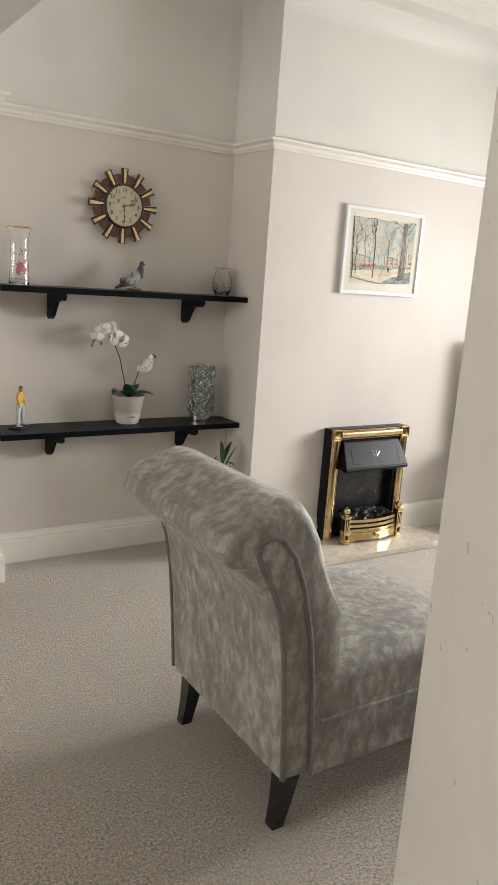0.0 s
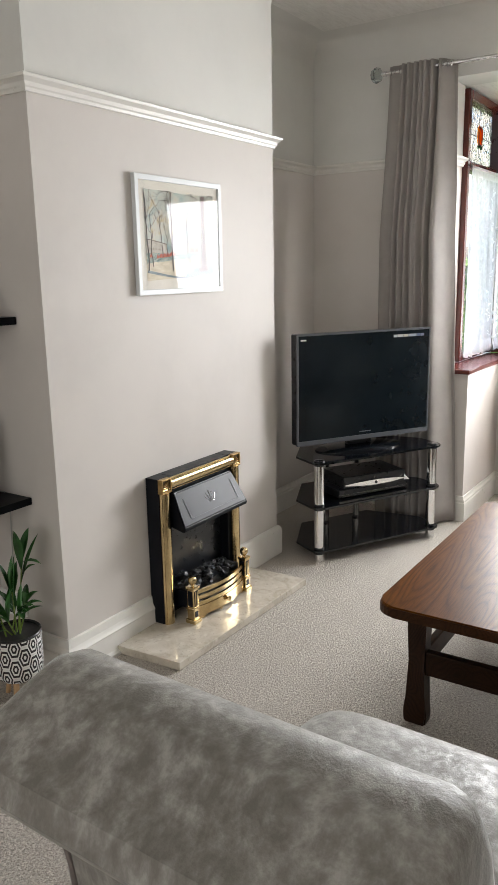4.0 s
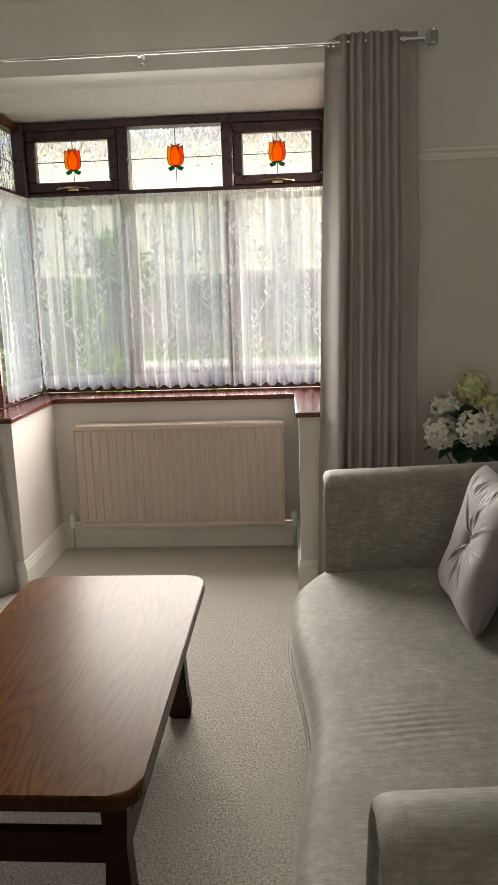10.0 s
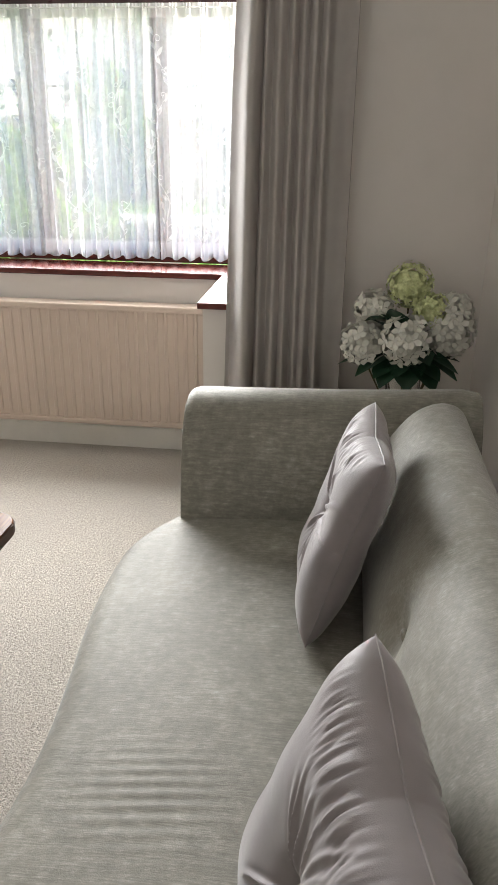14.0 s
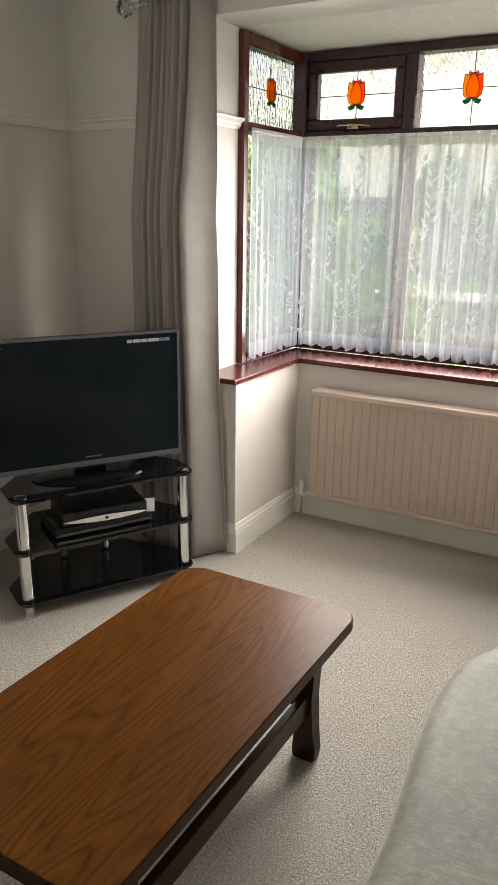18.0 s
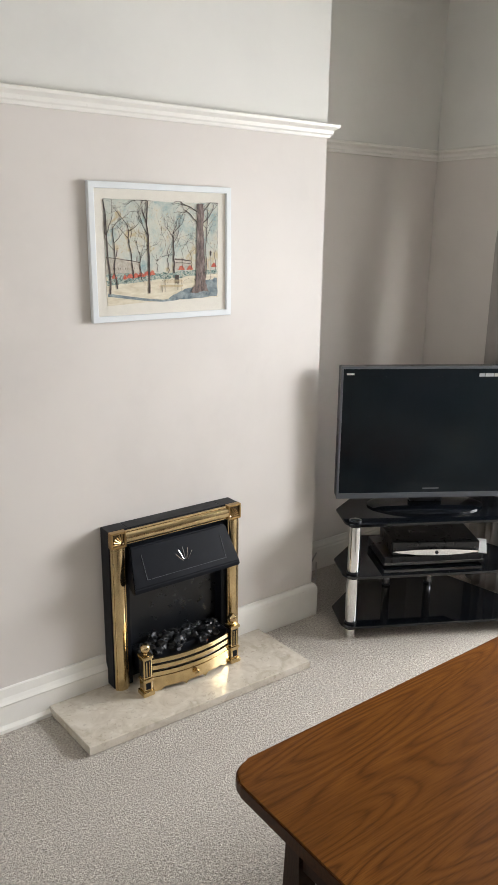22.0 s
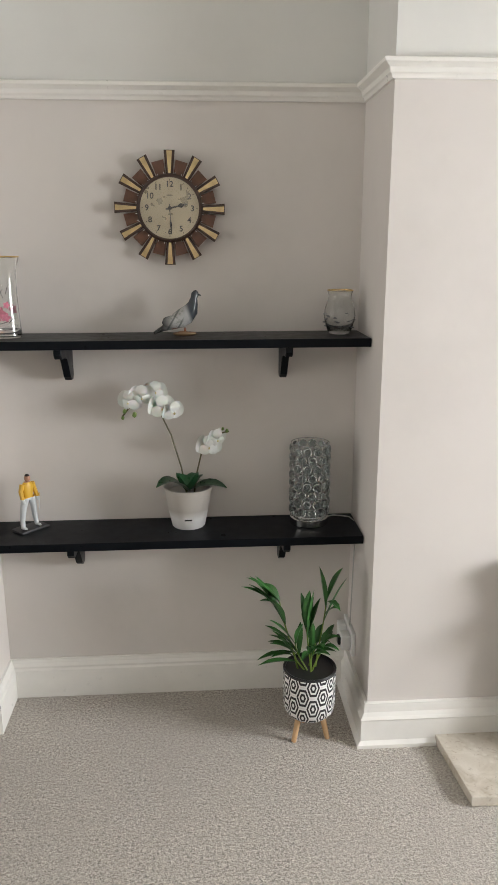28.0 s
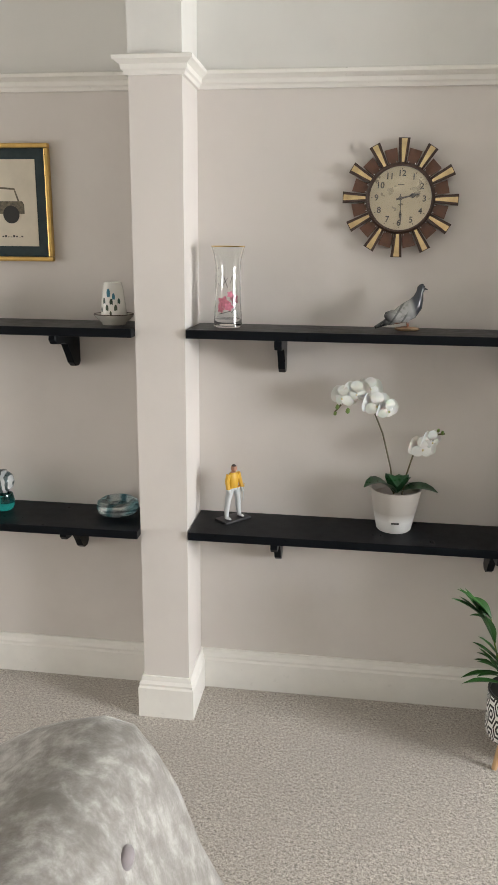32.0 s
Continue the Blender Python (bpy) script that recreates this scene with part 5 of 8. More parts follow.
for s in (-1, 1):
    bm = B()
    x = s * 0.188
    box(bm, (x - 0.017, -0.167, 0.0), (x + 0.017, -0.133, 0.15), 0.003); box(bm, (x - 0.023, -0.175, 0.0), (x + 0.023, -0.127, 0.018), 0.004); box(bm, (x - 0.020, -0.171, 0.058), (x + 0.020, -0.129, 0.068), 0.003); box(bm, (x - 0.021, -0.171, 0.145), (x + 0.021, -0.129, 0.157), 0.003)
    post = part("fire_post", bm, M["brass"], fire)
    bm = B()
    box(bm, (x - 0.011, -0.1685, 0.074), (x + 0.011, -0.166, 0.139)); box(bm, (x - 0.009, -0.1685, 0.026), (x + 0.009, -0.166, 0.050))
    box(bm, (x - 0.0185, -0.161, 0.074), (x - 0.0168, -0.139, 0.139)); box(bm, (x + 0.0168, -0.161, 0.074), (x + 0.0185, -0.139, 0.139))
    part("black_recess", bm, M["black_metal"], post, "black painted recess")
    for dx in (-0.0055, 0.0055):
        bm = B(); rod(bm, (x + dx, -0.1685, 0.077), (x + dx, -0.1685, 0.136), 0.0022, seg=6); part("flute", bm, M["brass"], post, smooth=True)
    bm = B(); lathe(bm, [(0.007, 0.156), (0.006, 0.161), (0.014, 0.168), (0.0185, 0.179), (0.0175, 0.188), (0.011, 0.196), (0.002, 0.199)], (x, -0.15, 0), 16); part("finial", bm, M["brass"], post, smooth=True)

# ---------------------------------------------------------------- TV stand, set across the corner
SM = pose(4.245, 2.903, 0, 0, 0, math.degrees(math.atan2(-0.484, 0.875)))
stand = thing("tv_stand", SM, "corner TV stand with black glass shelves and chrome posts", "TV stand")


def stand_outline(k=1.0):
    w = 0.400 * k
    pts = []
    for cx, sgn in ((-w + 0.05, -1), (w - 0.05, 1)):
        arc = [(cx + 0.05 * sgn * math.cos(radians(a)), 0.05 - 0.05 * math.sin(radians(a))) for a in range(0, 91, 15)]
        pts += arc if sgn < 0 else arc[::-1]
    return pts + [(w, 0.19), (0.22, 0.43), (-0.22, 0.43), (-w, 0.19)]


for z in (0.055, 0.279, 0.505):
    bm = B(); prism(bm, stand_outline(), z, z + 0.010, 0.002); part("glass_shelf", bm, M["black_glass"], stand, "black tempered glass shelf")
for x, y in ((-0.356, 0.045), (0.356, 0.045), (-0.10, 0.37), (0.10, 0.37)):
    r = 0.025 if y < 0.2 else 0.018
    for z0, z1 in ((0.075, 0.268), (0.300, 0.494)):
        bm = B(); rod(bm, (x, y, z0), (x, y, z1), r, seg=20); part("post", bm, M["chrome"], stand, smooth=True)
    for z0, z1 in ((0.04, 0.075), (0.268, 0.300), (0.494, 0.520)):
        bm = B(); rod(bm, (x, y, z0), (x, y, z1), r + 0.001, seg=20); part("collar", bm, M["black_plastic"], stand, smooth=True)
    bm = B(); rod(bm, (x, y, 0), (x, y, 0.04), r, seg=20); part("foot", bm, M["chrome"], stand, smooth=True)
    bm = B(); rod(bm, (x, y, 0.520), (x, y, 0.524), r * 0.95, r * 0.6, 20); part("cap", bm, M["chrome"], stand, smooth=True)
# television
tv = thing("television", SM @ pose(-0.013, 0.154, 0.515, 0, 0, -3), "grey-framed flat-screen television, switched off", "television")
bm = B(); box(bm, (-0.395, -0.01, 0.057), (0.395, 0.05, 0.606), 0.006); box(bm, (-0.30, 0.05, 0.10), (0.30, 0.10, 0.52), 0.02); part("casing", bm, M["black_plastic"], tv)
bm = B()
for lo, hi in (((-0.397, -0.016, 0.055), (0.397, -0.004, 0.078)), ((-0.397, -0.016, 0.598), (0.397, -0.004, 0.608)), ((-0.397, -0.016, 0.078), (-0.388, -0.004, 0.598)), ((0.388, -0.016, 0.078), (0.397, -0.004, 0.598))):
    box(bm, lo, hi, 0.002)
part("bezel", bm, M["grey_plastic"], tv, "slate-grey bezel")
bm = B(); box(bm, (-0.388, -0.013, 0.078), (0.388, -0.0105, 0.598)); part("surround", bm, M["screen"], tv)
bm = B(); box(bm, (-0.352, -0.0145, 0.128), (0.352, -0.0125, 0.568)); part("screen", bm, M["screen"], tv, "dark glossy screen")
bm = B(); box(bm, (-0.034, -0.0150, 0.093), (0.034, -0.0135, 0.0975)); part("badge", bm, M["grey_plastic"], tv)
bm = B(); box(bm, (-0.375, -0.0150, 0.574), (-0.345, -0.0135, 0.581)); part("logo", bm, M["white_plastic"], tv)
cols = [(0.42, 0.44, 0.46), (0.5, 0.5, 0.5), (0.52, 0.5, 0.44), (0.44, 0.48, 0.55), (0.14, 0.18, 0.3), (0.2, 0.22, 0.32)]
x = 0.165
for i, c in enumerate(cols):
    w = (0.022, 0.034, 0.026, 0.05, 0.02, 0.022)[i]
    bm = B(); box(bm, (x, -0.0152, 0.566), (x + w, -0.0135, 0.579)); part("sticker", bm, plain("sticker_print", c, 0.4), tv)
    x += w + 0.003
bm = B(); lathe(bm, [(0.25, 0.0), (0.25, 0.006), (0.225, 0.014), (0.10, 0.02), (0.06, 0.022)], (0, 0.045, 0.0), 40, 0.52); part("base", bm, M["black_glass"], tv, smooth=True)
bm = B(); box(bm, (-0.07, 0.03, 0.018), (0.07, 0.075, 0.10), 0.01); part("neck", bm, M["black_plastic"], tv)
# boxes on the middle shelf
dvd = thing("disc_player", SM @ pose(0.0, 0.075, 0.289), "slim black and silver disc player", "disc player")
bm = B(); box(bm, (-0.215, 0, 0.006), (0.215, 0.24, 0.045), 0.003); part("case", bm, M["black_plastic"], dvd)
bm = B(); box(bm, (-0.215, -0.004, 0.010), (0.215, 0.0, 0.022), 0.001); part("trim", bm, M["chrome"], dvd, "silver trim strip")
bm = B(); box(bm, (-0.19, 0.02, 0), (0.19, 0.22, 0.006)); part("feet", bm, M["black_plastic"], dvd)
stb = thing("set_top_box", SM @ pose(0.005, 0.065, 0.334, 0, 0, -4), "black set-top box with a curved silver front", "set-top box")
bm = B(); box(bm, (-0.185, 0.012, 0), (0.185, 0.24, 0.062), 0.006, 3); part("case", bm, M["black_plastic"], stb)
bm = B()
rings = []
for i in range(21):
    t = -1 + 2 * i / 20
    h = 0.0115 * (1 - t * t) + 0.0015
    rings.append([Vector((t * 0.183, 0.004 - 0.006 * (1 - t * t) + a, 0.020 + b)) for a, b in ((0.008, -h), (0, -h), (0, h), (0.008, h))])
loft(bm, rings)
part("silver_front", bm, M["chrome"], stb, "curved silver front panel")
bm = B(); rod(bm, (0, -0.004, 0.02), (0, -0.0005, 0.02), 0.0075, seg=18); part("dial", bm, M["black_plastic"], stb)
env = thing("paper_leaflet", SM @ pose(0.165, 0.10, 0.3335, 0, 0, -24), "folded white leaflet tucked beside the box", "leaflet")
bm = B(); box(bm, (0.0, 0, 0), (0.07, 0.16, 0.002)); part("sheet", bm, M["white_plastic"], env)
# cables behind the stand
black_cable, white_cable = plain("black_flex", (0.012, 0.012, 0.012), 0.5), plain("grey_flex", (0.45, 0.44, 0.42), 0.5)
for k, (pts, mt) in enumerate((([(3.99, 3.47, 0.30), (3.93, 3.42, 0.27), (3.955, 3.52, 0.20), (3.99, 3.60, 0.12), (4.02, 3.66, 0.02)], black_cable),
                               ([(4.10, 3.50, 0.20), (4.00, 3.45, 0.16), (3.975, 3.50, 0.10), (4.03, 3.58, 0.06), (4.12, 3.63, 0.10)], white_cable),
                               ([(4.12, 3.52, 0.14), (4.03, 3.43, 0.07), (3.985, 3.45, 0.02), (4.05, 3.55, 0.012), (4.2, 3.6, 0.012)], white_cable))):
    a = [Vector(p) for p in pts]
    run = []
    for i in range(len(a) - 1):
        p0, p1, p2, p3 = a[max(i - 1, 0)], a[i], a[i + 1], a[min(i + 2, len(a) - 1)]
        for q in range(6):
            t = q / 6
            run.append(0.5 * ((2 * p1) + (p2 - p0) * t + (2 * p0 - 5 * p1 + 4 * p2 - p3) * t * t + (3 * p1 - p0 - 3 * p2 + p3) * t ** 3))
    bm = B(); tube(bm, run + [a[-1]], 0.0035, 6)
    tagged(part("cable", bm, mt, smooth=True), "loose thin cable behind the television stand", "cable", "cables by the TV stand")


# ---------------------------------------------------------------- shelves
def shelf(name, x0, x1, z, brackets, yf=3.483, yw=NY, lab="black painted timber wall shelf on scrolled brackets"):
    sh = thing(name, label=lab, category="shelf", group="shelves in the alcoves")
    bm = B(); box(bm, (x0, yf, z - 0.026), (x1, yw - 0.003, z), 0.003); part("board", bm, M["black_shelf"], sh)
    for bx in brackets:
        yb = yw - 0.003
        out = [(yb, z - 0.026), (yb - 0.205, z - 0.026), (yb - 0.208, z - 0.042), (yb - 0.195, z - 0.055), (yb - 0.170, z - 0.058), (yb - 0.135, z - 0.055), (yb - 0.105, z - 0.066),
               (yb - 0.080, z - 0.100), (yb - 0.062, z - 0.130), (yb - 0.040, z - 0.144), (yb - 0.015, z - 0.146), (yb, z - 0.134)]
        bm = B()
        loft(bm, [[Vector((x, y, zz)) for y, zz in out] for x in (bx - 0.011, bx + 0.011)])
        bmesh.ops.bevel(bm, geom=[e for e in bm.edges if abs(e.verts[0].co.x - e.verts[1].co.x) < 1e-5], offset=0.002, segments=1, affect="EDGES")
        part("bracket", bm, M["black_shelf"], sh)


UP, LO = 1.291, 0.663
shelf("wall_shelf", PX1 + 0.004, CX0 - 0.003, UP, (1.578, 2.258))
shelf("wall_shelf", PX1 + 0.004, CX0 - 0.003, LO, (1.578, 2.258))
shelf("wall_shelf", -0.30, PX0 - 0.003, UP, (0.10, 0.900), 3.465, NY2)
shelf("wall_shelf", -0.30, PX0 - 0.003, LO, (0.10, 0.900), 3.465, NY2)


# ---------------------------------------------------------------- clock
def letters(name, text, size, parent, material, m, depth=0.0006):
    cu = bpy.data.curves.new(name, "FONT")
    cu.body, cu.size, cu.extrude, cu.align_x, cu.align_y, cu.offset = text, size, depth, "CENTER", "CENTER", size * 0.022
    tmp = new(name, cu)
    me = bpy.data.meshes.new_from_object(tmp.evaluated_get(bpy.context.evaluated_depsgraph_get()))
    bpy.data.objects.remove(tmp)
    me.materials.clear()
    me.materials.append(material)
    ob = new(name, me)
    ob.parent, ob.matrix_basis = parent, m
    return ob


clock = thing("sunburst_clock", pose(1.910, NY - 0.004, 1.666, 90, 0, 0) @ pose(0, 0, 0, 0, 0, -1), "brown and brass sunburst wall clock, about half past two", "clock")
teak = plain("brown_teak", (0.14, 0.062, 0.035), 0.4, vary=0.25, scale=40)
teak_dark = plain("dark_brown_ray", (0.05, 0.026, 0.018), 0.4, vary=0.2)
dial_m = plain("brushed_pale_gold_dial", (0.50, 0.44, 0.31), 0.3, 0.6, vary=0.10, scale=9)
ink = plain("black_print", (0.015, 0.014, 0.013), 0.5)
bm = B(); lathe(bm, [(0.100, 0.0), (0.100, 0.030), (0.094, 0.036), (0.088, 0.034)], seg=48); part("body", bm, teak_dark, clock, smooth=True)
bm = B(); lathe(bm, [(0.089, 0.0305), (0.089, 0.0345)], seg=48); part("dial", bm, dial_m, clock, "pale gold clock face")
for i in range(12):
    a = radians(30 * i)
    mm = pose(0, 0, 0, 0, 0, -30 * i)
    bm = B(); loft(bm, [[Vector((x * k, y, z)) for x, z in ((-1, 0.018), (1, 0.018), (1, 0.030), (-1, 0.030))] for y, k in ((0.098, 0.010), (0.166, 0.0165))]); ray = part("ray", bm, teak_dark, clock, m=mm)
    bm = B(); loft(bm, [[Vector((x * k, y, z)) for x, z in ((-1, 0.030), (1, 0.030), (1, 0.0325), (-1, 0.0325))] for y, k in ((0.100, 0.0038), (0.164, 0.0084))]); part("brass_inlay", bm, M["brass"], ray)
    mm = pose(0, 0, 0, 0, 0, -30 * i - 15)
    bm = B(); loft(bm, [[Vector((x * k, y, z)) for x, z in ((-1, 0.008), (1, 0.008), (1, 0.020), (-1, 0.020))] for y, k in ((0.098, 0.0135), (0.140, 0.0185))]); part("wood_block", bm, teak, clock, m=mm)
    for q in (-1, 1):
        bm = B(); rod(bm, (q * 0.010, 0.099, 0.026), (q * 0.010, 0.104, 0.026), 0.0017, seg=6); part("bead", bm, M["chrome"], clock, m=mm)
    letters("numeral", str(i if i else 12), 0.0235, clock, ink, pose(0.0685 * math.sin(a), 0.0685 * math.cos(a), 0.0352))
    bm = B(); box(bm, (-0.0008, 0.079, 0.0346), (0.0008, 0.084, 0.0352)); part("tick", bm, ink, clock, m=pose(0, 0, 0, 0, 0, -30 * i))
for nm, ang, L, w in (("hour_hand", 76, 0.058, 0.0058), ("minute_hand", 176, 0.075, 0.003)):
    bm = B(); loft(bm, [[Vector((x * k, y, z)) for x, z in ((-1, 0.0365), (1, 0.0365), (1, 0.0375), (-1, 0.0375))] for y, k in ((-0.012, w * 0.4), (0.0, w * 0.5), (L * 0.45, w * 0.35), (L * 0.6, w * 1.3), (L * 0.75, w * 0.6), (L, 0.0006))]); part(nm, bm, ink, clock, m=pose(0, 0, 0, 0, 0, -ang))
bm = B(); rod(bm, (0, 0, 0.0345), (0, 0, 0.0395), 0.006, seg=14); part("hub", bm, ink, clock)
bm = B(); box(bm, (-0.009, 0.0365, 0.0346), (0.009, 0.039, 0.0350)); part("maker_mark", bm, ink, clock)
bm = B(); lathe(bm, [(0.0885, 0.041), (0.0885, 0.0415)], seg=48); cg = part("glass", bm, M["pane"], clock); cg.visible_shadow = False
bm = B(); lathe(bm, [(0.0885, 0.034), (0.0935, 0.034), (0.0935, 0.042), (0.0885, 0.042), (0.0885, 0.034)], seg=48); part("rim", bm, teak_dark, clock, smooth=True)


# ---------------------------------------------------------------- framed watercolour over the fire
pic = thing("framed_picture", pose(3.226, CY - 0.002, 1.560, 90, 0, 0), "white box frame with a watercolour of a park in autumn", "framed picture")
PW, PH = 0.268, 0.217
white_frame = plain("white_lacquer_frame", (0.70, 0.725, 0.735), 0.35, vary=0.02)
bm = B()
section = [(0.0, 0.0), (0.0, 0.0165), (0.0015, 0.018), (0.0185, 0.018), (0.020, 0.0165), (0.020, 0.004)]
loft(bm, [[Vector((sx * (PW - o), sy * (PH - o), z)) for o, z in section] for sx, sy in ((-1, -1), (1, -1), (1, 1), (-1, 1), (-1, -1))], False, False)
part("frame", bm, white_frame, pic)


def cloud_paint(name, stops, scale, stretch=(1, 1, 1)):
    n = Nodes(name)
    n.base(n.ramp(n.noise(n.coord(stretch), scale, 5, 0.65, distort=0.6), stops), 0.85)
    return n.mat


paper = plain("ivory_paper", (0.70, 0.665, 0.59), 0.85, vary=0.03, scale=30)
wash = cloud_paint("watercolour_sky_wash", [(0.28, (0.20, 0.33, 0.35)), (0.37, (0.36, 0.44, 0.42)), (0.45, (0.50, 0.53, 0.47)), (0.57, (0.57, 0.56, 0.48)), (0.64, (0.52, 0.44, 0.27)), (0.73, (0.58, 0.56, 0.49))], 15.0)
sand = cloud_paint("watercolour_path", [(0.3, (0.55, 0.48, 0.34)), (0.7, (0.74, 0.68, 0.55))], 20, (1, 4, 1))
shade = cloud_paint("watercolour_blue_shade", [(0.3, (0.09, 0.125, 0.15)), (0.7, (0.33, 0.38, 0.38))], 45)
bark = cloud_paint("watercolour_bark", [(0.3, (0.07, 0.055, 0.05)), (0.7, (0.20, 0.16, 0.14))], 60)
trunk_wash = cloud_paint("watercolour_trunk", [(0.3, (0.07, 0.05, 0.045)), (0.5, (0.17, 0.125, 0.11)), (0.7, (0.33, 0.26, 0.23))], 90, (1, 0.35, 1))
far_wash = cloud_paint("watercolour_buildings", [(0.3, (0.36, 0.32, 0.26)), (0.7, (0.58, 0.54, 0.46))], 70)
red_wash = cloud_paint("watercolour_red", [(0.3, (0.45, 0.08, 0.05)), (0.7, (0.62, 0.20, 0.13))], 60)
tan = cloud_paint("watercolour_tan", [(0.3, (0.46, 0.34, 0.18)), (0.7, (0.60, 0.50, 0.32))], 60)


def flat(bm, pts, z):
    bm.faces.new([bm.verts.new((x, y, z)) for x, y in pts])


def stroke(bm, pts, w0, w1, z):
    """A tapering flat brush stroke."""
    n = len(pts)
    L, Rr = [], []
    for i, (x, y) in enumerate(pts):
        x0, y0 = pts[max(i - 1, 0)]
        x1, y1 = pts[min(i + 1, n - 1)]
        d = math.hypot(x1 - x0, y1 - y0) or 1
        w = (w0 + (w1 - w0) * i / (n - 1)) / 2
        L.append(bm.verts.new((x - (y1 - y0) / d * w, y + (x1 - x0) / d * w, z)))
        Rr.append(bm.verts.new((x + (y1 - y0) / d * w, y - (x1 - x0) / d * w, z)))
    for i in range(n - 1):
        bm.faces.new((L[i], Rr[i], Rr[i + 1], L[i + 1]))


bm = B(); box(bm, (-PW + 0.02, -PH + 0.02, 0.004), (PW - 0.02, PH - 0.02, 0.010)); part("paper", bm, paper, pic, "ivory paper with a painted park scene")
art = pic
ax, ay = 0.215, 0.165
bm = B(); flat(bm, [(-ax, -0.07), (ax, -0.06), (ax + 0.003, ay), (0.05, ay - 0.003), (-ax, ay + 0.002)], 0.0106); part("sky_wash", bm, wash, art)
bm = B(); flat(bm, [(-ax, -0.07), (-ax + 0.002, -ay), (-0.08, -ay + 0.006), (0.09, -ay + 0.010), (ax, -ay + 0.013), (ax, -0.06)], 0.0107); part("path_wash", bm, sand, art)
rnd = random.Random(12)


def rough_edge(pts, k):
    """Breaks an outline up so that it looks brushed on."""
    out = []
    for (xa, ya), (xb, yb) in zip(pts, pts[1:] + pts[:1]):
        for q in range(5):
            t = q / 5
            out.append((xa + (xb - xa) * t + rnd.uniform(-k, k), ya + (yb - ya) * t + rnd.uniform(-k, k)))
    return out


def dabs(name, mat, count, x0, x1, y0, y1, w, z, tall=0.6):
    bm = B()
    for i in range(count):
        x, y, r, a0 = rnd.uniform(x0, x1), rnd.uniform(y0, y1), rnd.uniform(0.35, 1.0) * w, rnd.uniform(0, 6.28)
        flat(bm, [(max(-ax, min(ax, x + r * rnd.uniform(0.6, 1.1) * math.cos(a0 + q * 1.0472))), y + r * tall * rnd.uniform(0.6, 1.1) * math.sin(a0 + q * 1.0472)) for q in range(6)], z + i * 0.000002)
    part(name, bm, mat, art)["kind"] = "stuff"


ink_wash = cloud_paint("watercolour_ink", [(0.3, (0.035, 0.028, 0.026)), (0.7, (0.12, 0.095, 0.085))], 60)
bm = B(); flat(bm, rough_edge([(-0.005, -0.158), (0.06, -0.128), (0.11, -0.115), (0.165, -0.092), (0.212, -0.085), (0.212, -0.148), (0.06, -0.156)], 0.003), 0.0109); part("ground_shadow", bm, shade, art)
bm = B(); stroke(bm, [(-0.21, -0.130), (-0.15, -0.139), (-0.08, -0.149), (-0.01, -0.156), (0.04, -0.154)], 0.010, 0.006, 0.0110); part("path_shadow", bm, shade, art)
bm = B(); flat(bm, rough_edge([(-0.213, -0.075), (-0.213, -0.012), (-0.19, -0.014), (-0.15, -0.018), (-0.092, -0.028), (-0.088, -0.075)], 0.0016), 0.0111); part("painted_terrace", bm, far_wash, art)
bm = B(); flat(bm, rough_edge([(0.040, -0.055), (0.040, -0.020), (0.065, -0.016), (0.105, -0.026), (0.106, -0.055)], 0.0014), 0.0111); part("painted_pavilion", bm, far_wash, art)
bm = B()
for k in range(14):
    x = -0.205 + 0.0085 * k
    for y in (-0.045, -0.062):
        stroke(bm, [(x, y), (x + 0.0003, y - 0.006)], 0.0016, 0.0012, 0.0112)
for xa, ya, xb, yb, w in ((-0.213, -0.012, -0.150, -0.020, 0.003), (-0.150, -0.020, -0.090, -0.030, 0.003), (-0.176, -0.010, -0.172, 0.016, 0.005), (-0.103, -0.026, -0.101, -0.010, 0.003), (0.040, -0.020, 0.105, -0.027, 0.005), (0.043, -0.032, 0.104, -0.036, 0.0025)):
    stroke(bm, [(xa, ya), ((xa + xb) / 2, (ya + yb) / 2 + 0.001), (xb, yb)], w, w * 0.7, 0.0112)
part("painted_roofs", bm, bark, art)
hedge_wash = cloud_paint("watercolour_hedge", [(0.34, (0.05, 0.065, 0.06)), (0.43, (0.14, 0.22, 0.19)), (0.52, (0.33, 0.40, 0.36)), (0.60, (0.52, 0.50, 0.40)), (0.68, (0.12, 0.15, 0.14))], 130)
bm = B(); flat(bm, rough_edge([(-0.212, -0.098), (-0.212, -0.066), (-0.15, -0.064), (-0.09, -0.066), (0.0, -0.062), (0.09, -0.060), (0.212, -0.056), (0.212, -0.074), (0.09, -0.080), (0.0, -0.084), (-0.09, -0.092)], 0.0045), 0.01125); part("painted_hedge", bm, hedge_wash, art)
dabs("painted_leaves", tan, 420, -0.205, 0.205, 0.0, 0.155, 0.0021, 0.0109, 0.9)
dabs("painted_hedge_shade", ink_wash, 160, -0.21, 0.20, -0.098, -0.064, 0.0022, 0.0116)
bm = B()
for x, y, w in ((-0.128, -0.073, 0.015), (-0.108, -0.071, 0.014), (-0.088, -0.070, 0.015), (-0.066, -0.066, 0.015), (-0.047, -0.064, 0.012), (-0.148, -0.076, 0.008), (0.066, -0.050, 0.014), (0.100, -0.050, 0.014), (0.198, -0.042, 0.012), (-0.186, -0.072, 0.010)):
    flat(bm, rough_edge([(x - w, y - 0.006), (x + w, y - 0.006), (x + w * 0.55, y + 0.004), (x, y + 0.009), (x - w * 0.55, y + 0.004)], 0.0010), 0.0120)
part("painted_parasols", bm, red_wash, art)
bm = B()
LEVEL = [0.0]


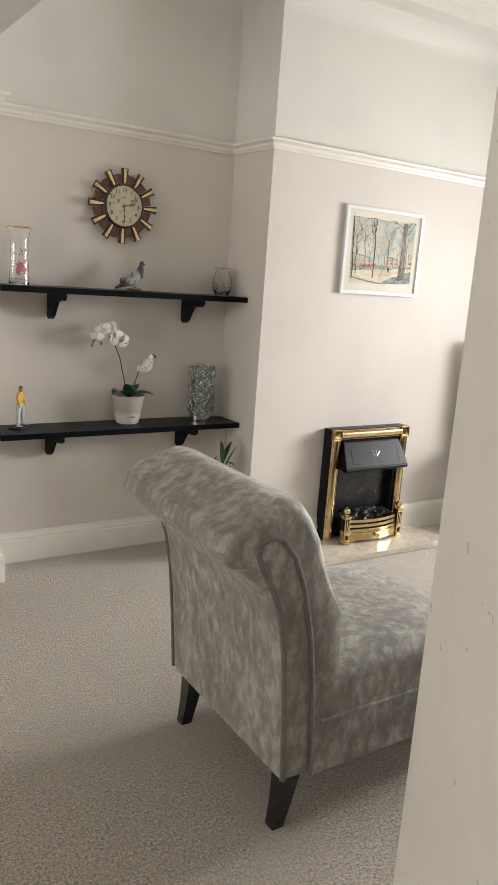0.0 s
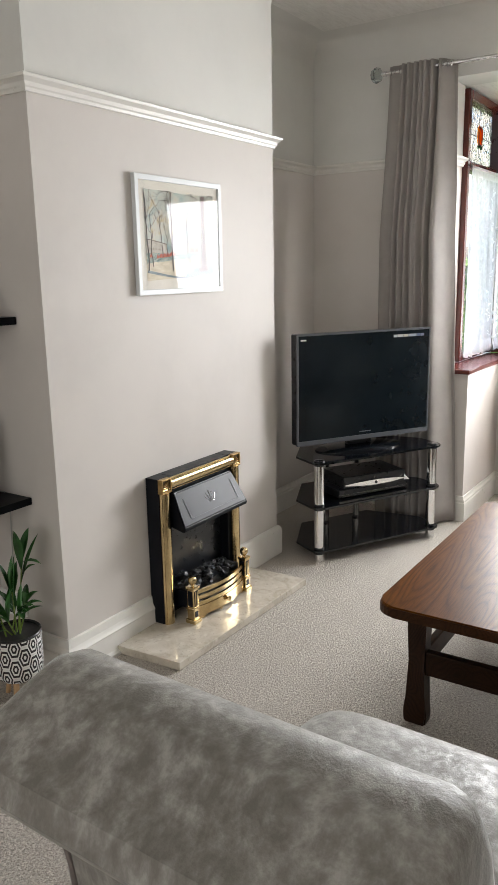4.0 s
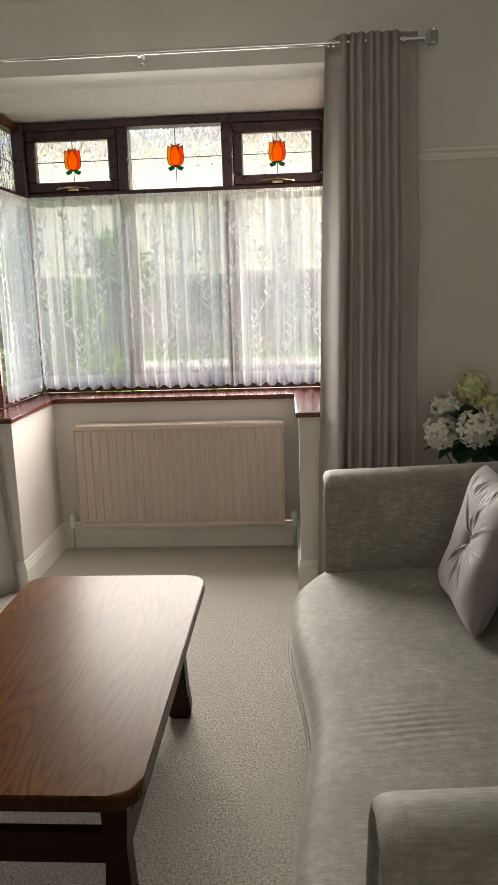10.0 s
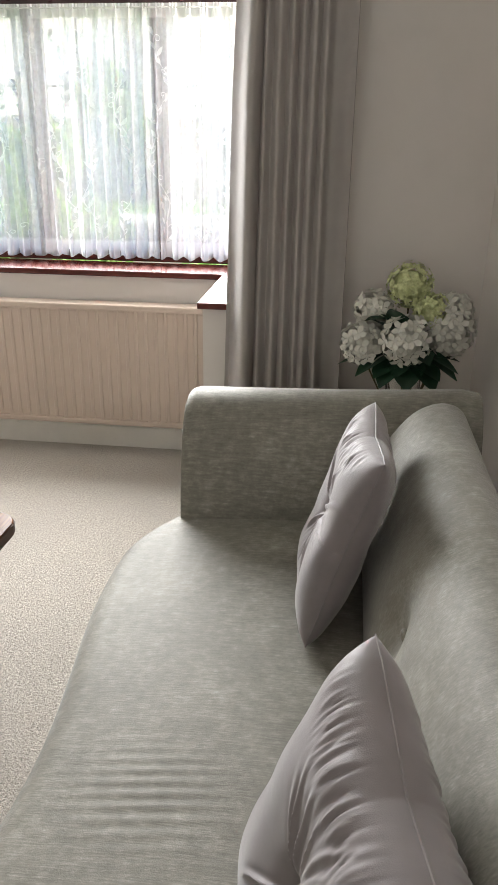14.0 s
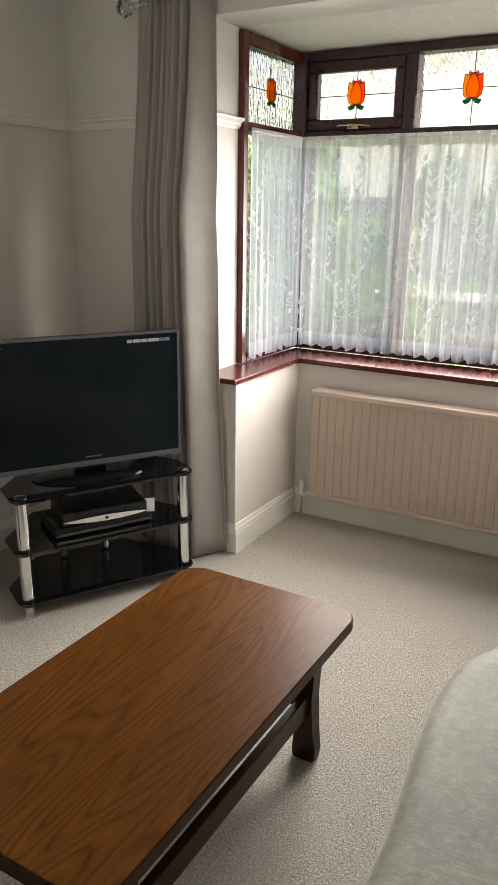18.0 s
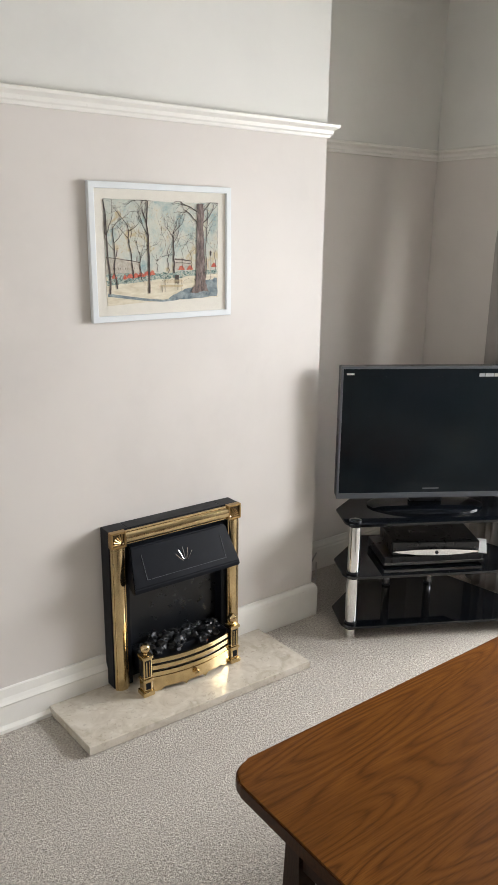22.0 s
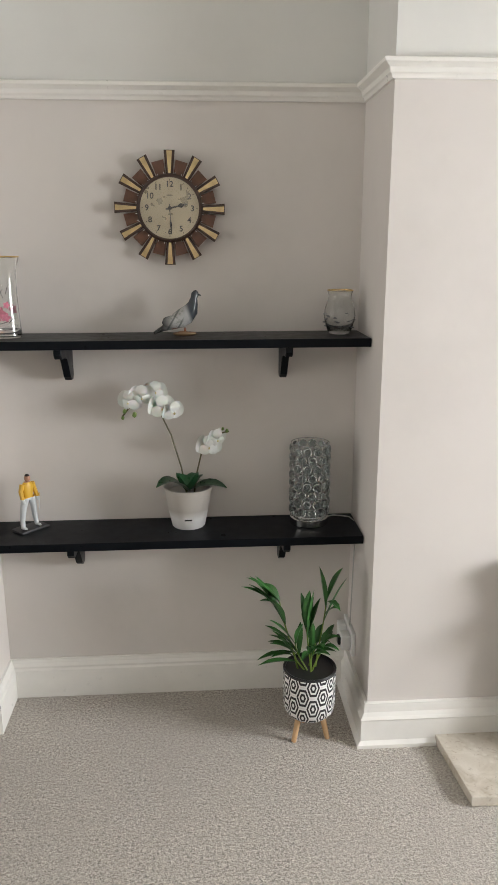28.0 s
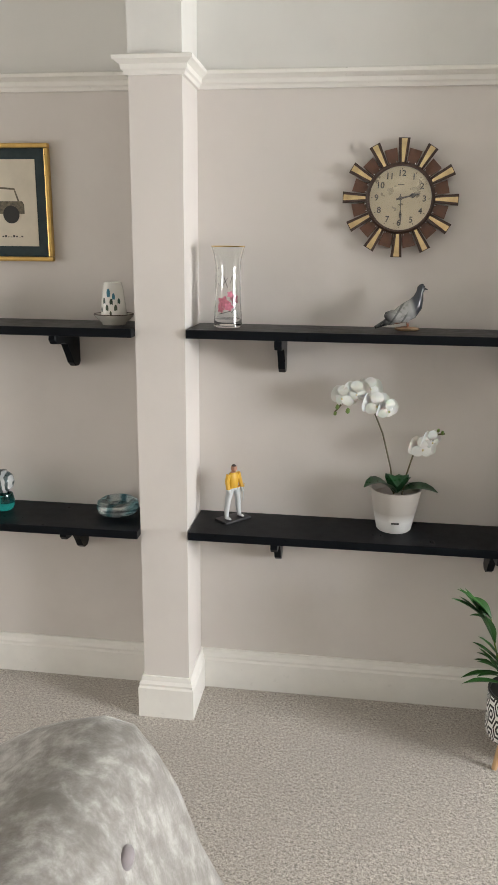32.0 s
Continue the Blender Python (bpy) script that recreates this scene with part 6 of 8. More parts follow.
def limb(x, y, ang, L, w, depth, r):
    """A crooked stroke that forks into finer ones."""
    run = [(x, y)]
    for k in range(4):
        ang += r.uniform(-0.28, 0.28)
        run.append((max(-ax, min(ax, run[-1][0] + L / 4 * math.sin(ang))), min(run[-1][1] + L / 4 * math.cos(ang), ay)))
    LEVEL[0] += 0.0000012
    stroke(bm, run, w, w * 0.5, 0.0121 + LEVEL[0])
    if depth:
        for q in (2, 3, 4):
            if r.random() < 0.85:
                limb(*run[q], ang + r.choice((-1, 1)) * r.uniform(0.35, 0.95), L * r.uniform(0.45, 0.75), max(w * 0.5, 0.0006), depth - 1, r)


for x0, y0, x1, y1, w, sd, forks in ((-0.200, -0.128, -0.214, 0.163, 0.0065, 1, 5), (-0.180, -0.112, -0.186, 0.080, 0.005, 2, 3), (-0.116, -0.078, -0.134, 0.090, 0.0045, 3, 4), (-0.086, -0.084, -0.094, 0.005, 0.004, 4, 3),
                                     (-0.060, -0.130, -0.062, 0.163, 0.0075, 5, 5), (0.038, -0.066, 0.037, 0.060, 0.006, 7, 4), (0.016, -0.064, 0.013, 0.010, 0.003, 8, 3), (-0.025, -0.062, -0.030, -0.005, 0.0022, 9, 3), (0.071, -0.05, 0.070, 0.012, 0.002, 10, 2), (0.106, -0.05, 0.104, 0.010, 0.0024, 11, 2), (0.164, -0.085, 0.172, 0.135, 0.004, 12, 5), (0.205, -0.06, 0.200, 0.03, 0.002, 13, 2)):
    r = random.Random(sd)
    pts = [(x0 + (x1 - x0) * i / 8 + r.uniform(-1, 1) * 0.0032, y0 + (y1 - y0) * i / 8) for i in range(9)]
    stroke(bm, pts, w, w * 0.55, 0.0121 + LEVEL[0])
    for k in range(forks):
        q = r.randint(5, 8)
        limb(*pts[q], r.choice((-1, 1)) * r.uniform(0.35, 1.0), r.uniform(0.045, 0.075), w * 0.42, 2, r)
part("painted_trees", bm, ink_wash, art)
bm = B(); flat(bm, rough_edge([(0.100, -0.132), (0.122, -0.105), (0.127, -0.02), (0.130, 0.08), (0.131, 0.160), (0.157, 0.160), (0.156, 0.06), (0.160, -0.04), (0.164, -0.105), (0.178, -0.134), (0.15, -0.128), (0.125, -0.136)], 0.0022), 0.0126); part("painted_trunk", bm, trunk_wash, art)
bm = B()
for i in range(70):
    y = rnd.uniform(-0.12, 0.15)
    x = rnd.uniform(0.128, 0.157)
    stroke(bm, [(x, y), (x + rnd.uniform(-0.002, 0.002), y + 0.006), (x + rnd.uniform(-0.003, 0.003), y + rnd.uniform(0.010, 0.022))], rnd.uniform(0.001, 0.0032), 0.0006, 0.01265)
for sx in (-1, 1):
    for y, L in ((0.10, 0.07), (0.135, 0.06)):
        limb(0.143 + sx * 0.012, y, sx * 0.9, L, 0.004, 2, random.Random(31 + sx + int(y * 100)))
part("painted_bark", bm, ink_wash, art)
bm = B()
for y, x0, x1 in ((-0.088, 0.0, 0.070), (-0.094, -0.002, 0.072), (-0.106, -0.016, 0.070), (-0.110, -0.018, 0.068)):
    stroke(bm, [(x0, y), ((x0 + x1) / 2, y - 0.001), (x1, y - 0.002)], 0.0026, 0.0026, 0.0124)
part("painted_bench", bm, tan, art)
bm = B()
for x, y0, y1 in ((-0.010, -0.106, -0.128), (0.0, -0.088, -0.124), (0.050, -0.084, -0.122), (0.066, -0.088, -0.126), (0.185, -0.09, -0.008), (0.0, -0.125, -0.126), (0.047, -0.074, -0.098)):
    stroke(bm, [(x, y0), (x + 0.001, (y0 + y1) / 2), (x, y1)], 0.0018, 0.0014, 0.01235)
flat(bm, [(0.1825, -0.010), (0.1875, -0.010), (0.189, 0.002), (0.185, 0.008), (0.181, 0.002)], 0.01235); flat(bm, rough_edge([(0.040, -0.072), (0.055, -0.072), (0.056, -0.100), (0.040, -0.100)], 0.001), 0.0123)
part("painted_details", bm, ink_wash, art)
bm = B(); flat(bm, [(-PW + 0.0195, -PH + 0.0195), (PW - 0.0195, -PH + 0.0195), (PW - 0.0195, PH - 0.0195), (-PW + 0.0195, PH - 0.0195)], 0.0150); pg = part("glazing", bm, M["picture_glass"], pic, "reflective picture glass"); pg.visible_shadow = False

# gold-framed print in the other alcove
pr = thing("framed_print", pose(0.612, NY2 - 0.002, 1.650, 90, 0, 0), "gold-framed print of a vintage car on a dark mount", "framed picture")
QW, QH = 0.231, 0.176
gold = plain("gilt_moulding", (0.62, 0.42, 0.14), 0.32, 0.9, vary=0.15, scale=25)
bm = B()
for lo, hi in (((-QW, -QH, 0), (QW, -QH + 0.014, 0.022)), ((-QW, QH - 0.014, 0), (QW, QH, 0.022)), ((-QW, -QH + 0.014, 0), (-QW + 0.014, QH - 0.014, 0.022)), ((QW - 0.014, -QH + 0.014, 0), (QW, QH - 0.014, 0.022))):
    box(bm, lo, hi, 0.004)
part("frame", bm, gold, pr, "gilt frame")
bm = B(); box(bm, (-QW + 0.014, -QH + 0.014, 0.004), (QW - 0.014, QH - 0.014, 0.009)); part("mount", bm, plain("dark_green_mount", (0.013, 0.028, 0.032), 0.7), pr, "dark green mount")
bm = B(); box(bm, (-QW + 0.048, -QH + 0.046, 0.009), (QW - 0.048, QH - 0.046, 0.0105)); part("print", bm, plain("cream_card", (0.62, 0.56, 0.45), 0.8), pr)
bm = B()
flat(bm, [(-0.15, -0.032), (0.142, -0.032), (0.142, -0.004), (0.136, 0.006), (-0.15, 0.006)], 0.0112)
stroke(bm, [(-0.02, 0.006), (-0.012, 0.038), (0.06, 0.046), (0.112, 0.042), (0.124, 0.006)], 0.006, 0.006, 0.0114)
stroke(bm, [(0.058, 0.006), (0.056, 0.044)], 0.005, 0.005, 0.0114)
part("printed_car", bm, plain("sepia_print", (0.13, 0.11, 0.075), 0.7, vary=0.5, scale=90), pr)
for cx in (0.098, -0.09):
    bm = B(); flat(bm, [(cx + 0.027 * math.cos(a * 0.2618), -0.034 + 0.027 * math.sin(a * 0.2618)) for a in range(24)], 0.0118)
    part("printed_wheel", bm, ink, pr)
bm = B()
for x, w in ((0.098, 0.07), (0.03, 0.02)):
    k = x - w / 2
    while k < x + w / 2:
        box(bm, (k, -0.103, 0.0106), (k + 0.006, -0.099 + 0.003 * math.sin(k * 900), 0.0110))
        k += 0.009
part("caption", bm, ink, pr)


# ---------------------------------------------------------------- chandelier
CHX, CHY = 3.08, 2.015
ch = thing("chandelier", pose(CHX, CHY, 2.125) @ Matrix.Scale(1.05, 4) @ pose(0, 0, -2.035), "brass three-arm ceiling light with frosted glass shades", "ceiling light")
pale_brass = plain("pale_brass", (0.60, 0.52, 0.36), 0.34, 1.0, vary=0.1)
bm = B(); lathe(bm, [(0.055, 2.5825), (0.055, 2.574), (0.035, 2.557), (0.012, 2.547), (0.008, 2.537)], seg=24); part("ceiling_rose", bm, pale_brass, ch, smooth=True)
for i in range(12):
    z = 2.529 - i * 0.029
    bm = B()
    pts = [(0.009 * math.cos(a) * (1 if i % 2 else 0), 0.009 * math.cos(a) * (0 if i % 2 else 1), z + 0.019 * math.sin(a)) for a in (j * 0.6283 for j in range(11))]
    tube(bm, pts, 0.0028, 6, False); part("chain_link", bm, pale_brass, ch, smooth=True)
bm = B(); lathe(bm, [(0.004, 2.205), (0.008, 2.19), (0.010, 2.155), (0.006, 2.147), (0.030, 2.14), (0.032, 2.133), (0.010, 2.125), (0.010, 2.118), (0.026, 2.107), (0.030, 2.095), (0.026, 2.081), (0.010, 2.073), (0.008, 2.065), (0.012, 2.057), (0.006, 2.045), (0.001, 2.035)], seg=24); part("stem", bm, pale_brass, ch, "turned brass stem", smooth=True)
frost = Nodes("frosted_etched_glass")
frost.base((0.82, 0.82, 0.78), 0.35, 0.0, Transmission_Weight=0.75, IOR=1.2)
frost.bump(frost.noise(frost.coord(), 60, 3), 0.3, 0.003)
for ang in (258, 158, 52):
    mm = pose(0, 0, 0, 0, 0, ang)
    a1 = part("arm", B(), pale_brass, ch, m=mm)
    bm = B(); tube(bm, bez((0.022, 0, 2.095), (0.07, 0, 2.11), (0.055, 0, 2.01), (0.09, 0, 2.007), 10) + bez((0.09, 0, 2.007), (0.125, 0, 2.005), (0.13, 0, 2.035), (0.13, 0, 2.09), 10)[1:], 0.0042, 8)
    bm.to_mesh(a1.data); bm.free()
    bm = B(); lathe(bm, [(0.006, 2.085), (0.018, 2.088), (0.024, 2.095), (0.023, 2.101), (0.020, 2.103)], (0.13, 0, 0), 20); part("cup", bm, pale_brass, a1, smooth=True)
    bm = B(); lathe(bm, [(0.018, 2.101), (0.040, 2.113), (0.056, 2.135), (0.060, 2.165), (0.055, 2.195), (0.050, 2.213), (0.056, 2.225), (0.053, 2.225), (0.047, 2.213), (0.052, 2.195), (0.057, 2.165), (0.053, 2.135), (0.038, 2.116), (0.016, 2.104)], (0.13, 0, 0), 28); part("shade", bm, frost.mat, a1, "frosted etched glass shade", smooth=True)
    bm = B(); lathe(bm, [(0.012, 2.103), (0.012, 2.135), (0.022, 2.16), (0.022, 2.175), (0.010, 2.193), (0.001, 2.195)], (0.13, 0, 0), 14); part("bulb", bm, M["white_plastic"], a1, smooth=True)


# ---------------------------------------------------------------- ornaments on the shelves
clear = glass_mat("clear_glassware", (0.97, 0.98, 0.97), 0.0, 1.45)
rim_gold = plain("gilt_rim", (0.7, 0.5, 0.18), 0.25, 1.0)
pink = plain("pink_enamel", (0.60, 0.20, 0.27), 0.4, vary=0.35, scale=160)
twig = plain("dark_enamel_line", (0.03, 0.025, 0.025), 0.4)

vase = thing("glass_vase", pose(1.415, 3.60, UP), "tall clear glass vase with pink blossom and gilt rim", "vase")


def vr(z):
    return 0.0435 - 0.006 * math.sin(min(z, 0.15) / 0.15 * 1.57) + 0.0125 * max(0, (z - 0.17) / 0.065) ** 2


bm = B()
zs = [0.0, 0.004] + [0.012 * k for k in range(1, 20)] + [0.235]
outer = [(vr(z) - (0.004 if z == 0 else 0), z) for z in zs]
inner = [(vr(z) - 0.0025, z) for z in zs[::-1] if z >= 0.02]
lathe(bm, [(0.001, 0.0)] + outer + inner + [(0.001, 0.02)], seg=36); part("body", bm, clear, vase, smooth=True)
bm = B()
R1 = vr(0.235)
loft(bm, [ring(Vector((math.cos(a) * (R1 - 0.001), math.sin(a) * (R1 - 0.001), 0.2355)), Vector((math.cos(a), math.sin(a), 0)), Vector((0, 0, 1)), 0.0018, 5) for a in (j * 6.2832 / 36 for j in range(37))], False); part("gilt_rim", bm, rim_gold, vase, "gilt rim", smooth=True)
bm = B()
rnd = random.Random(4)
for a, z, r in ((-1.75, 0.075, 0.016), (-1.35, 0.062, 0.012), (-1.95, 0.055, 0.010), (-1.25, 0.098, 0.009), (1.2, 0.08, 0.014)):
    q = vr(z) + 0.001
    u, v = Vector((-math.sin(a), math.cos(a), 0)), Vector((0, 0, 1))
    c = Vector((math.cos(a) * q, math.sin(a) * q, z))
    pts = [c + u * (r * (1 + 0.25 * math.cos(5 * t)) * math.cos(t)) + v * (r * (1 + 0.25 * math.cos(5 * t)) * math.sin(t)) for t in (k * 0.2618 for k in range(24))]
    bm.faces.new([bm.verts.new(p) for p in pts])
part("blossom", bm, pink, vase, "pink painted blossom")
bm = B()
for a0, z0, a1, z1 in ((-2.1, 0.04, -1.2, 0.05), (-1.9, 0.12, -1.45, 0.145), (-1.45, 0.118, -1.75, 0.15), (-1.25, 0.13, -1.1, 0.15), (-2.3, 0.13, -2.1, 0.122), (-2.3, 0.15, -2.15, 0.15), (-2.3, 0.17, -2.2, 0.175), (-1.2, 0.045, -0.8, 0.06)):
    pts = [(math.cos(a0 + (a1 - a0) * k / 6) * (vr(z0 + (z1 - z0) * k / 6) + 0.001), math.sin(a0 + (a1 - a0) * k / 6) * (vr(z0 + (z1 - z0) * k / 6) + 0.001), z0 + (z1 - z0) * k / 6) for k in range(7)]
    tube(bm, pts, 0.0009, 4)
part("twigs", bm, twig, vase)

# pigeon: one plain figurine with its base
pg_m = Nodes("glazed_pigeon")
zc = pg_m.add("ShaderNodeSeparateXYZ")
pg_m.link(pg_m.coord(), zc.inputs[0])
shoulder = pg_m.math("ADD", zc.outputs[0], pg_m.math("MULTIPLY", zc.outputs[2], 0.35))
neck = pg_m.ramp(shoulder, [(0.040, (0.34, 0.345, 0.335)), (0.052, (0.040, 0.046, 0.056))])
tail = pg_m.ramp(pg_m.math("ADD", zc.outputs[0], 0.1), [(0.040, (0.018, 0.018, 0.021)), (0.058, (0.20, 0.20, 0.195)), (0.075, (0.36, 0.36, 0.345))])
bars = pg_m.math("FRACT", pg_m.math("MULTIPLY", pg_m.math("SUBTRACT", zc.outputs[0], pg_m.math("MULTIPLY", zc.outputs[2], 0.6)), 34.0))
wing = pg_m.mix(pg_m.math("MULTIPLY", pg_m.ramp(bars, [(0.16, (1, 1, 1)), (0.24, (0, 0, 0))]), 0.7), tail, (0.06, 0.062, 0.064))
wing = pg_m.mix(pg_m.ramp(pg_m.noise(pg_m.coord(), 90, 2), [(0.5, (0, 0, 0)), (0.66, (0.5, 0.5, 0.5))]), wing, (0.12, 0.13, 0.12))
plumage = pg_m.mix(pg_m.ramp(zc.outputs[0], [(-0.006, (0, 0, 0)), (0.008, (1, 1, 1))]), wing, neck)
foot = pg_m.math("MULTIPLY", pg_m.ramp(zc.outputs[2], [(0.022, (1, 1, 1)), (0.026, (0, 0, 0))]), pg_m.ramp(pg_m.math("ADD", zc.outputs[0], 0.1), [(0.068, (0, 0, 0)), (0.072, (1, 1, 1))]))
pg_m.base(pg_m.mix(foot, plumage, pg_m.ramp(zc.outputs[2], [(0.011, (0.36, 0.24, 0.14)), (0.014, (0.34, 0.13, 0.07))])), 0.1)
bm = B()
path = [((-0.086, 0.008), 0.004, 0.011), ((-0.058, 0.022), 0.009, 0.017), ((-0.032, 0.035), 0.018, 0.024), ((-0.010, 0.047), 0.026, 0.029), ((0.012, 0.060), 0.028, 0.028), ((0.028, 0.078), 0.023, 0.023), ((0.035, 0.097), 0.015, 0.016), ((0.038, 0.113), 0.0105, 0.0115), ((0.041, 0.124), 0.0115, 0.0115), ((0.044, 0.132), 0.008, 0.008), ((0.045, 0.136), 0.002, 0.002)]
rings = []
for i, ((x, z), rz, ry) in enumerate(path):
    (xa, za), (xb, zb) = path[max(i - 1, 0)][0], path[min(i + 1, len(path) - 1)][0]
    d = Vector((xb - xa, 0, zb - za)).normalized()
    rings.append(ring(Vector((x, 0, z)), Vector((0, 1, 0)), Vector((-d.z, 0, d.x)), ry, 16, rz))
loft(bm, rings)
rod(bm, (0.048, 0, 0.124), (0.060, 0, 0.120), 0.004, 0.001, 8)
for s in (-1, 1):
    lump(bm, (-0.022, s * 0.019, 0.042), (0.040, 0.011, 0.019), 3, 2, 0.05)
    rod(bm, (0.006, s * 0.009, 0.04), (0.010, s * 0.010, 0.008), 0.003, seg=6)
lump(bm, (0.008, 0, 0.006), (0.036, 0.022, 0.007), 2, 3, 0.2)
tagged(part("pigeon_figurine", bm, pg_m.mat, smooth=True, m=pose(1.94, 3.60, UP)), "glazed grey porcelain pigeon on a tan base", "figurine")

# small bubble vase
bowl = thing("bubble_vase", pose(2.428, 3.615, UP) @ Matrix.Scale(0.86, 4), "round clear glass bowl vase with gilt rim", "vase")
prof = [(0.001, 0.0), (0.036, 0.0), (0.041, 0.006), (0.050, 0.030), (0.057, 0.062), (0.0545, 0.090), (0.046, 0.115), (0.041, 0.130), (0.0425, 0.142), (0.047, 0.153), (0.0445, 0.153), (0.040, 0.142), (0.0385, 0.130), (0.0435, 0.115), (0.052, 0.090), (0.0545, 0.062), (0.047, 0.032), (0.034, 0.014), (0.001, 0.012)]
bm = B(); lathe(bm, prof, seg=32); part("body", bm, clear, bowl, smooth=True)
bm = B(); loft(bm, [ring(Vector((math.cos(a) * 0.046, math.sin(a) * 0.046, 0.154)), Vector((math.cos(a), math.sin(a), 0)), Vector((0, 0, 1)), 0.0018, 5) for a in (j * 6.2832 / 30 for j in range(31))], False); part("gilt_rim", bm, rim_gold, bowl, smooth=True)
bm = B()
rnd = random.Random(9)
for i in range(16):
    a, z = rnd.uniform(0, 6.28), rnd.uniform(0.02, 0.075)
    q = 0.046 + 0.008 * math.sin(z * 30)
    lump(bm, (math.cos(a) * q, math.sin(a) * q, z), (0.008, 0.008, 0.003), i, 1, 0.4)
part("grey_leaves", bm, plain("grey_enamel", (0.13, 0.13, 0.14), 0.4), bowl, "grey painted leaves")

# action figure: one plain mesh, coloured by its height
fig_m = Nodes("painted_figure")
sz = fig_m.add("ShaderNodeSeparateXYZ")
fig_m.link(fig_m.coord(), sz.inputs[0])
fig_m.base(fig_m.ramp(fig_m.math("MULTIPLY", sz.outputs[2], 5.0), [(0.0, (0.02, 0.02, 0.022)), (0.045, (0.52, 0.54, 0.54)), (0.46, (0.60, 0.62, 0.62)), (0.47, (0.62, 0.36, 0.03)), (0.68, (0.66, 0.40, 0.03)), (0.69, (0.42, 0.22, 0.14)), (0.775, (0.40, 0.21, 0.13)), (0.78, (0.025, 0.015, 0.012))]), 0.45)
fig_m.t.nodes["Color Ramp"].color_ramp.interpolation = "CONSTANT"
bm = B()
box(bm, (-0.045, -0.026, 0.0), (0.045, 0.026, 0.006), 0.001)
for s, fx in ((-1, -0.026), (1, 0.020)):
    tube(bm, [(fx, -0.004, 0.008), (fx * 0.9, 0, 0.03), (s * 0.010 + fx * 0.3, 0, 0.065), (s * 0.009, 0, 0.095)], [0.006, 0.007, 0.009, 0.011], 10)
    lump(bm, (fx, -0.010, 0.010), (0.007, 0.014, 0.005), 1, 1, 0)
    tube(bm, [(s * 0.016, 0, 0.134), (s * 0.022, 0.0, 0.115), (s * 0.024, -0.008, 0.095), (s * 0.023, -0.014, 0.082)], [0.0075, 0.0065, 0.006, 0.004], 8)
loft(bm, [ring(Vector((0, 0, z)), Vector((1, 0, 0)), Vector((0, 1, 0)), a, 14, b) for z, a, b in ((0.088, 0.014, 0.010), (0.097, 0.0145, 0.010), (0.115, 0.016, 0.0105), (0.130, 0.0185, 0.010), (0.137, 0.012, 0.008), (0.140, 0.006, 0.006))])
lump(bm, (0.001, -0.001, 0.150), (0.0085, 0.0095, 0.012), 1, 2, 0.0)
rod(bm, (0.026, -0.016, 0.105), (0.022, -0.016, 0.055), 0.0012, seg=6)
ob = part("toy_figure", bm, fig_m.mat, smooth=True, m=pose(1.43, 3.625, LO, 0, 0, 48) @ Matrix.Scale(1.16, 4))
tagged(ob, "small painted toy figure in a yellow jacket on a stand", "toy figure")

# orchid
orch = thing("potted_orchid", pose(1.946, 3.625, LO), "white orchid with two stems in a two-tone pot", "potted plant")
pot_m = Nodes("two_tone_glaze")
pz = pot_m.add("ShaderNodeSeparateXYZ"); pot_m.link(pot_m.coord(), pz.inputs[0])
pot_m.base(pot_m.ramp(pot_m.math("MULTIPLY", pz.outputs[2], 8.0), [(0.30, (0.76, 0.755, 0.73)), (0.52, (0.43, 0.40, 0.36))]), 0.45)
bm = B(); lathe(bm, [(0.001, 0.0), (0.050, 0.0), (0.054, 0.004), (0.068, 0.07), (0.078, 0.128), (0.080, 0.136), (0.075, 0.137), (0.070, 0.115), (0.001, 0.112)], seg=36); part("pot", bm, pot_m.mat, orch, "two-tone grey and white glazed pot", smooth=True)
bm = B(); box(bm, (-0.012, -0.0645, 0.036), (0.012, -0.058, 0.040)); part("pot_mark", bm, ink, orch)
leaf_m = plain("dark_glossy_leaf", (0.016, 0.062, 0.022), 0.3, vary=0.3, scale=30)
stem_m = plain("brown_green_stem", (0.09, 0.075, 0.03), 0.5)
white_petal = Nodes("white_silk_petal")
white_petal.base((0.78, 0.78, 0.74), 0.6, 0.0, Subsurface_Weight=0.15)


def blade(bm, pts, widths, fold=0.25, up=Vector((0, 0, 1))):
    """A folded leaf along a run of points."""
    pts = [Vector(p) for p in pts]
    rows = []
    for i, p in enumerate(pts):
        d = (pts[min(i + 1, len(pts) - 1)] - pts[max(i - 1, 0)]).normalized()
        sd = d.cross(up)
        if sd.length < 1e-3:
            sd = Vector((1, 0, 0))
        sd.normalize()
        nn = sd.cross(d).normalized()
        w = widths[i]
        rows.append([bm.verts.new(p + sd * (w * s) + nn * (abs(s) * w * fold)) for s in (-1, -0.5, 0, 0.5, 1)])
    for a, b in zip(rows, rows[1:]):
        for k in range(4):
            bm.faces.new((a[k], a[k + 1], b[k + 1], b[k]))


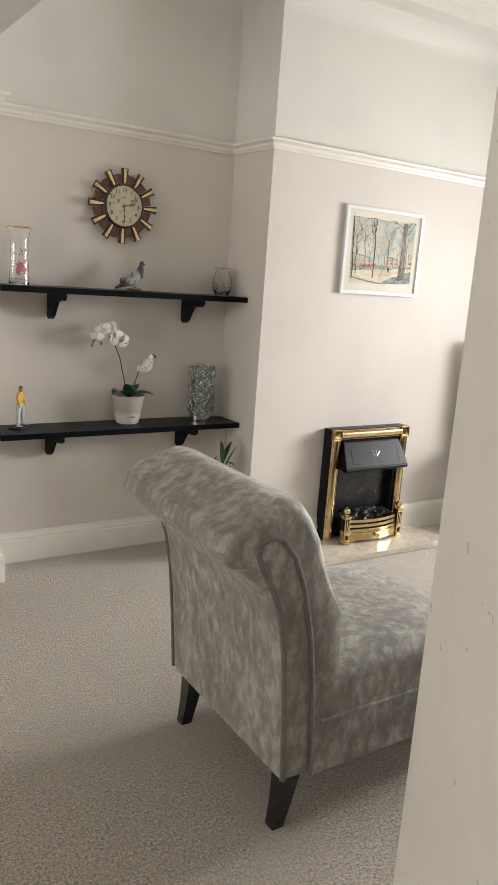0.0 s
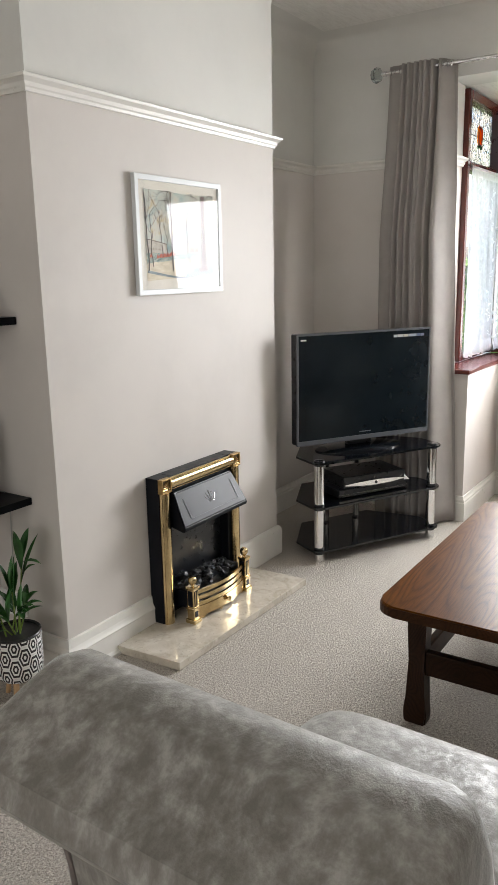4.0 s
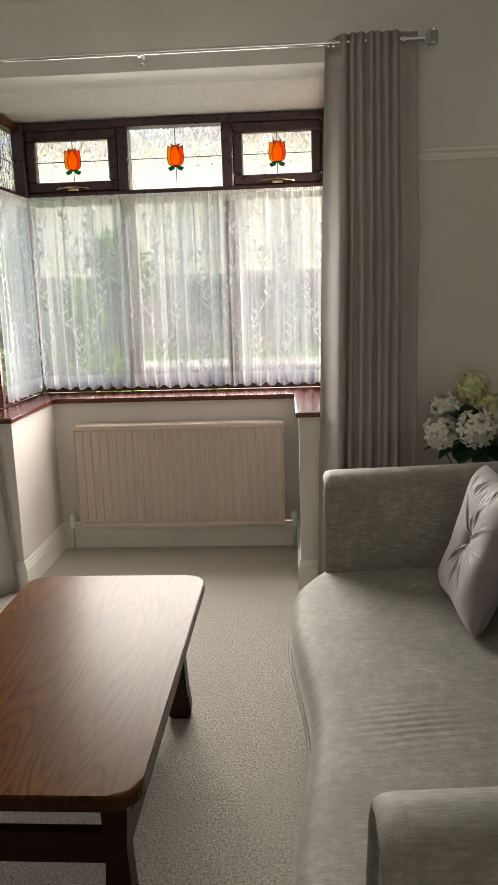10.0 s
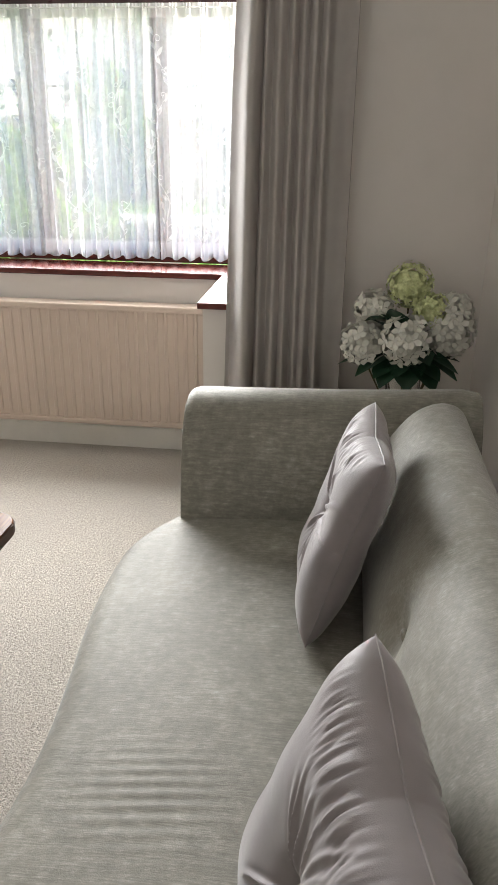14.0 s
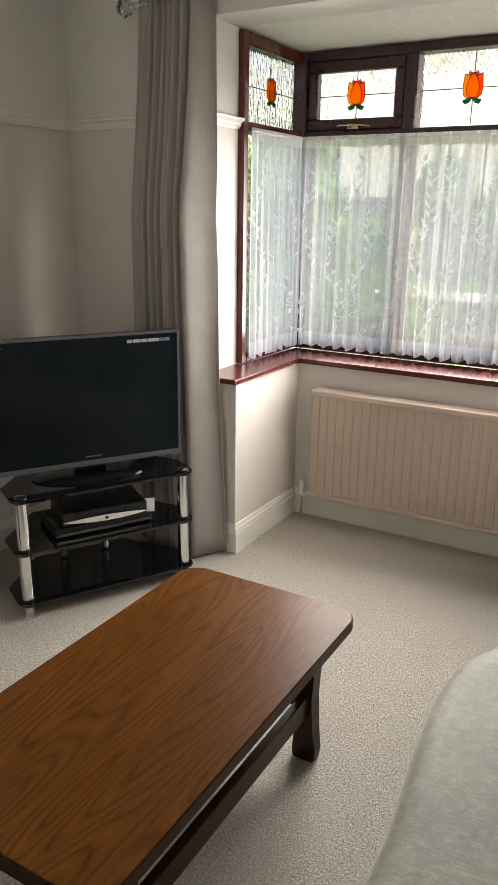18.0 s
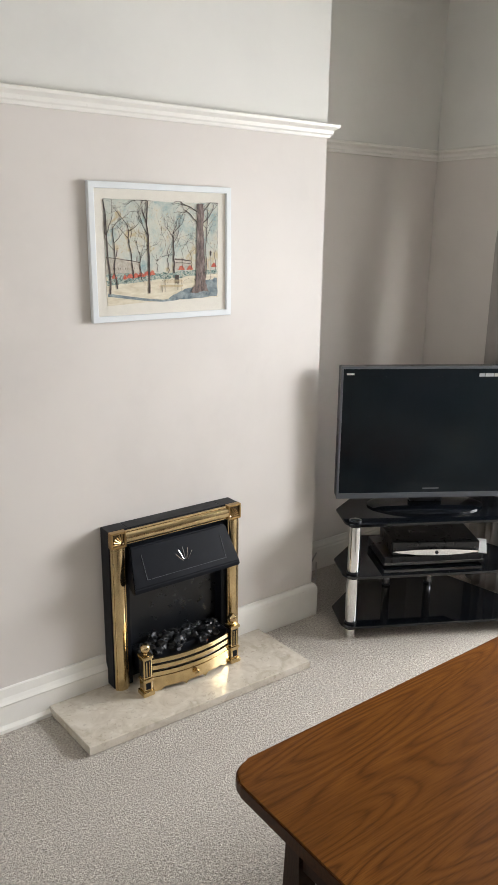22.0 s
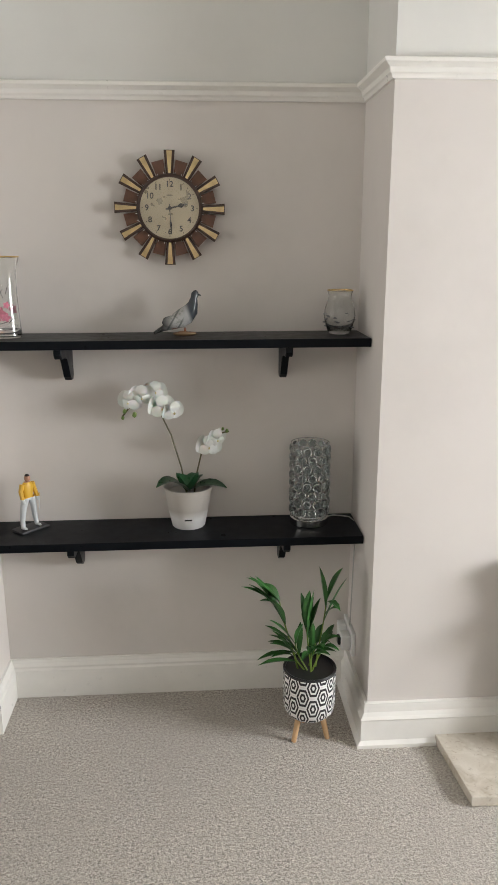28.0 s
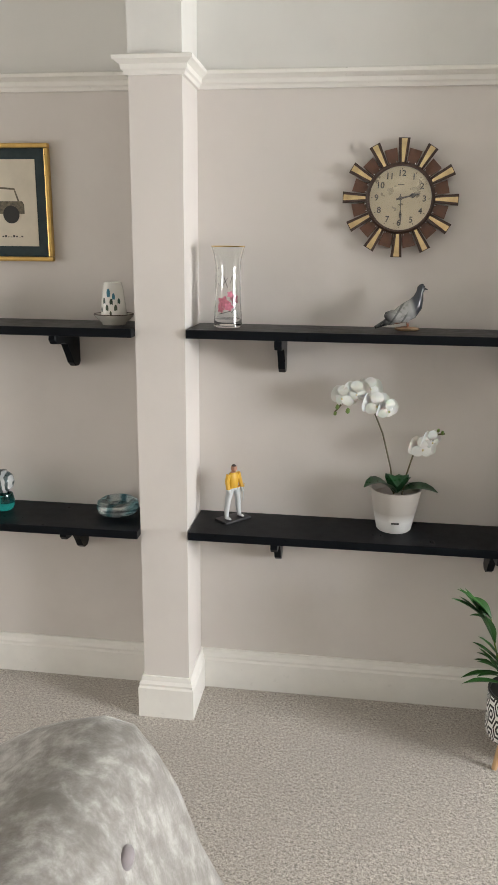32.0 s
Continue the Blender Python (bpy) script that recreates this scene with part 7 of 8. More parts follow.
W7 = [0.25, 0.75, 1.0, 1.0, 0.85, 0.55, 0.08]
for dx, dy, L, h, w in ((-0.85, -0.4, 0.110, 0.042, 0.040), (0.95, -0.25, 0.130, 0.026, 0.040), (-0.02, -0.9, 0.085, 0.072, 0.036), (0.4, 0.6, 0.08, 0.04, 0.026)):
    bm = B()
    d = Vector((dx, dy, 0)).normalized()
    blade(bm, [d * (L * t) + Vector((0, 0, 0.118 + h * math.sin(t * 2.4))) for t in (k / 6 for k in range(7))], [w * q for q in W7])
    part("leaf", bm, leaf_m, orch, smooth=True)
stems = ([(-0.005, 0, 0.11), (-0.02, 0.0, 0.20), (-0.05, -0.005, 0.31), (-0.085, -0.01, 0.39), (-0.125, -0.015, 0.43), (-0.165, -0.02, 0.42), (-0.20, -0.025, 0.375)],
         [(0.02, 0, 0.11), (0.03, 0, 0.18), (0.045, -0.01, 0.245), (0.075, -0.015, 0.29), (0.11, -0.015, 0.315), (0.135, -0.015, 0.32)])
for pts in stems:
    bm = B(); tube(bm, pts, 0.0028, 6); part("stem", bm, stem_m, orch, smooth=True)


def orchid_flower(c, yaw, tilt, s=1.0):
    fl = part("flower", B(), white_petal.mat, orch, "white orchid bloom", m=pose(*c, tilt, 0, yaw))
    bm = B()
    for k, (ang, L, w) in enumerate(((90, 0.036, 0.018), (215, 0.034, 0.017), (325, 0.034, 0.017), (14, 0.039, 0.028), (166, 0.039, 0.028))):
        d = Vector((math.cos(radians(ang)), 0, math.sin(radians(ang))))
        blade(bm, [d * (L * s * t) + Vector((0, -0.009 * math.sin(t * 3 + k) + 0.004 * math.sin(k * 2.3 + yaw), 0)) for t in (0, 0.2, 0.4, 0.6, 0.8, 0.93, 1.0)], [w * s * q for q in (0.25, 0.7, 0.95, 1.0, 0.85, 0.55, 0.12)], 0.15, Vector((0, 1, 0)))
    bm.to_mesh(fl.data); bm.free()
    fl.data.polygons.foreach_set("use_smooth", [True] * len(fl.data.polygons))
    bm = B(); lump(bm, (0, -0.008, -0.004), (0.0038, 0.006, 0.0045), 1, 1, 0.3); part("lip", bm, plain("yellow_lip", (0.60, 0.52, 0.28), 0.5), fl, smooth=True)


for c, yaw, tl, s in (((-0.175, -0.03, 0.425), -25, 0, 1.0), ((-0.135, -0.035, 0.44), -10, 8, 1.05), ((-0.075, -0.035, 0.405), 10, 0, 1.1), ((-0.095, -0.01, 0.45), 5, -15, 0.95), ((-0.04, -0.03, 0.39), 30, 5, 0.95), ((0.07, -0.03, 0.275), 5, 0, 1.05), ((0.095, -0.03, 0.30), 20, 10, 0.9)):
    orchid_flower(c, yaw, tl, s * 1.02)
bud_m = plain("green_bud", (0.14, 0.22, 0.05), 0.5)
for c, r in (((-0.198, -0.025, 0.372), 0.006), ((-0.192, -0.025, 0.392), 0.007), ((-0.16, -0.04, 0.385), 0.008), ((0.128, -0.015, 0.322), 0.006), ((0.115, -0.02, 0.33), 0.005)):
    bm = B(); lump(bm, c, (r, r, r * 1.3), 1, 1, 0.1); part("bud", bm, bud_m, orch, smooth=True)

# crystal table lamp
gl = thing("crystal_lamp", pose(2.345, 3.62, LO), "cylindrical crystal bead lamp on a chrome base", "table lamp")
bm = B(); lathe(bm, [(0.001, 0), (0.060, 0), (0.063, 0.003), (0.063, 0.024), (0.058, 0.028), (0.001, 0.028)], seg=36); part("base", bm, M["chrome"], gl, "chrome base", smooth=True)
wire_m = plain("chrome_wire", (0.55, 0.55, 0.55), 0.2, 1.0)
bm = B()
for z in (0.036, 0.276):
    loft(bm, [ring(Vector((math.cos(a) * 0.062, math.sin(a) * 0.062, z)), Vector((math.cos(a), math.sin(a), 0)), Vector((0, 0, 1)), 0.0016, 5) for a in (j * 6.2832 / 36 for j in range(37))], False)
for k in range(6):
    a = k * 1.0472
    rod(bm, (math.cos(a) * 0.062, math.sin(a) * 0.062, 0.028), (math.cos(a) * 0.062, math.sin(a) * 0.062, 0.276), 0.0012, seg=5)
part("wire_frame", bm, wire_m, gl)
bead_bm = B()
lathe(bead_bm, [(0.001, -0.006), (0.009, -0.005), (0.0145, -0.001), (0.0145, 0.001), (0.009, 0.005), (0.001, 0.006)], seg=10)
bead = part("crystal_bead", bead_bm, M["crystal"], gl, smooth=False)
first = True
for row in range(8):
    for k in range(12):
        a = (k + 0.5 * (row % 2)) * 6.2832 / 12
        mm = pose(math.cos(a) * 0.062, math.sin(a) * 0.062, 0.052 + row * 0.0292, 0, 90, math.degrees(a))
        if first:
            bead.matrix_basis = mm
            first = False
        else:
            o = new("crystal_bead", bead.data)
            o.parent, o.matrix_basis = gl, mm
bm = B(); tube(bm, [(0.055, 0.03, 0.006), (0.09, 0.045, 0.006), (0.12, 0.04, 0.005), (0.143, 0.03, 0.004), (0.152, 0.0, 0.002), (0.154, -0.02, -0.05), (0.152, -0.01, -0.25), (0.15, 0.0, -0.45)], 0.0022, 6); part("flex", bm, white_cable, gl, smooth=True)
# double socket and plug on the side of the chimney breast
sk = thing("wall_socket", pose(CX0 - 0.001, 3.63, 0.235), "white double wall socket with a plug in it", "socket")
bm = B(); box(bm, (-0.012, -0.074, -0.043), (0, 0.074, 0.043), 0.003); part("plate", bm, M["white_plastic"], sk)
bm = B(); box(bm, (-0.045, -0.06, -0.028), (-0.012, -0.012, 0.026), 0.006); part("plug", bm, M["white_plastic"], sk)
bm = B(); box(bm, (-0.04, 0.015, -0.03), (-0.012, 0.06, 0.028), 0.006); part("plug", bm, M["white_plastic"], sk)
bm = B(); box(bm, (-0.056, -0.052, -0.012), (-0.045, -0.022, 0.018), 0.006); part("plug_grip", bm, M["black_plastic"], sk, "black plug top")

# palm on a footed pot
palm = thing("potted_palm", pose(2.326, 3.412, 0), "small green palm in a black and white geometric pot", "potted plant")


def hex_mat():
    n = Nodes("geometric_pot_print")
    v = n.coord()
    sp = n.add("ShaderNodeSeparateXYZ"); n.link(v, sp.inputs[0])
    ang = n.math("ARCTAN2", sp.outputs[1], sp.outputs[0])
    u = n.math("MULTIPLY", ang, 16 / 6.2832)
    w = n.math("MULTIPLY", sp.outputs[2], 27.0)

    def cell(du, dw):
        a = n.math("ABSOLUTE", n.math("SUBTRACT", n.math("FRACT", n.math("ADD", n.math("MULTIPLY", u, 0.5), du)), 0.5))
        b = n.math("ABSOLUTE", n.math("SUBTRACT", n.math("FRACT", n.math("ADD", n.math("MULTIPLY", w, 0.5), dw)), 0.5))
        return n.math("MAXIMUM", n.math("MULTIPLY", b, 2.0), n.math("ADD", n.math("MULTIPLY", a, 2.6), n.math("MULTIPLY", b, 1.0)))
    d = n.math("MINIMUM", cell(0.0, 0.0), cell(0.5, 0.5))
    st = n.math("FRACT", n.math("MULTIPLY", d, 2.45))
    n.base(n.ramp(st, [(0.42, (0.72, 0.72, 0.70)), (0.47, (0.015, 0.015, 0.017))]), 0.5)
    return n.mat


bm = B(); lathe(bm, [(0.001, 0.085), (0.064, 0.085), (0.079, 0.10), (0.084, 0.125), (0.085, 0.245), (0.0835, 0.25), (0.079, 0.248), (0.077, 0.20), (0.001, 0.195)], seg=40); part("pot", bm, hex_mat(), palm, "black and white hexagon-patterned pot", smooth=True)
bm = B(); lathe(bm, [(0.0762, 0.2), (0.0782, 0.2485), (0.0838, 0.2515), (0.0858, 0.249), (0.0858, 0.243)], seg=40); part("liner", bm, plain("black_glaze", (0.015, 0.015, 0.017), 0.35), palm, "black glazed rim and inside", smooth=True)
bm = B(); lathe(bm, [(0.001, 0.20), (0.05, 0.204), (0.072, 0.201)], seg=24); part("soil", bm, plain("dark_soil", (0.02, 0.014, 0.010), 0.95, vary=0.4, scale=150, grain=0.8, grain_scale=200), palm)
for a in (95, 215, 335):
    ca, sa = math.cos(radians(a)), math.sin(radians(a))
    bm = B(); rod(bm, (ca * 0.065, sa * 0.065, 0.0), (ca * 0.042, sa * 0.042, 0.092), 0.008, 0.011, 12); part("leg", bm, plain("beech", (0.52, 0.33, 0.17), 0.5), palm, "pale beech leg", smooth=True)
palm_leaf = plain("palm_green", (0.030, 0.105, 0.022), 0.38, vary=0.5, scale=25)
palm_stem = plain("palm_stem", (0.16, 0.24, 0.04), 0.45, vary=0.2)
rnd = random.Random(21)
FRONDS = (((-0.100, -0.01, 0.485), ((-0.205, -0.02, 0.575), (-0.220, -0.03, 0.550), (-0.190, 0.02, 0.560), (-0.130, -0.05, 0.515), (-0.150, 0.03, 0.53), (-0.165, -0.03, 0.50))),
          ((0.048, 0.0, 0.475), ((0.100, 0.01, 0.585), (0.022, -0.01, 0.600), (0.082, -0.03, 0.465))),
          ((-0.015, -0.02, 0.40), ((-0.01, -0.03, 0.53), (-0.03, 0.02, 0.50), (0.03, 0.0, 0.49))),
          ((-0.05, -0.02, 0.34), ((-0.135, -0.03, 0.435), (-0.145, 0.0, 0.400), (-0.11, -0.06, 0.385), (-0.135, -0.05, 0.365), (-0.03, -0.05, 0.43))),
          ((-0.05, 0.0, 0.30), ((-0.172, -0.02, 0.290), (-0.13, -0.04, 0.31), (-0.12, 0.02, 0.37))),
          ((0.035, -0.02, 0.34), ((0.095, -0.02, 0.36), (0.085, -0.05, 0.33), (0.08, 0.02, 0.385), (0.03, -0.07, 0.37))),
          ((0.02, 0.02, 0.32), ((0.075, 0.03, 0.31), (0.05, 0.07, 0.36), (-0.02, 0.07, 0.40))),
          ((0.0, -0.03, 0.33), ((0.0, -0.09, 0.36), (-0.04, -0.10, 0.33), (0.05, -0.09, 0.34), (0.0, -0.05, 0.43))))
for end, tips in FRONDS:
    e = Vector(end)
    base = Vector((e.x * 0.25 + rnd.uniform(-0.012, 0.012), e.y * 0.25 + rnd.uniform(-0.012, 0.012), 0.20))
    sp = bez(base, base + Vector((0, 0, 0.06)), e * 0.9 + base * 0.1 - Vector((0, 0, 0.04)), e, 10)
    bm = B(); tube(bm, sp, [0.0036 * (1 - 0.5 * i / 10) for i in range(11)], 6); fr = part("frond_stem", bm, palm_stem, palm, smooth=True)
    more = [Vector(q) + Vector((rnd.uniform(-0.03, 0.03), rnd.uniform(-0.04, 0.04), rnd.uniform(-0.03, 0.01))) for q in tips[::2]]
    for j, tip in enumerate(list(tips) + more):
        p = sp[10 - (j % 4)]
        tv = Vector(tip)
        mid = (p + tv) / 2 + Vector((0, 0, 0.022))
        bm = B()
        blade(bm, [p * (1 - k) ** 2 + mid * (2 * k * (1 - k)) + tv * k * k for k in (q / 7 for q in range(8))], [(0.016 if tip[2] > 0.5 else rnd.uniform(0.010, 0.0145)) * w for w in (0.2, 0.55, 0.85, 1.0, 0.95, 0.75, 0.45, 0.04)], 0.35)
        part("leaflet", bm, palm_leaf, fr, smooth=True)

# hydrangeas in a tall floor vase behind the sofa arm
fv = thing("flower_vase", pose(4.63, 0.585, 0.012), "tall clear vase of white and green artificial hydrangeas", "flowers in vase")
bm = B(); lathe(bm, [(0.001, 0.0), (0.075, 0.0), (0.078, 0.01), (0.062, 0.35), (0.058, 0.72), (0.062, 0.745), (0.058, 0.745), (0.053, 0.72), (0.056, 0.35), (0.068, 0.03), (0.001, 0.025)], seg=28); part("vase", bm, clear, fv, "tall clear glass vase", smooth=True)
cream = plain("cream_silk_floret", (0.64, 0.63, 0.56), 0.65, vary=0.08, scale=60)
lime = plain("lime_silk_floret", (0.58, 0.62, 0.32), 0.65, vary=0.2, scale=60)
green_l = plain("dark_silk_leaf", (0.012, 0.045, 0.022), 0.45, vary=0.3, scale=20)


def hydrangea(c, r, mt, n, fs, seed):
    hd = part("flower_head", B(), mt, fv, "round hydrangea head of many florets")
    rr = random.Random(seed)
    bm = B()
    lump(bm, c, r * 0.72, seed, 2, 0.15)
    for i in range(n):
        z = 1 - 2 * (i + 0.5) / n
        a = i * 2.39996
        d = Vector((math.sqrt(1 - z * z) * math.cos(a), math.sqrt(1 - z * z) * math.sin(a), z))
        d = (d + Vector((rr.uniform(-.2, .2), rr.uniform(-.2, .2), rr.uniform(-.2, .2)))).normalized()
        p = Vector(c) + d * (r * rr.uniform(0.86, 1.05))
        u, v = frame_of(d)
        sp = rr.uniform(0, 1.57)
        for q in range(4):
            b = sp + q * 1.5708
            e = u * math.cos(b) + v * math.sin(b)
            g = u * -math.sin(b) + v * math.cos(b)
            pts = [p, p + e * fs * 0.45 + g * fs * 0.38 + d * fs * 0.1, p + e * fs * 0.95 + g * fs * 0.25 + d * fs * 0.22, p + e * fs * 1.0 - g * fs * 0.2 + d * fs * 0.2, p + e * fs * 0.5 - g * fs * 0.38 + d * fs * 0.08]
            bm.faces.new([bm.verts.new(x) for x in pts])
    bm.to_mesh(hd.data); bm.free()
    bm = B(); tube(bm, bez((rr.uniform(-.02, .02), rr.uniform(-.02, .02), 0.3), (0, 0, 0.6), Vector(c) - Vector((0, 0, 0.1)), c, 8), 0.003, 5); part("flower_stem", bm, stem_m, fv, smooth=True)


for c, r, mt, n, fs, sd in (((0.06, 0.0, 0.985), 0.062, lime, 170, 0.011, 1), ((-0.08, 0.01, 0.835), 0.066, cream, 46, 0.026, 2), ((-0.03, 0.145, 0.805), 0.058, cream, 42, 0.025, 3), ((0.02, -0.135, 0.845), 0.068, cream, 48, 0.026, 4), ((0.05, 0.11, 0.90), 0.052, cream, 38, 0.024, 5), ((0.03, -0.07, 0.91), 0.048, lime, 60, 0.016, 6), ((0.08, -0.15, 0.90), 0.05, cream, 36, 0.024, 7)):
    hydrangea(c, r * 1.2, mt, int(n * 1.25), fs * 1.08, sd)
for d, L, w, z in (((-0.3, 0.8, 0.25), 0.13, 0.04, 0.87), ((-0.8, -0.35, 0.0), 0.13, 0.045, 0.80), ((-0.2, 0.9, -0.1), 0.20, 0.03, 0.79), ((-0.9, 0.2, -0.15), 0.11, 0.045, 0.78), ((-0.4, -0.8, -0.2), 0.16, 0.04, 0.80), ((0.3, 0.6, 0.1), 0.14, 0.04, 0.82), ((0.4, -0.6, 0.1), 0.15, 0.04, 0.84), ((-0.9, -0.1, 0.3), 0.10, 0.045, 0.86), ((-0.7, 0.6, -0.1), 0.13, 0.05, 0.76), ((-0.7, -0.6, -0.1), 0.13, 0.05, 0.76), ((-1.0, 0.1, 0.1), 0.10, 0.055, 0.74), ((0.0, 1.0, 0.1), 0.15, 0.05, 0.76), ((0.0, -1.0, 0.1), 0.15, 0.05, 0.76), ((-0.6, 0.3, 0.6), 0.14, 0.05, 0.80), ((-0.6, -0.3, 0.6), 0.12, 0.05, 0.80), ((-0.8, 0.5, -0.5), 0.15, 0.055, 0.80), ((-0.8, -0.5, -0.5), 0.16, 0.055, 0.80), ((-1.0, 0.0, -0.5), 0.14, 0.06, 0.79), ((-0.5, 0.9, -0.4), 0.17, 0.05, 0.81), ((-0.5, -0.9, -0.4), 0.17, 0.05, 0.81), ((-0.7, 0.35, 0.9), 0.20, 0.045, 0.80), ((-0.5, 0.75, 0.75), 0.17, 0.05, 0.80)):
    bm = B()
    dv = Vector(d).normalized()
    blade(bm, [Vector((0, 0, z)) + dv * (0.03 + L * t) - Vector((0, 0, 0.03 * t * t)) for t in (k / 6 for k in range(7))], [w * q for q in (0.15, 0.6, 0.95, 1.0, 0.8, 0.5, 0.05)], 0.2)
    part("leaf", bm, green_l, fv, smooth=True)

# left alcove: mug on a saucer, striped pot, scent bottle, glass dish
mug = thing("mug_on_saucer", pose(1.062, 3.59, UP), "white mug with painted leaves upside down on a dish", "mug")
bm = B(); lathe(bm, [(0.001, 0.0), (0.036, 0.0), (0.038, 0.006), (0.056, 0.022), (0.061, 0.030), (0.058, 0.031), (0.034, 0.012), (0.001, 0.010)], seg=32); part("saucer", bm, plain("cream_glaze", (0.62, 0.60, 0.53), 0.2), mug, smooth=True)
bm = B(); loft(bm, [ring(Vector((math.cos(a) * 0.0597, math.sin(a) * 0.0597, 0.0312)), Vector((math.cos(a), math.sin(a), 0)), Vector((0, 0, 1)), 0.0017, 5) for a in (j * 6.2832 / 30 for j in range(31))], False); part("brown_rim", bm, teak_dark, mug, smooth=True)
bm = B(); lathe(bm, [(0.001, 0.013), (0.040, 0.013), (0.040, 0.03), (0.036, 0.07), (0.031, 0.105), (0.028, 0.120), (0.026, 0.127), (0.001, 0.127)], seg=30); part("cup", bm, plain("white_glaze", (0.72, 0.71, 0.66), 0.18), mug, smooth=True)
for k, (a, z, s, c) in enumerate(((-1.7, 0.095, 0.014, (0.03, 0.16, 0.24)), (-1.25, 0.085, 0.011, (0.04, 0.17, 0.24)), (-2.1, 0.07, 0.012, (0.02, 0.05, 0.03)), (-1.45, 0.068, 0.012, (0.02, 0.04, 0.025)), (-1.8, 0.05, 0.012, (0.03, 0.06, 0.03)), (-1.1, 0.05, 0.012, (0.06, 0.09, 0.05)), (-2.35, 0.045, 0.010, (0.02, 0.05, 0.03)), (-0.8, 0.07, 0.011, (0.03, 0.08, 0.06)), (-1.5, 0.035, 0.008, (0.05, 0.06, 0.03)))):
    q = 0.0415 - 0.010 * (z - 0.013) / 0.1 + 0.0006
    u, v = Vector((-math.sin(a), math.cos(a), 0)), Vector((0, 0, 1))
    cc = Vector((math.cos(a) * q, math.sin(a) * q, z))
    bm = B(); bm.faces.new([bm.verts.new(cc + u * (s * 0.42 * math.sin(t)) + v * (s * math.cos(t))) for t in (j * 0.3927 for j in range(16))]); part("painted_leaf", bm, plain("leaf_enamel", c, 0.3), mug)
sp = thing("striped_pot", pose(0.60, 3.60, UP), "small round pot with cream, black and tan stripes", "pot")
for z0, z1, c in ((0.0, 0.03, (0.42, 0.24, 0.12)), (0.03, 0.045, (0.02, 0.02, 0.02)), (0.045, 0.066, (0.62, 0.54, 0.40)), (0.066, 0.076, (0.02, 0.02, 0.02)), (0.076, 0.10, (0.45, 0.27, 0.14))):
    bm = B(); lathe(bm, [(0.046 * math.sin(0.5 + (z0 + (z1 - z0) * k / 5) * 22), z0 + (z1 - z0) * k / 5) for k in range(6)], seg=28); part("stripe", bm, plain("pot_stripe", c, 0.35), sp, smooth=True)
sb = thing("scent_bottle", pose(0.655, 3.60, LO), "turquoise glass bottle with a swirled stopper", "bottle")
bm = B(); lathe(bm, [(0.001, 0.0), (0.026, 0.0), (0.033, 0.008), (0.036, 0.03), (0.030, 0.055), (0.022, 0.06), (0.001, 0.061)], seg=28); part("bottle", bm, glass_mat("turquoise_glass", (0.05, 0.62, 0.62), 0.03), sb, "turquoise glass bottle", smooth=True)
swirl = Nodes("swirled_glass")
wv = swirl.add("ShaderNodeTexWave", Scale=14.0, Distortion=6.0, Detail=2.0)
swirl.link(swirl.coord(), wv.inputs["Vector"])
swirl.base(swirl.ramp(wv.outputs["Fac"], [(0.3, (0.08, 0.12, 0.13)), (0.6, (0.75, 0.78, 0.78))]), 0.06, 0.0, Transmission_Weight=0.55)
bm = B(); lathe(bm, [(0.016, 0.060), (0.020, 0.066), (0.034, 0.078), (0.039, 0.097), (0.034, 0.118), (0.020, 0.130), (0.017, 0.135), (0.001, 0.137)], seg=28); part("stopper", bm, swirl.mat, sb, "swirled clear glass stopper", smooth=True)
gd = thing("glass_dish", pose(1.045, 3.615, LO), "low blue and clear swirled glass dish", "dish")
blue_swirl = Nodes("blue_swirl_glass")
wv = blue_swirl.add("ShaderNodeTexWave", Scale=5.0, Distortion=4.0, Detail=1.0)
blue_swirl.link(blue_swirl.coord(), wv.inputs["Vector"])
blue_swirl.base(blue_swirl.ramp(wv.outputs["Fac"], [(0.10, (0.10, 0.30, 0.36)), (0.30, (0.55, 0.78, 0.82)), (0.7, (0.86, 0.92, 0.93))]), 0.04, 0.0, Transmission_Weight=0.85, IOR=1.3)
bm = B(); lathe(bm, [(0.001, 0.0), (0.040, 0.0), (0.062, 0.010), (0.070, 0.026), (0.066, 0.044), (0.054, 0.052), (0.042, 0.046), (0.035, 0.034), (0.001, 0.030)], seg=32); part("dish", bm, blue_swirl.mat, gd, smooth=True)


# ---------------------------------------------------------------- outside, seen through the nets
grass = plain("lawn_grass", (0.06, 0.13, 0.025), 0.9, vary=0.45, scale=3, grain=0.6, grain_scale=60)
asphalt = plain("road_asphalt", (0.055, 0.055, 0.06), 0.9, vary=0.2, scale=4)
paving = plain("concrete_paving", (0.34, 0.32, 0.29), 0.9, vary=0.15, scale=3)
render_m = plain("cream_render", (0.66, 0.62, 0.53), 0.9, vary=0.08, scale=2)
brick_m = plain("grey_brown_brick", (0.20, 0.165, 0.14), 0.9, vary=0.25, scale=8)
tile_m = plain("roof_tile", (0.13, 0.08, 0.06), 0.85, vary=0.25, scale=6)
hedge_m = plain("hedge_leaf", (0.035, 0.085, 0.02), 0.7, vary=0.5, scale=5)
bm = B()
GZ = -0.35
vs = [bm.verts.new(p) for p in ((5.96, -300, GZ), (600, -300, GZ), (600, 300, GZ), (5.96, 300, GZ))]
bm.faces.new(vs)
tagged(part("ground", bm, grass), "green front lawn running to the road", "lawn", kind="structure")
bm = B(); box(bm, (13.0, -60, GZ - 0.1), (19.0, 60, GZ + 0.006)); tagged(part("road", bm, asphalt), "grey asphalt street", "road", kind="structure")
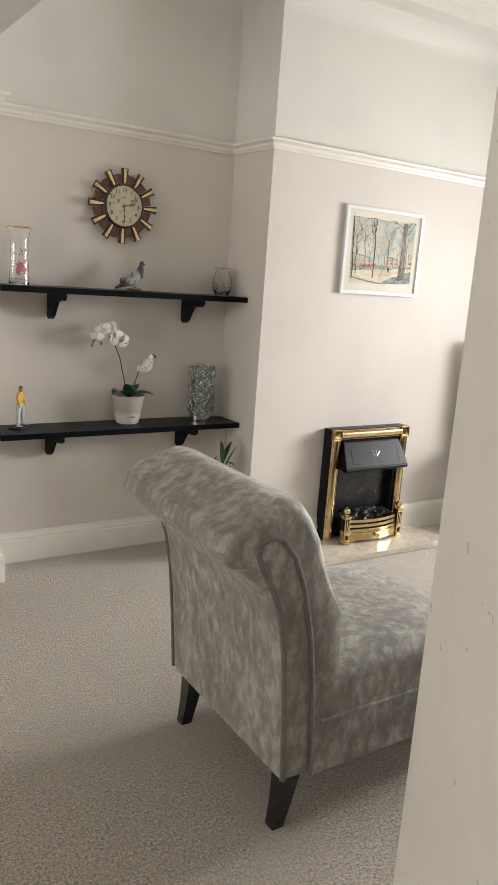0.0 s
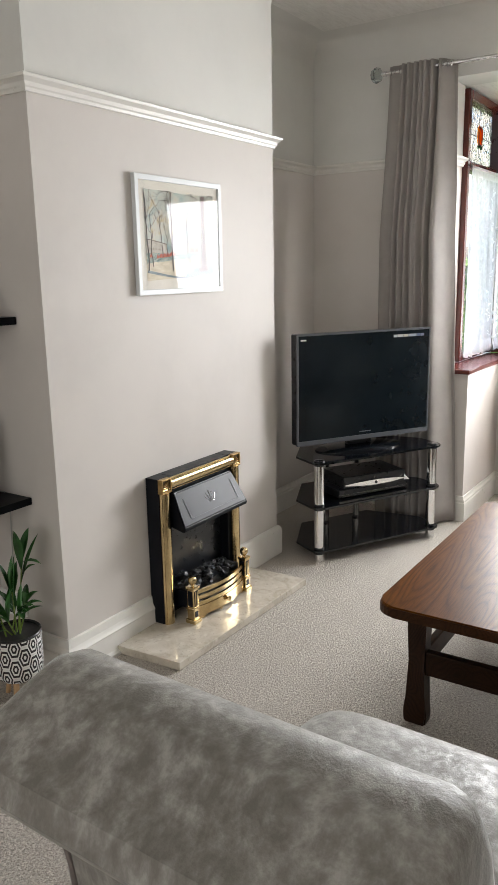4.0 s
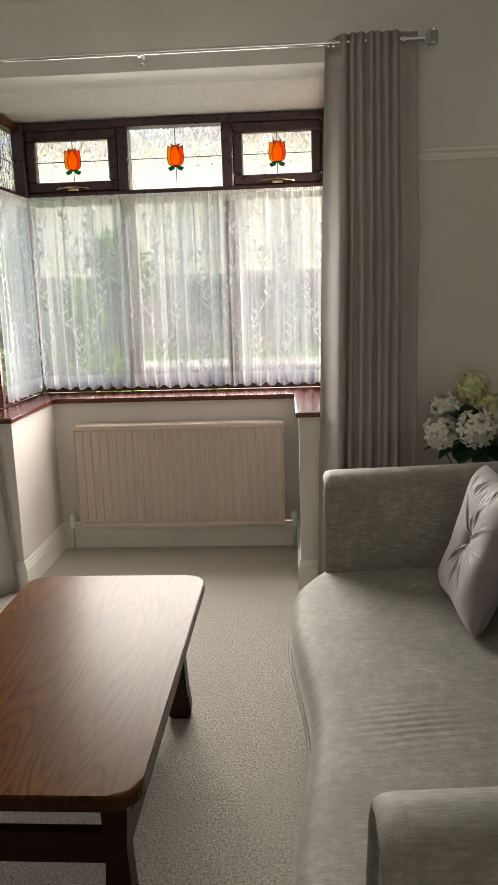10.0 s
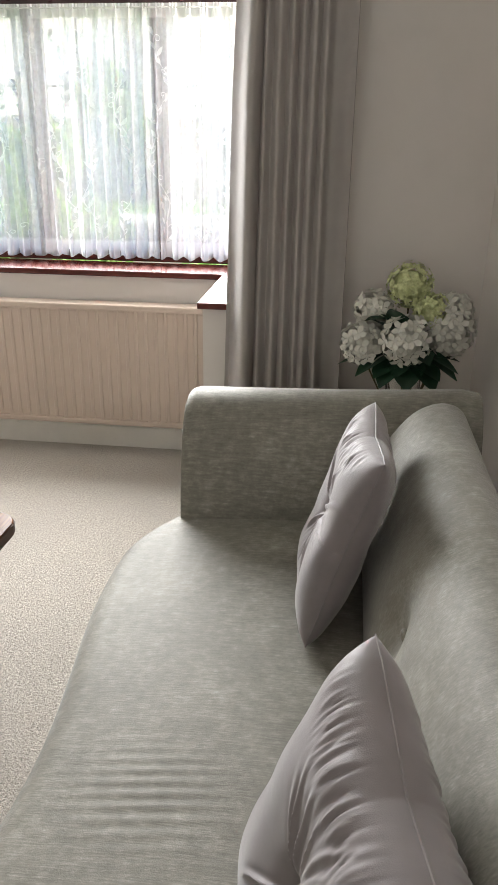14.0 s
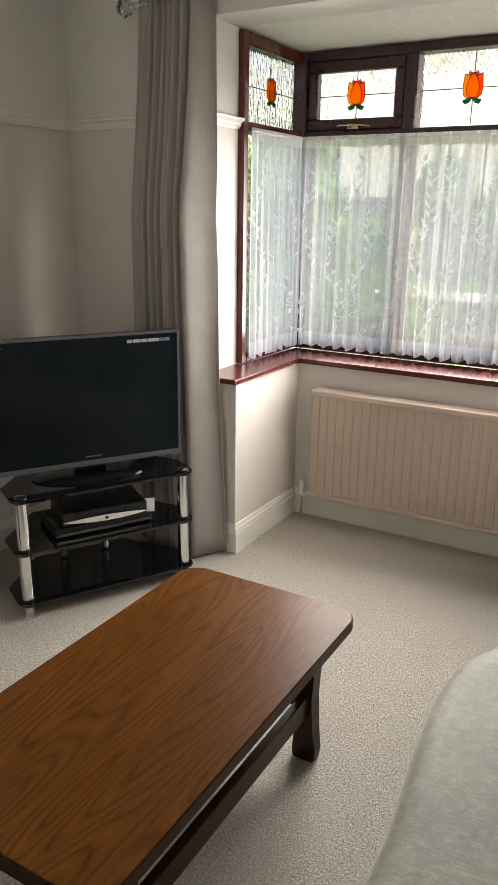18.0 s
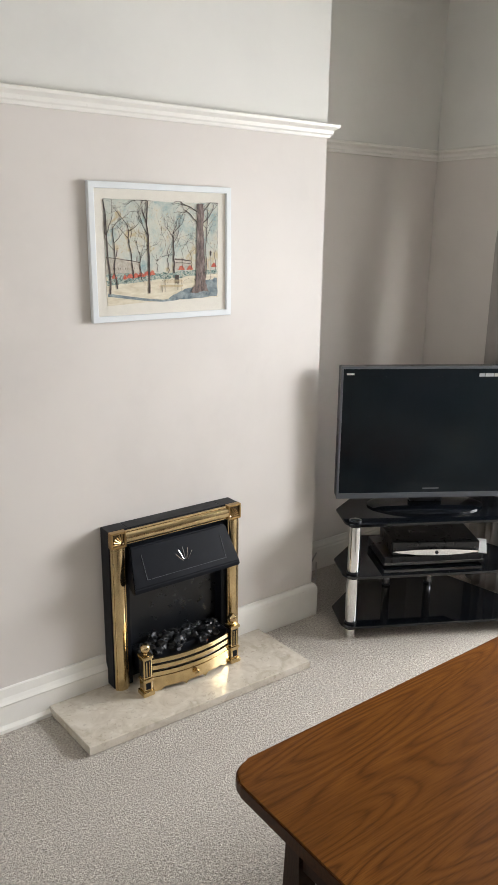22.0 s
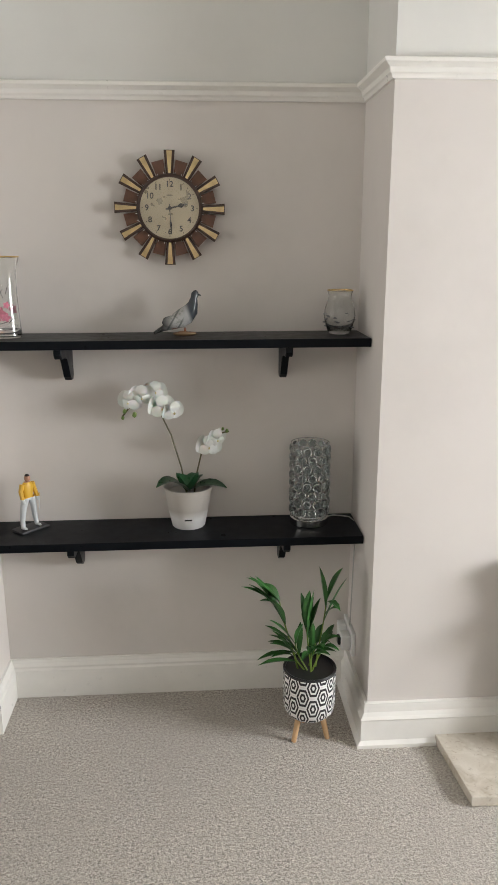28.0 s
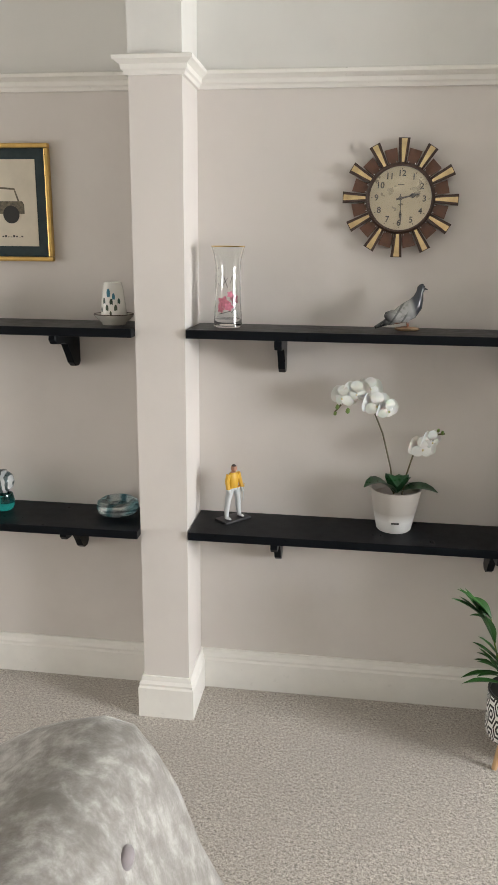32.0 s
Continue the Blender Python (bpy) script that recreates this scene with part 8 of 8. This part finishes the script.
for x in (11.2, 19.0):
    bm = B(); box(bm, (x, -60, GZ - 0.1), (x + 1.8, 60, GZ + 0.10), 0.02, 1); tagged(part("pavement", bm, paving), "concrete pavement beside the road", "pavement", kind="structure")
bm = B(); box(bm, (6.1, -3.2, GZ - 0.05), (11.2, 0.4, GZ + 0.02)); tagged(part("driveway", bm, paving), "pale concrete drive", "driveway", kind="structure")
bm = B(); box(bm, (10.8, 0.6, GZ), (11.05, 14, 0.25), 0.02, 1); tagged(part("garden_wall", bm, brick_m), "low brown brick garden wall", "wall", kind="structure")


def leafy(name, c, size, n, leaf, mt, seed, trunk=None, lab="", cat=""):
    """Shrub or tree: a trunk and limbs with a crown of many small leaves."""
    th = thing(name, pose(*c), lab, cat)
    rr = random.Random(seed)
    if trunk:
        h, r = trunk
        bm = B(); tube(bm, [(0, 0, 0), (0.06, 0.03, h * 0.5), (0.0, 0.08, h), (0.1, 0.05, h + size[2] * 0.8)], [r, r * 0.8, r * 0.6, r * 0.2], 9)
        for k in range(7):
            a = rr.uniform(0, 6.28)
            e = Vector((math.cos(a) * size[0] * 0.75, math.sin(a) * size[1] * 0.75, h + size[2] * rr.uniform(0.2, 0.9)))
            tube(bm, [(0, 0.05, h * rr.uniform(0.6, 1.0)), e * 0.5 + Vector((0, 0, h * 0.5)), e], [r * 0.4, r * 0.25, r * 0.08], 6)
        part("trunk", bm, plain("tree_bark", (0.10, 0.075, 0.055), 0.9, vary=0.3, scale=20), th)
        zc = h + size[2] * 0.55
    else:
        zc = size[2]
    verts, faces = [], []
    cl = [(Vector((rr.uniform(-1, 1) * size[0] * 0.75, rr.uniform(-1, 1) * size[1] * 0.85, rr.uniform(-0.75, 0.8) * size[2] + zc)), rr.uniform(0.25, 0.5)) for _ in range(16)]
    for i in range(n):
        p, q = cl[rr.randrange(len(cl))]
        d = Vector((rr.gauss(0, 1), rr.gauss(0, 1), rr.gauss(0, 1))).normalized() * (q * min(size) * rr.uniform(0.5, 1.1))
        o = p + d
        if o.z < 0.02:
            o.z = rr.uniform(0.02, 0.3)
        u = Vector((rr.gauss(0, 1), rr.gauss(0, 1), rr.gauss(0, 1))).normalized() * leaf
        v = u.cross(Vector((rr.gauss(0, 1), rr.gauss(0, 1), rr.gauss(0, 1)))).normalized() * leaf * 0.5
        k = len(verts)
        verts += [o - u, o + v, o + u, o - v]
        faces.append((k, k + 1, k + 2, k + 3))
    me = bpy.data.meshes.new("crown")
    me.from_pydata([tuple(v) for v in verts], [], faces)
    me.materials.append(mt)
    cr = new("crown", me)
    cr.parent = th
    cr["kind"] = "stuff"
    return th


light_leaf = plain("spring_leaf", (0.10, 0.17, 0.035), 0.6, vary=0.4, scale=3)
leafy("shrub", (9.2, 4.4, GZ), (0.9, 1.2, 0.75), 5200, 0.05, light_leaf, 1, None, "rounded light green garden shrub", "shrub")
leafy("shrub", (9.8, 7.0, GZ), (1.0, 1.5, 0.9), 5200, 0.055, hedge_m, 2, None, "dark green garden shrub by the wall", "shrub")
leafy("shrub", (8.8, 2.4, GZ), (0.5, 0.7, 0.42), 3000, 0.04, light_leaf, 3, None, "low yellow-green shrub in the lawn", "shrub")
leafy("shrub", (10.2, 4.5, GZ), (0.9, 1.6, 1.35), 7500, 0.06, light_leaf, 6, None, "tall yellow-green garden shrub", "shrub")
leafy("tree", (12.0, 10.0, GZ), (1.8, 2.4, 1.5), 9000, 0.09, hedge_m, 4, (1.1, 0.12), "leafy street tree beside the pavement", "tree")
leafy("tree", (21.5, 13.0, GZ), (2.2, 2.8, 1.8), 8000, 0.11, light_leaf, 5, (1.4, 0.16), "leafy tree across the road", "tree")


def house(cx, cy, seed, lab):
    """Semi-detached house facing the street: walls, hipped roof, windows, garage door."""
    h = thing("house", pose(cx, cy, GZ), lab, "house", "houses across the road")
    bm = B(); box(bm, (0, -4.7, 0), (7, 4.7, 2.4)); part("lower_wall", bm, brick_m, h)
    bm = B(); box(bm, (0.02, -4.7, 2.4), (7, 4.7, 6.6)); part("upper_wall", bm, render_m, h)
    bm = B()
    e = 0.4
    a = [bm.verts.new(p) for p in ((-e, -4.2 - e, 6.55), (7 + e, -4.2 - e, 6.55), (7 + e, 4.2 + e, 6.55), (-e, 4.2 + e, 6.55), (3.5, -1.6, 8.6), (3.5, 1.6, 8.6))]
    for q in ((0, 1, 4), (1, 2, 5, 4), (2, 3, 5), (3, 0, 4, 5), (3, 2, 1, 0)):
        bm.faces.new([a[i] for i in q])
    part("roof", bm, tile_m, h)
    for y, z0, z1, w in ((2.2, 0.9, 2.25, 3.0),):
        wn = part("window", B(), M["grey_plastic"], h)
        bm = B()
        for lo, hi in (((-0.06, y - w / 2, z0), (0.0, y + w / 2, z0 + 0.08)), ((-0.06, y - w / 2, z1 - 0.08), (0.0, y + w / 2, z1)), ((-0.06, y - w / 2, z0 + 0.08), (0, y - w / 2 + 0.08, z1 - 0.08)), ((-0.06, y + w / 2 - 0.08, z0 + 0.08), (0, y + w / 2, z1 - 0.08)), ((-0.06, y - 0.04, z0 + 0.08), (0, y + 0.04, z1 - 0.08))):
            box(bm, lo, hi)
        bm.to_mesh(wn.data); bm.free()
        bm = B(); box(bm, (-0.02, y - w / 2 + 0.08, z0 + 0.08), (-0.005, y + w / 2 - 0.08, z1 - 0.08)); part("pane", bm, M["screen"], wn)
    bm = B(); box(bm, (-0.03, -3.6, 0.0), (-0.005, -1.2, 2.1), 0.01); part("garage_door", bm, M["grey_plastic"], h)
    bm = B(); box(bm, (-0.05, -0.55, 0.0), (-0.005, 0.35, 2.05), 0.01); part("front_door", bm, M["grey_plastic"], h)
    return h


hs = house(25.5, 1.0, 1, "cream-rendered house with a grey ground floor across the road")
copy_thing(hs, pose(25.5, 10.4, GZ)); copy_thing(hs, pose(25.5, -8.4, GZ)); copy_thing(hs, pose(25.5, 19.8, GZ)); copy_thing(hs, pose(25.5, -17.8, GZ))

# parked car
car = thing("parked_car", pose(13.9, -1.2, GZ), "white hatchback parked at the kerb", "car")
white_car = plain("white_car_paint", (0.78, 0.79, 0.8), 0.2, vary=0.02, Coat_Weight=0.5)
body = [(-2.0, 0.28), (-2.02, 0.55), (-1.95, 0.78), (-1.2, 0.92), (-0.6, 1.38), (0.1, 1.47), (1.0, 1.42), (1.65, 1.05), (1.95, 0.92), (2.0, 0.55), (1.95, 0.28)]
bm = B(); loft(bm, [[Vector((x, yy * k, z)) for yy, z in body] for x, k in ((-0.83, 0.96), (-0.78, 1.0), (0.78, 1.0), (0.83, 0.96))]); part("body", bm, white_car, car, smooth=True)
bm = B(); loft(bm, [[Vector((x, yy, z)) for yy, z in ((-1.0, 0.95), (-0.55, 1.33), (0.1, 1.41), (0.95, 1.36), (1.4, 0.98))] for x in (-0.845, 0.845)]); part("side_glass", bm, M["screen"], car)
for x in (-0.74, 0.74):
    for y in (-1.25, 1.25):
        s = -1 if x < 0 else 1
        bm = B(); rod(bm, (x - 0.1, y, 0.3), (x + 0.1 * 1.3, y, 0.3), 0.3, seg=20); w = part("wheel", bm, M["black_plastic"], car, smooth=True)
        bm = B(); rod(bm, (x - 0.145, y, 0.3), (x + 0.145, y, 0.3), 0.18, seg=14); part("rim", bm, M["chrome"], w)
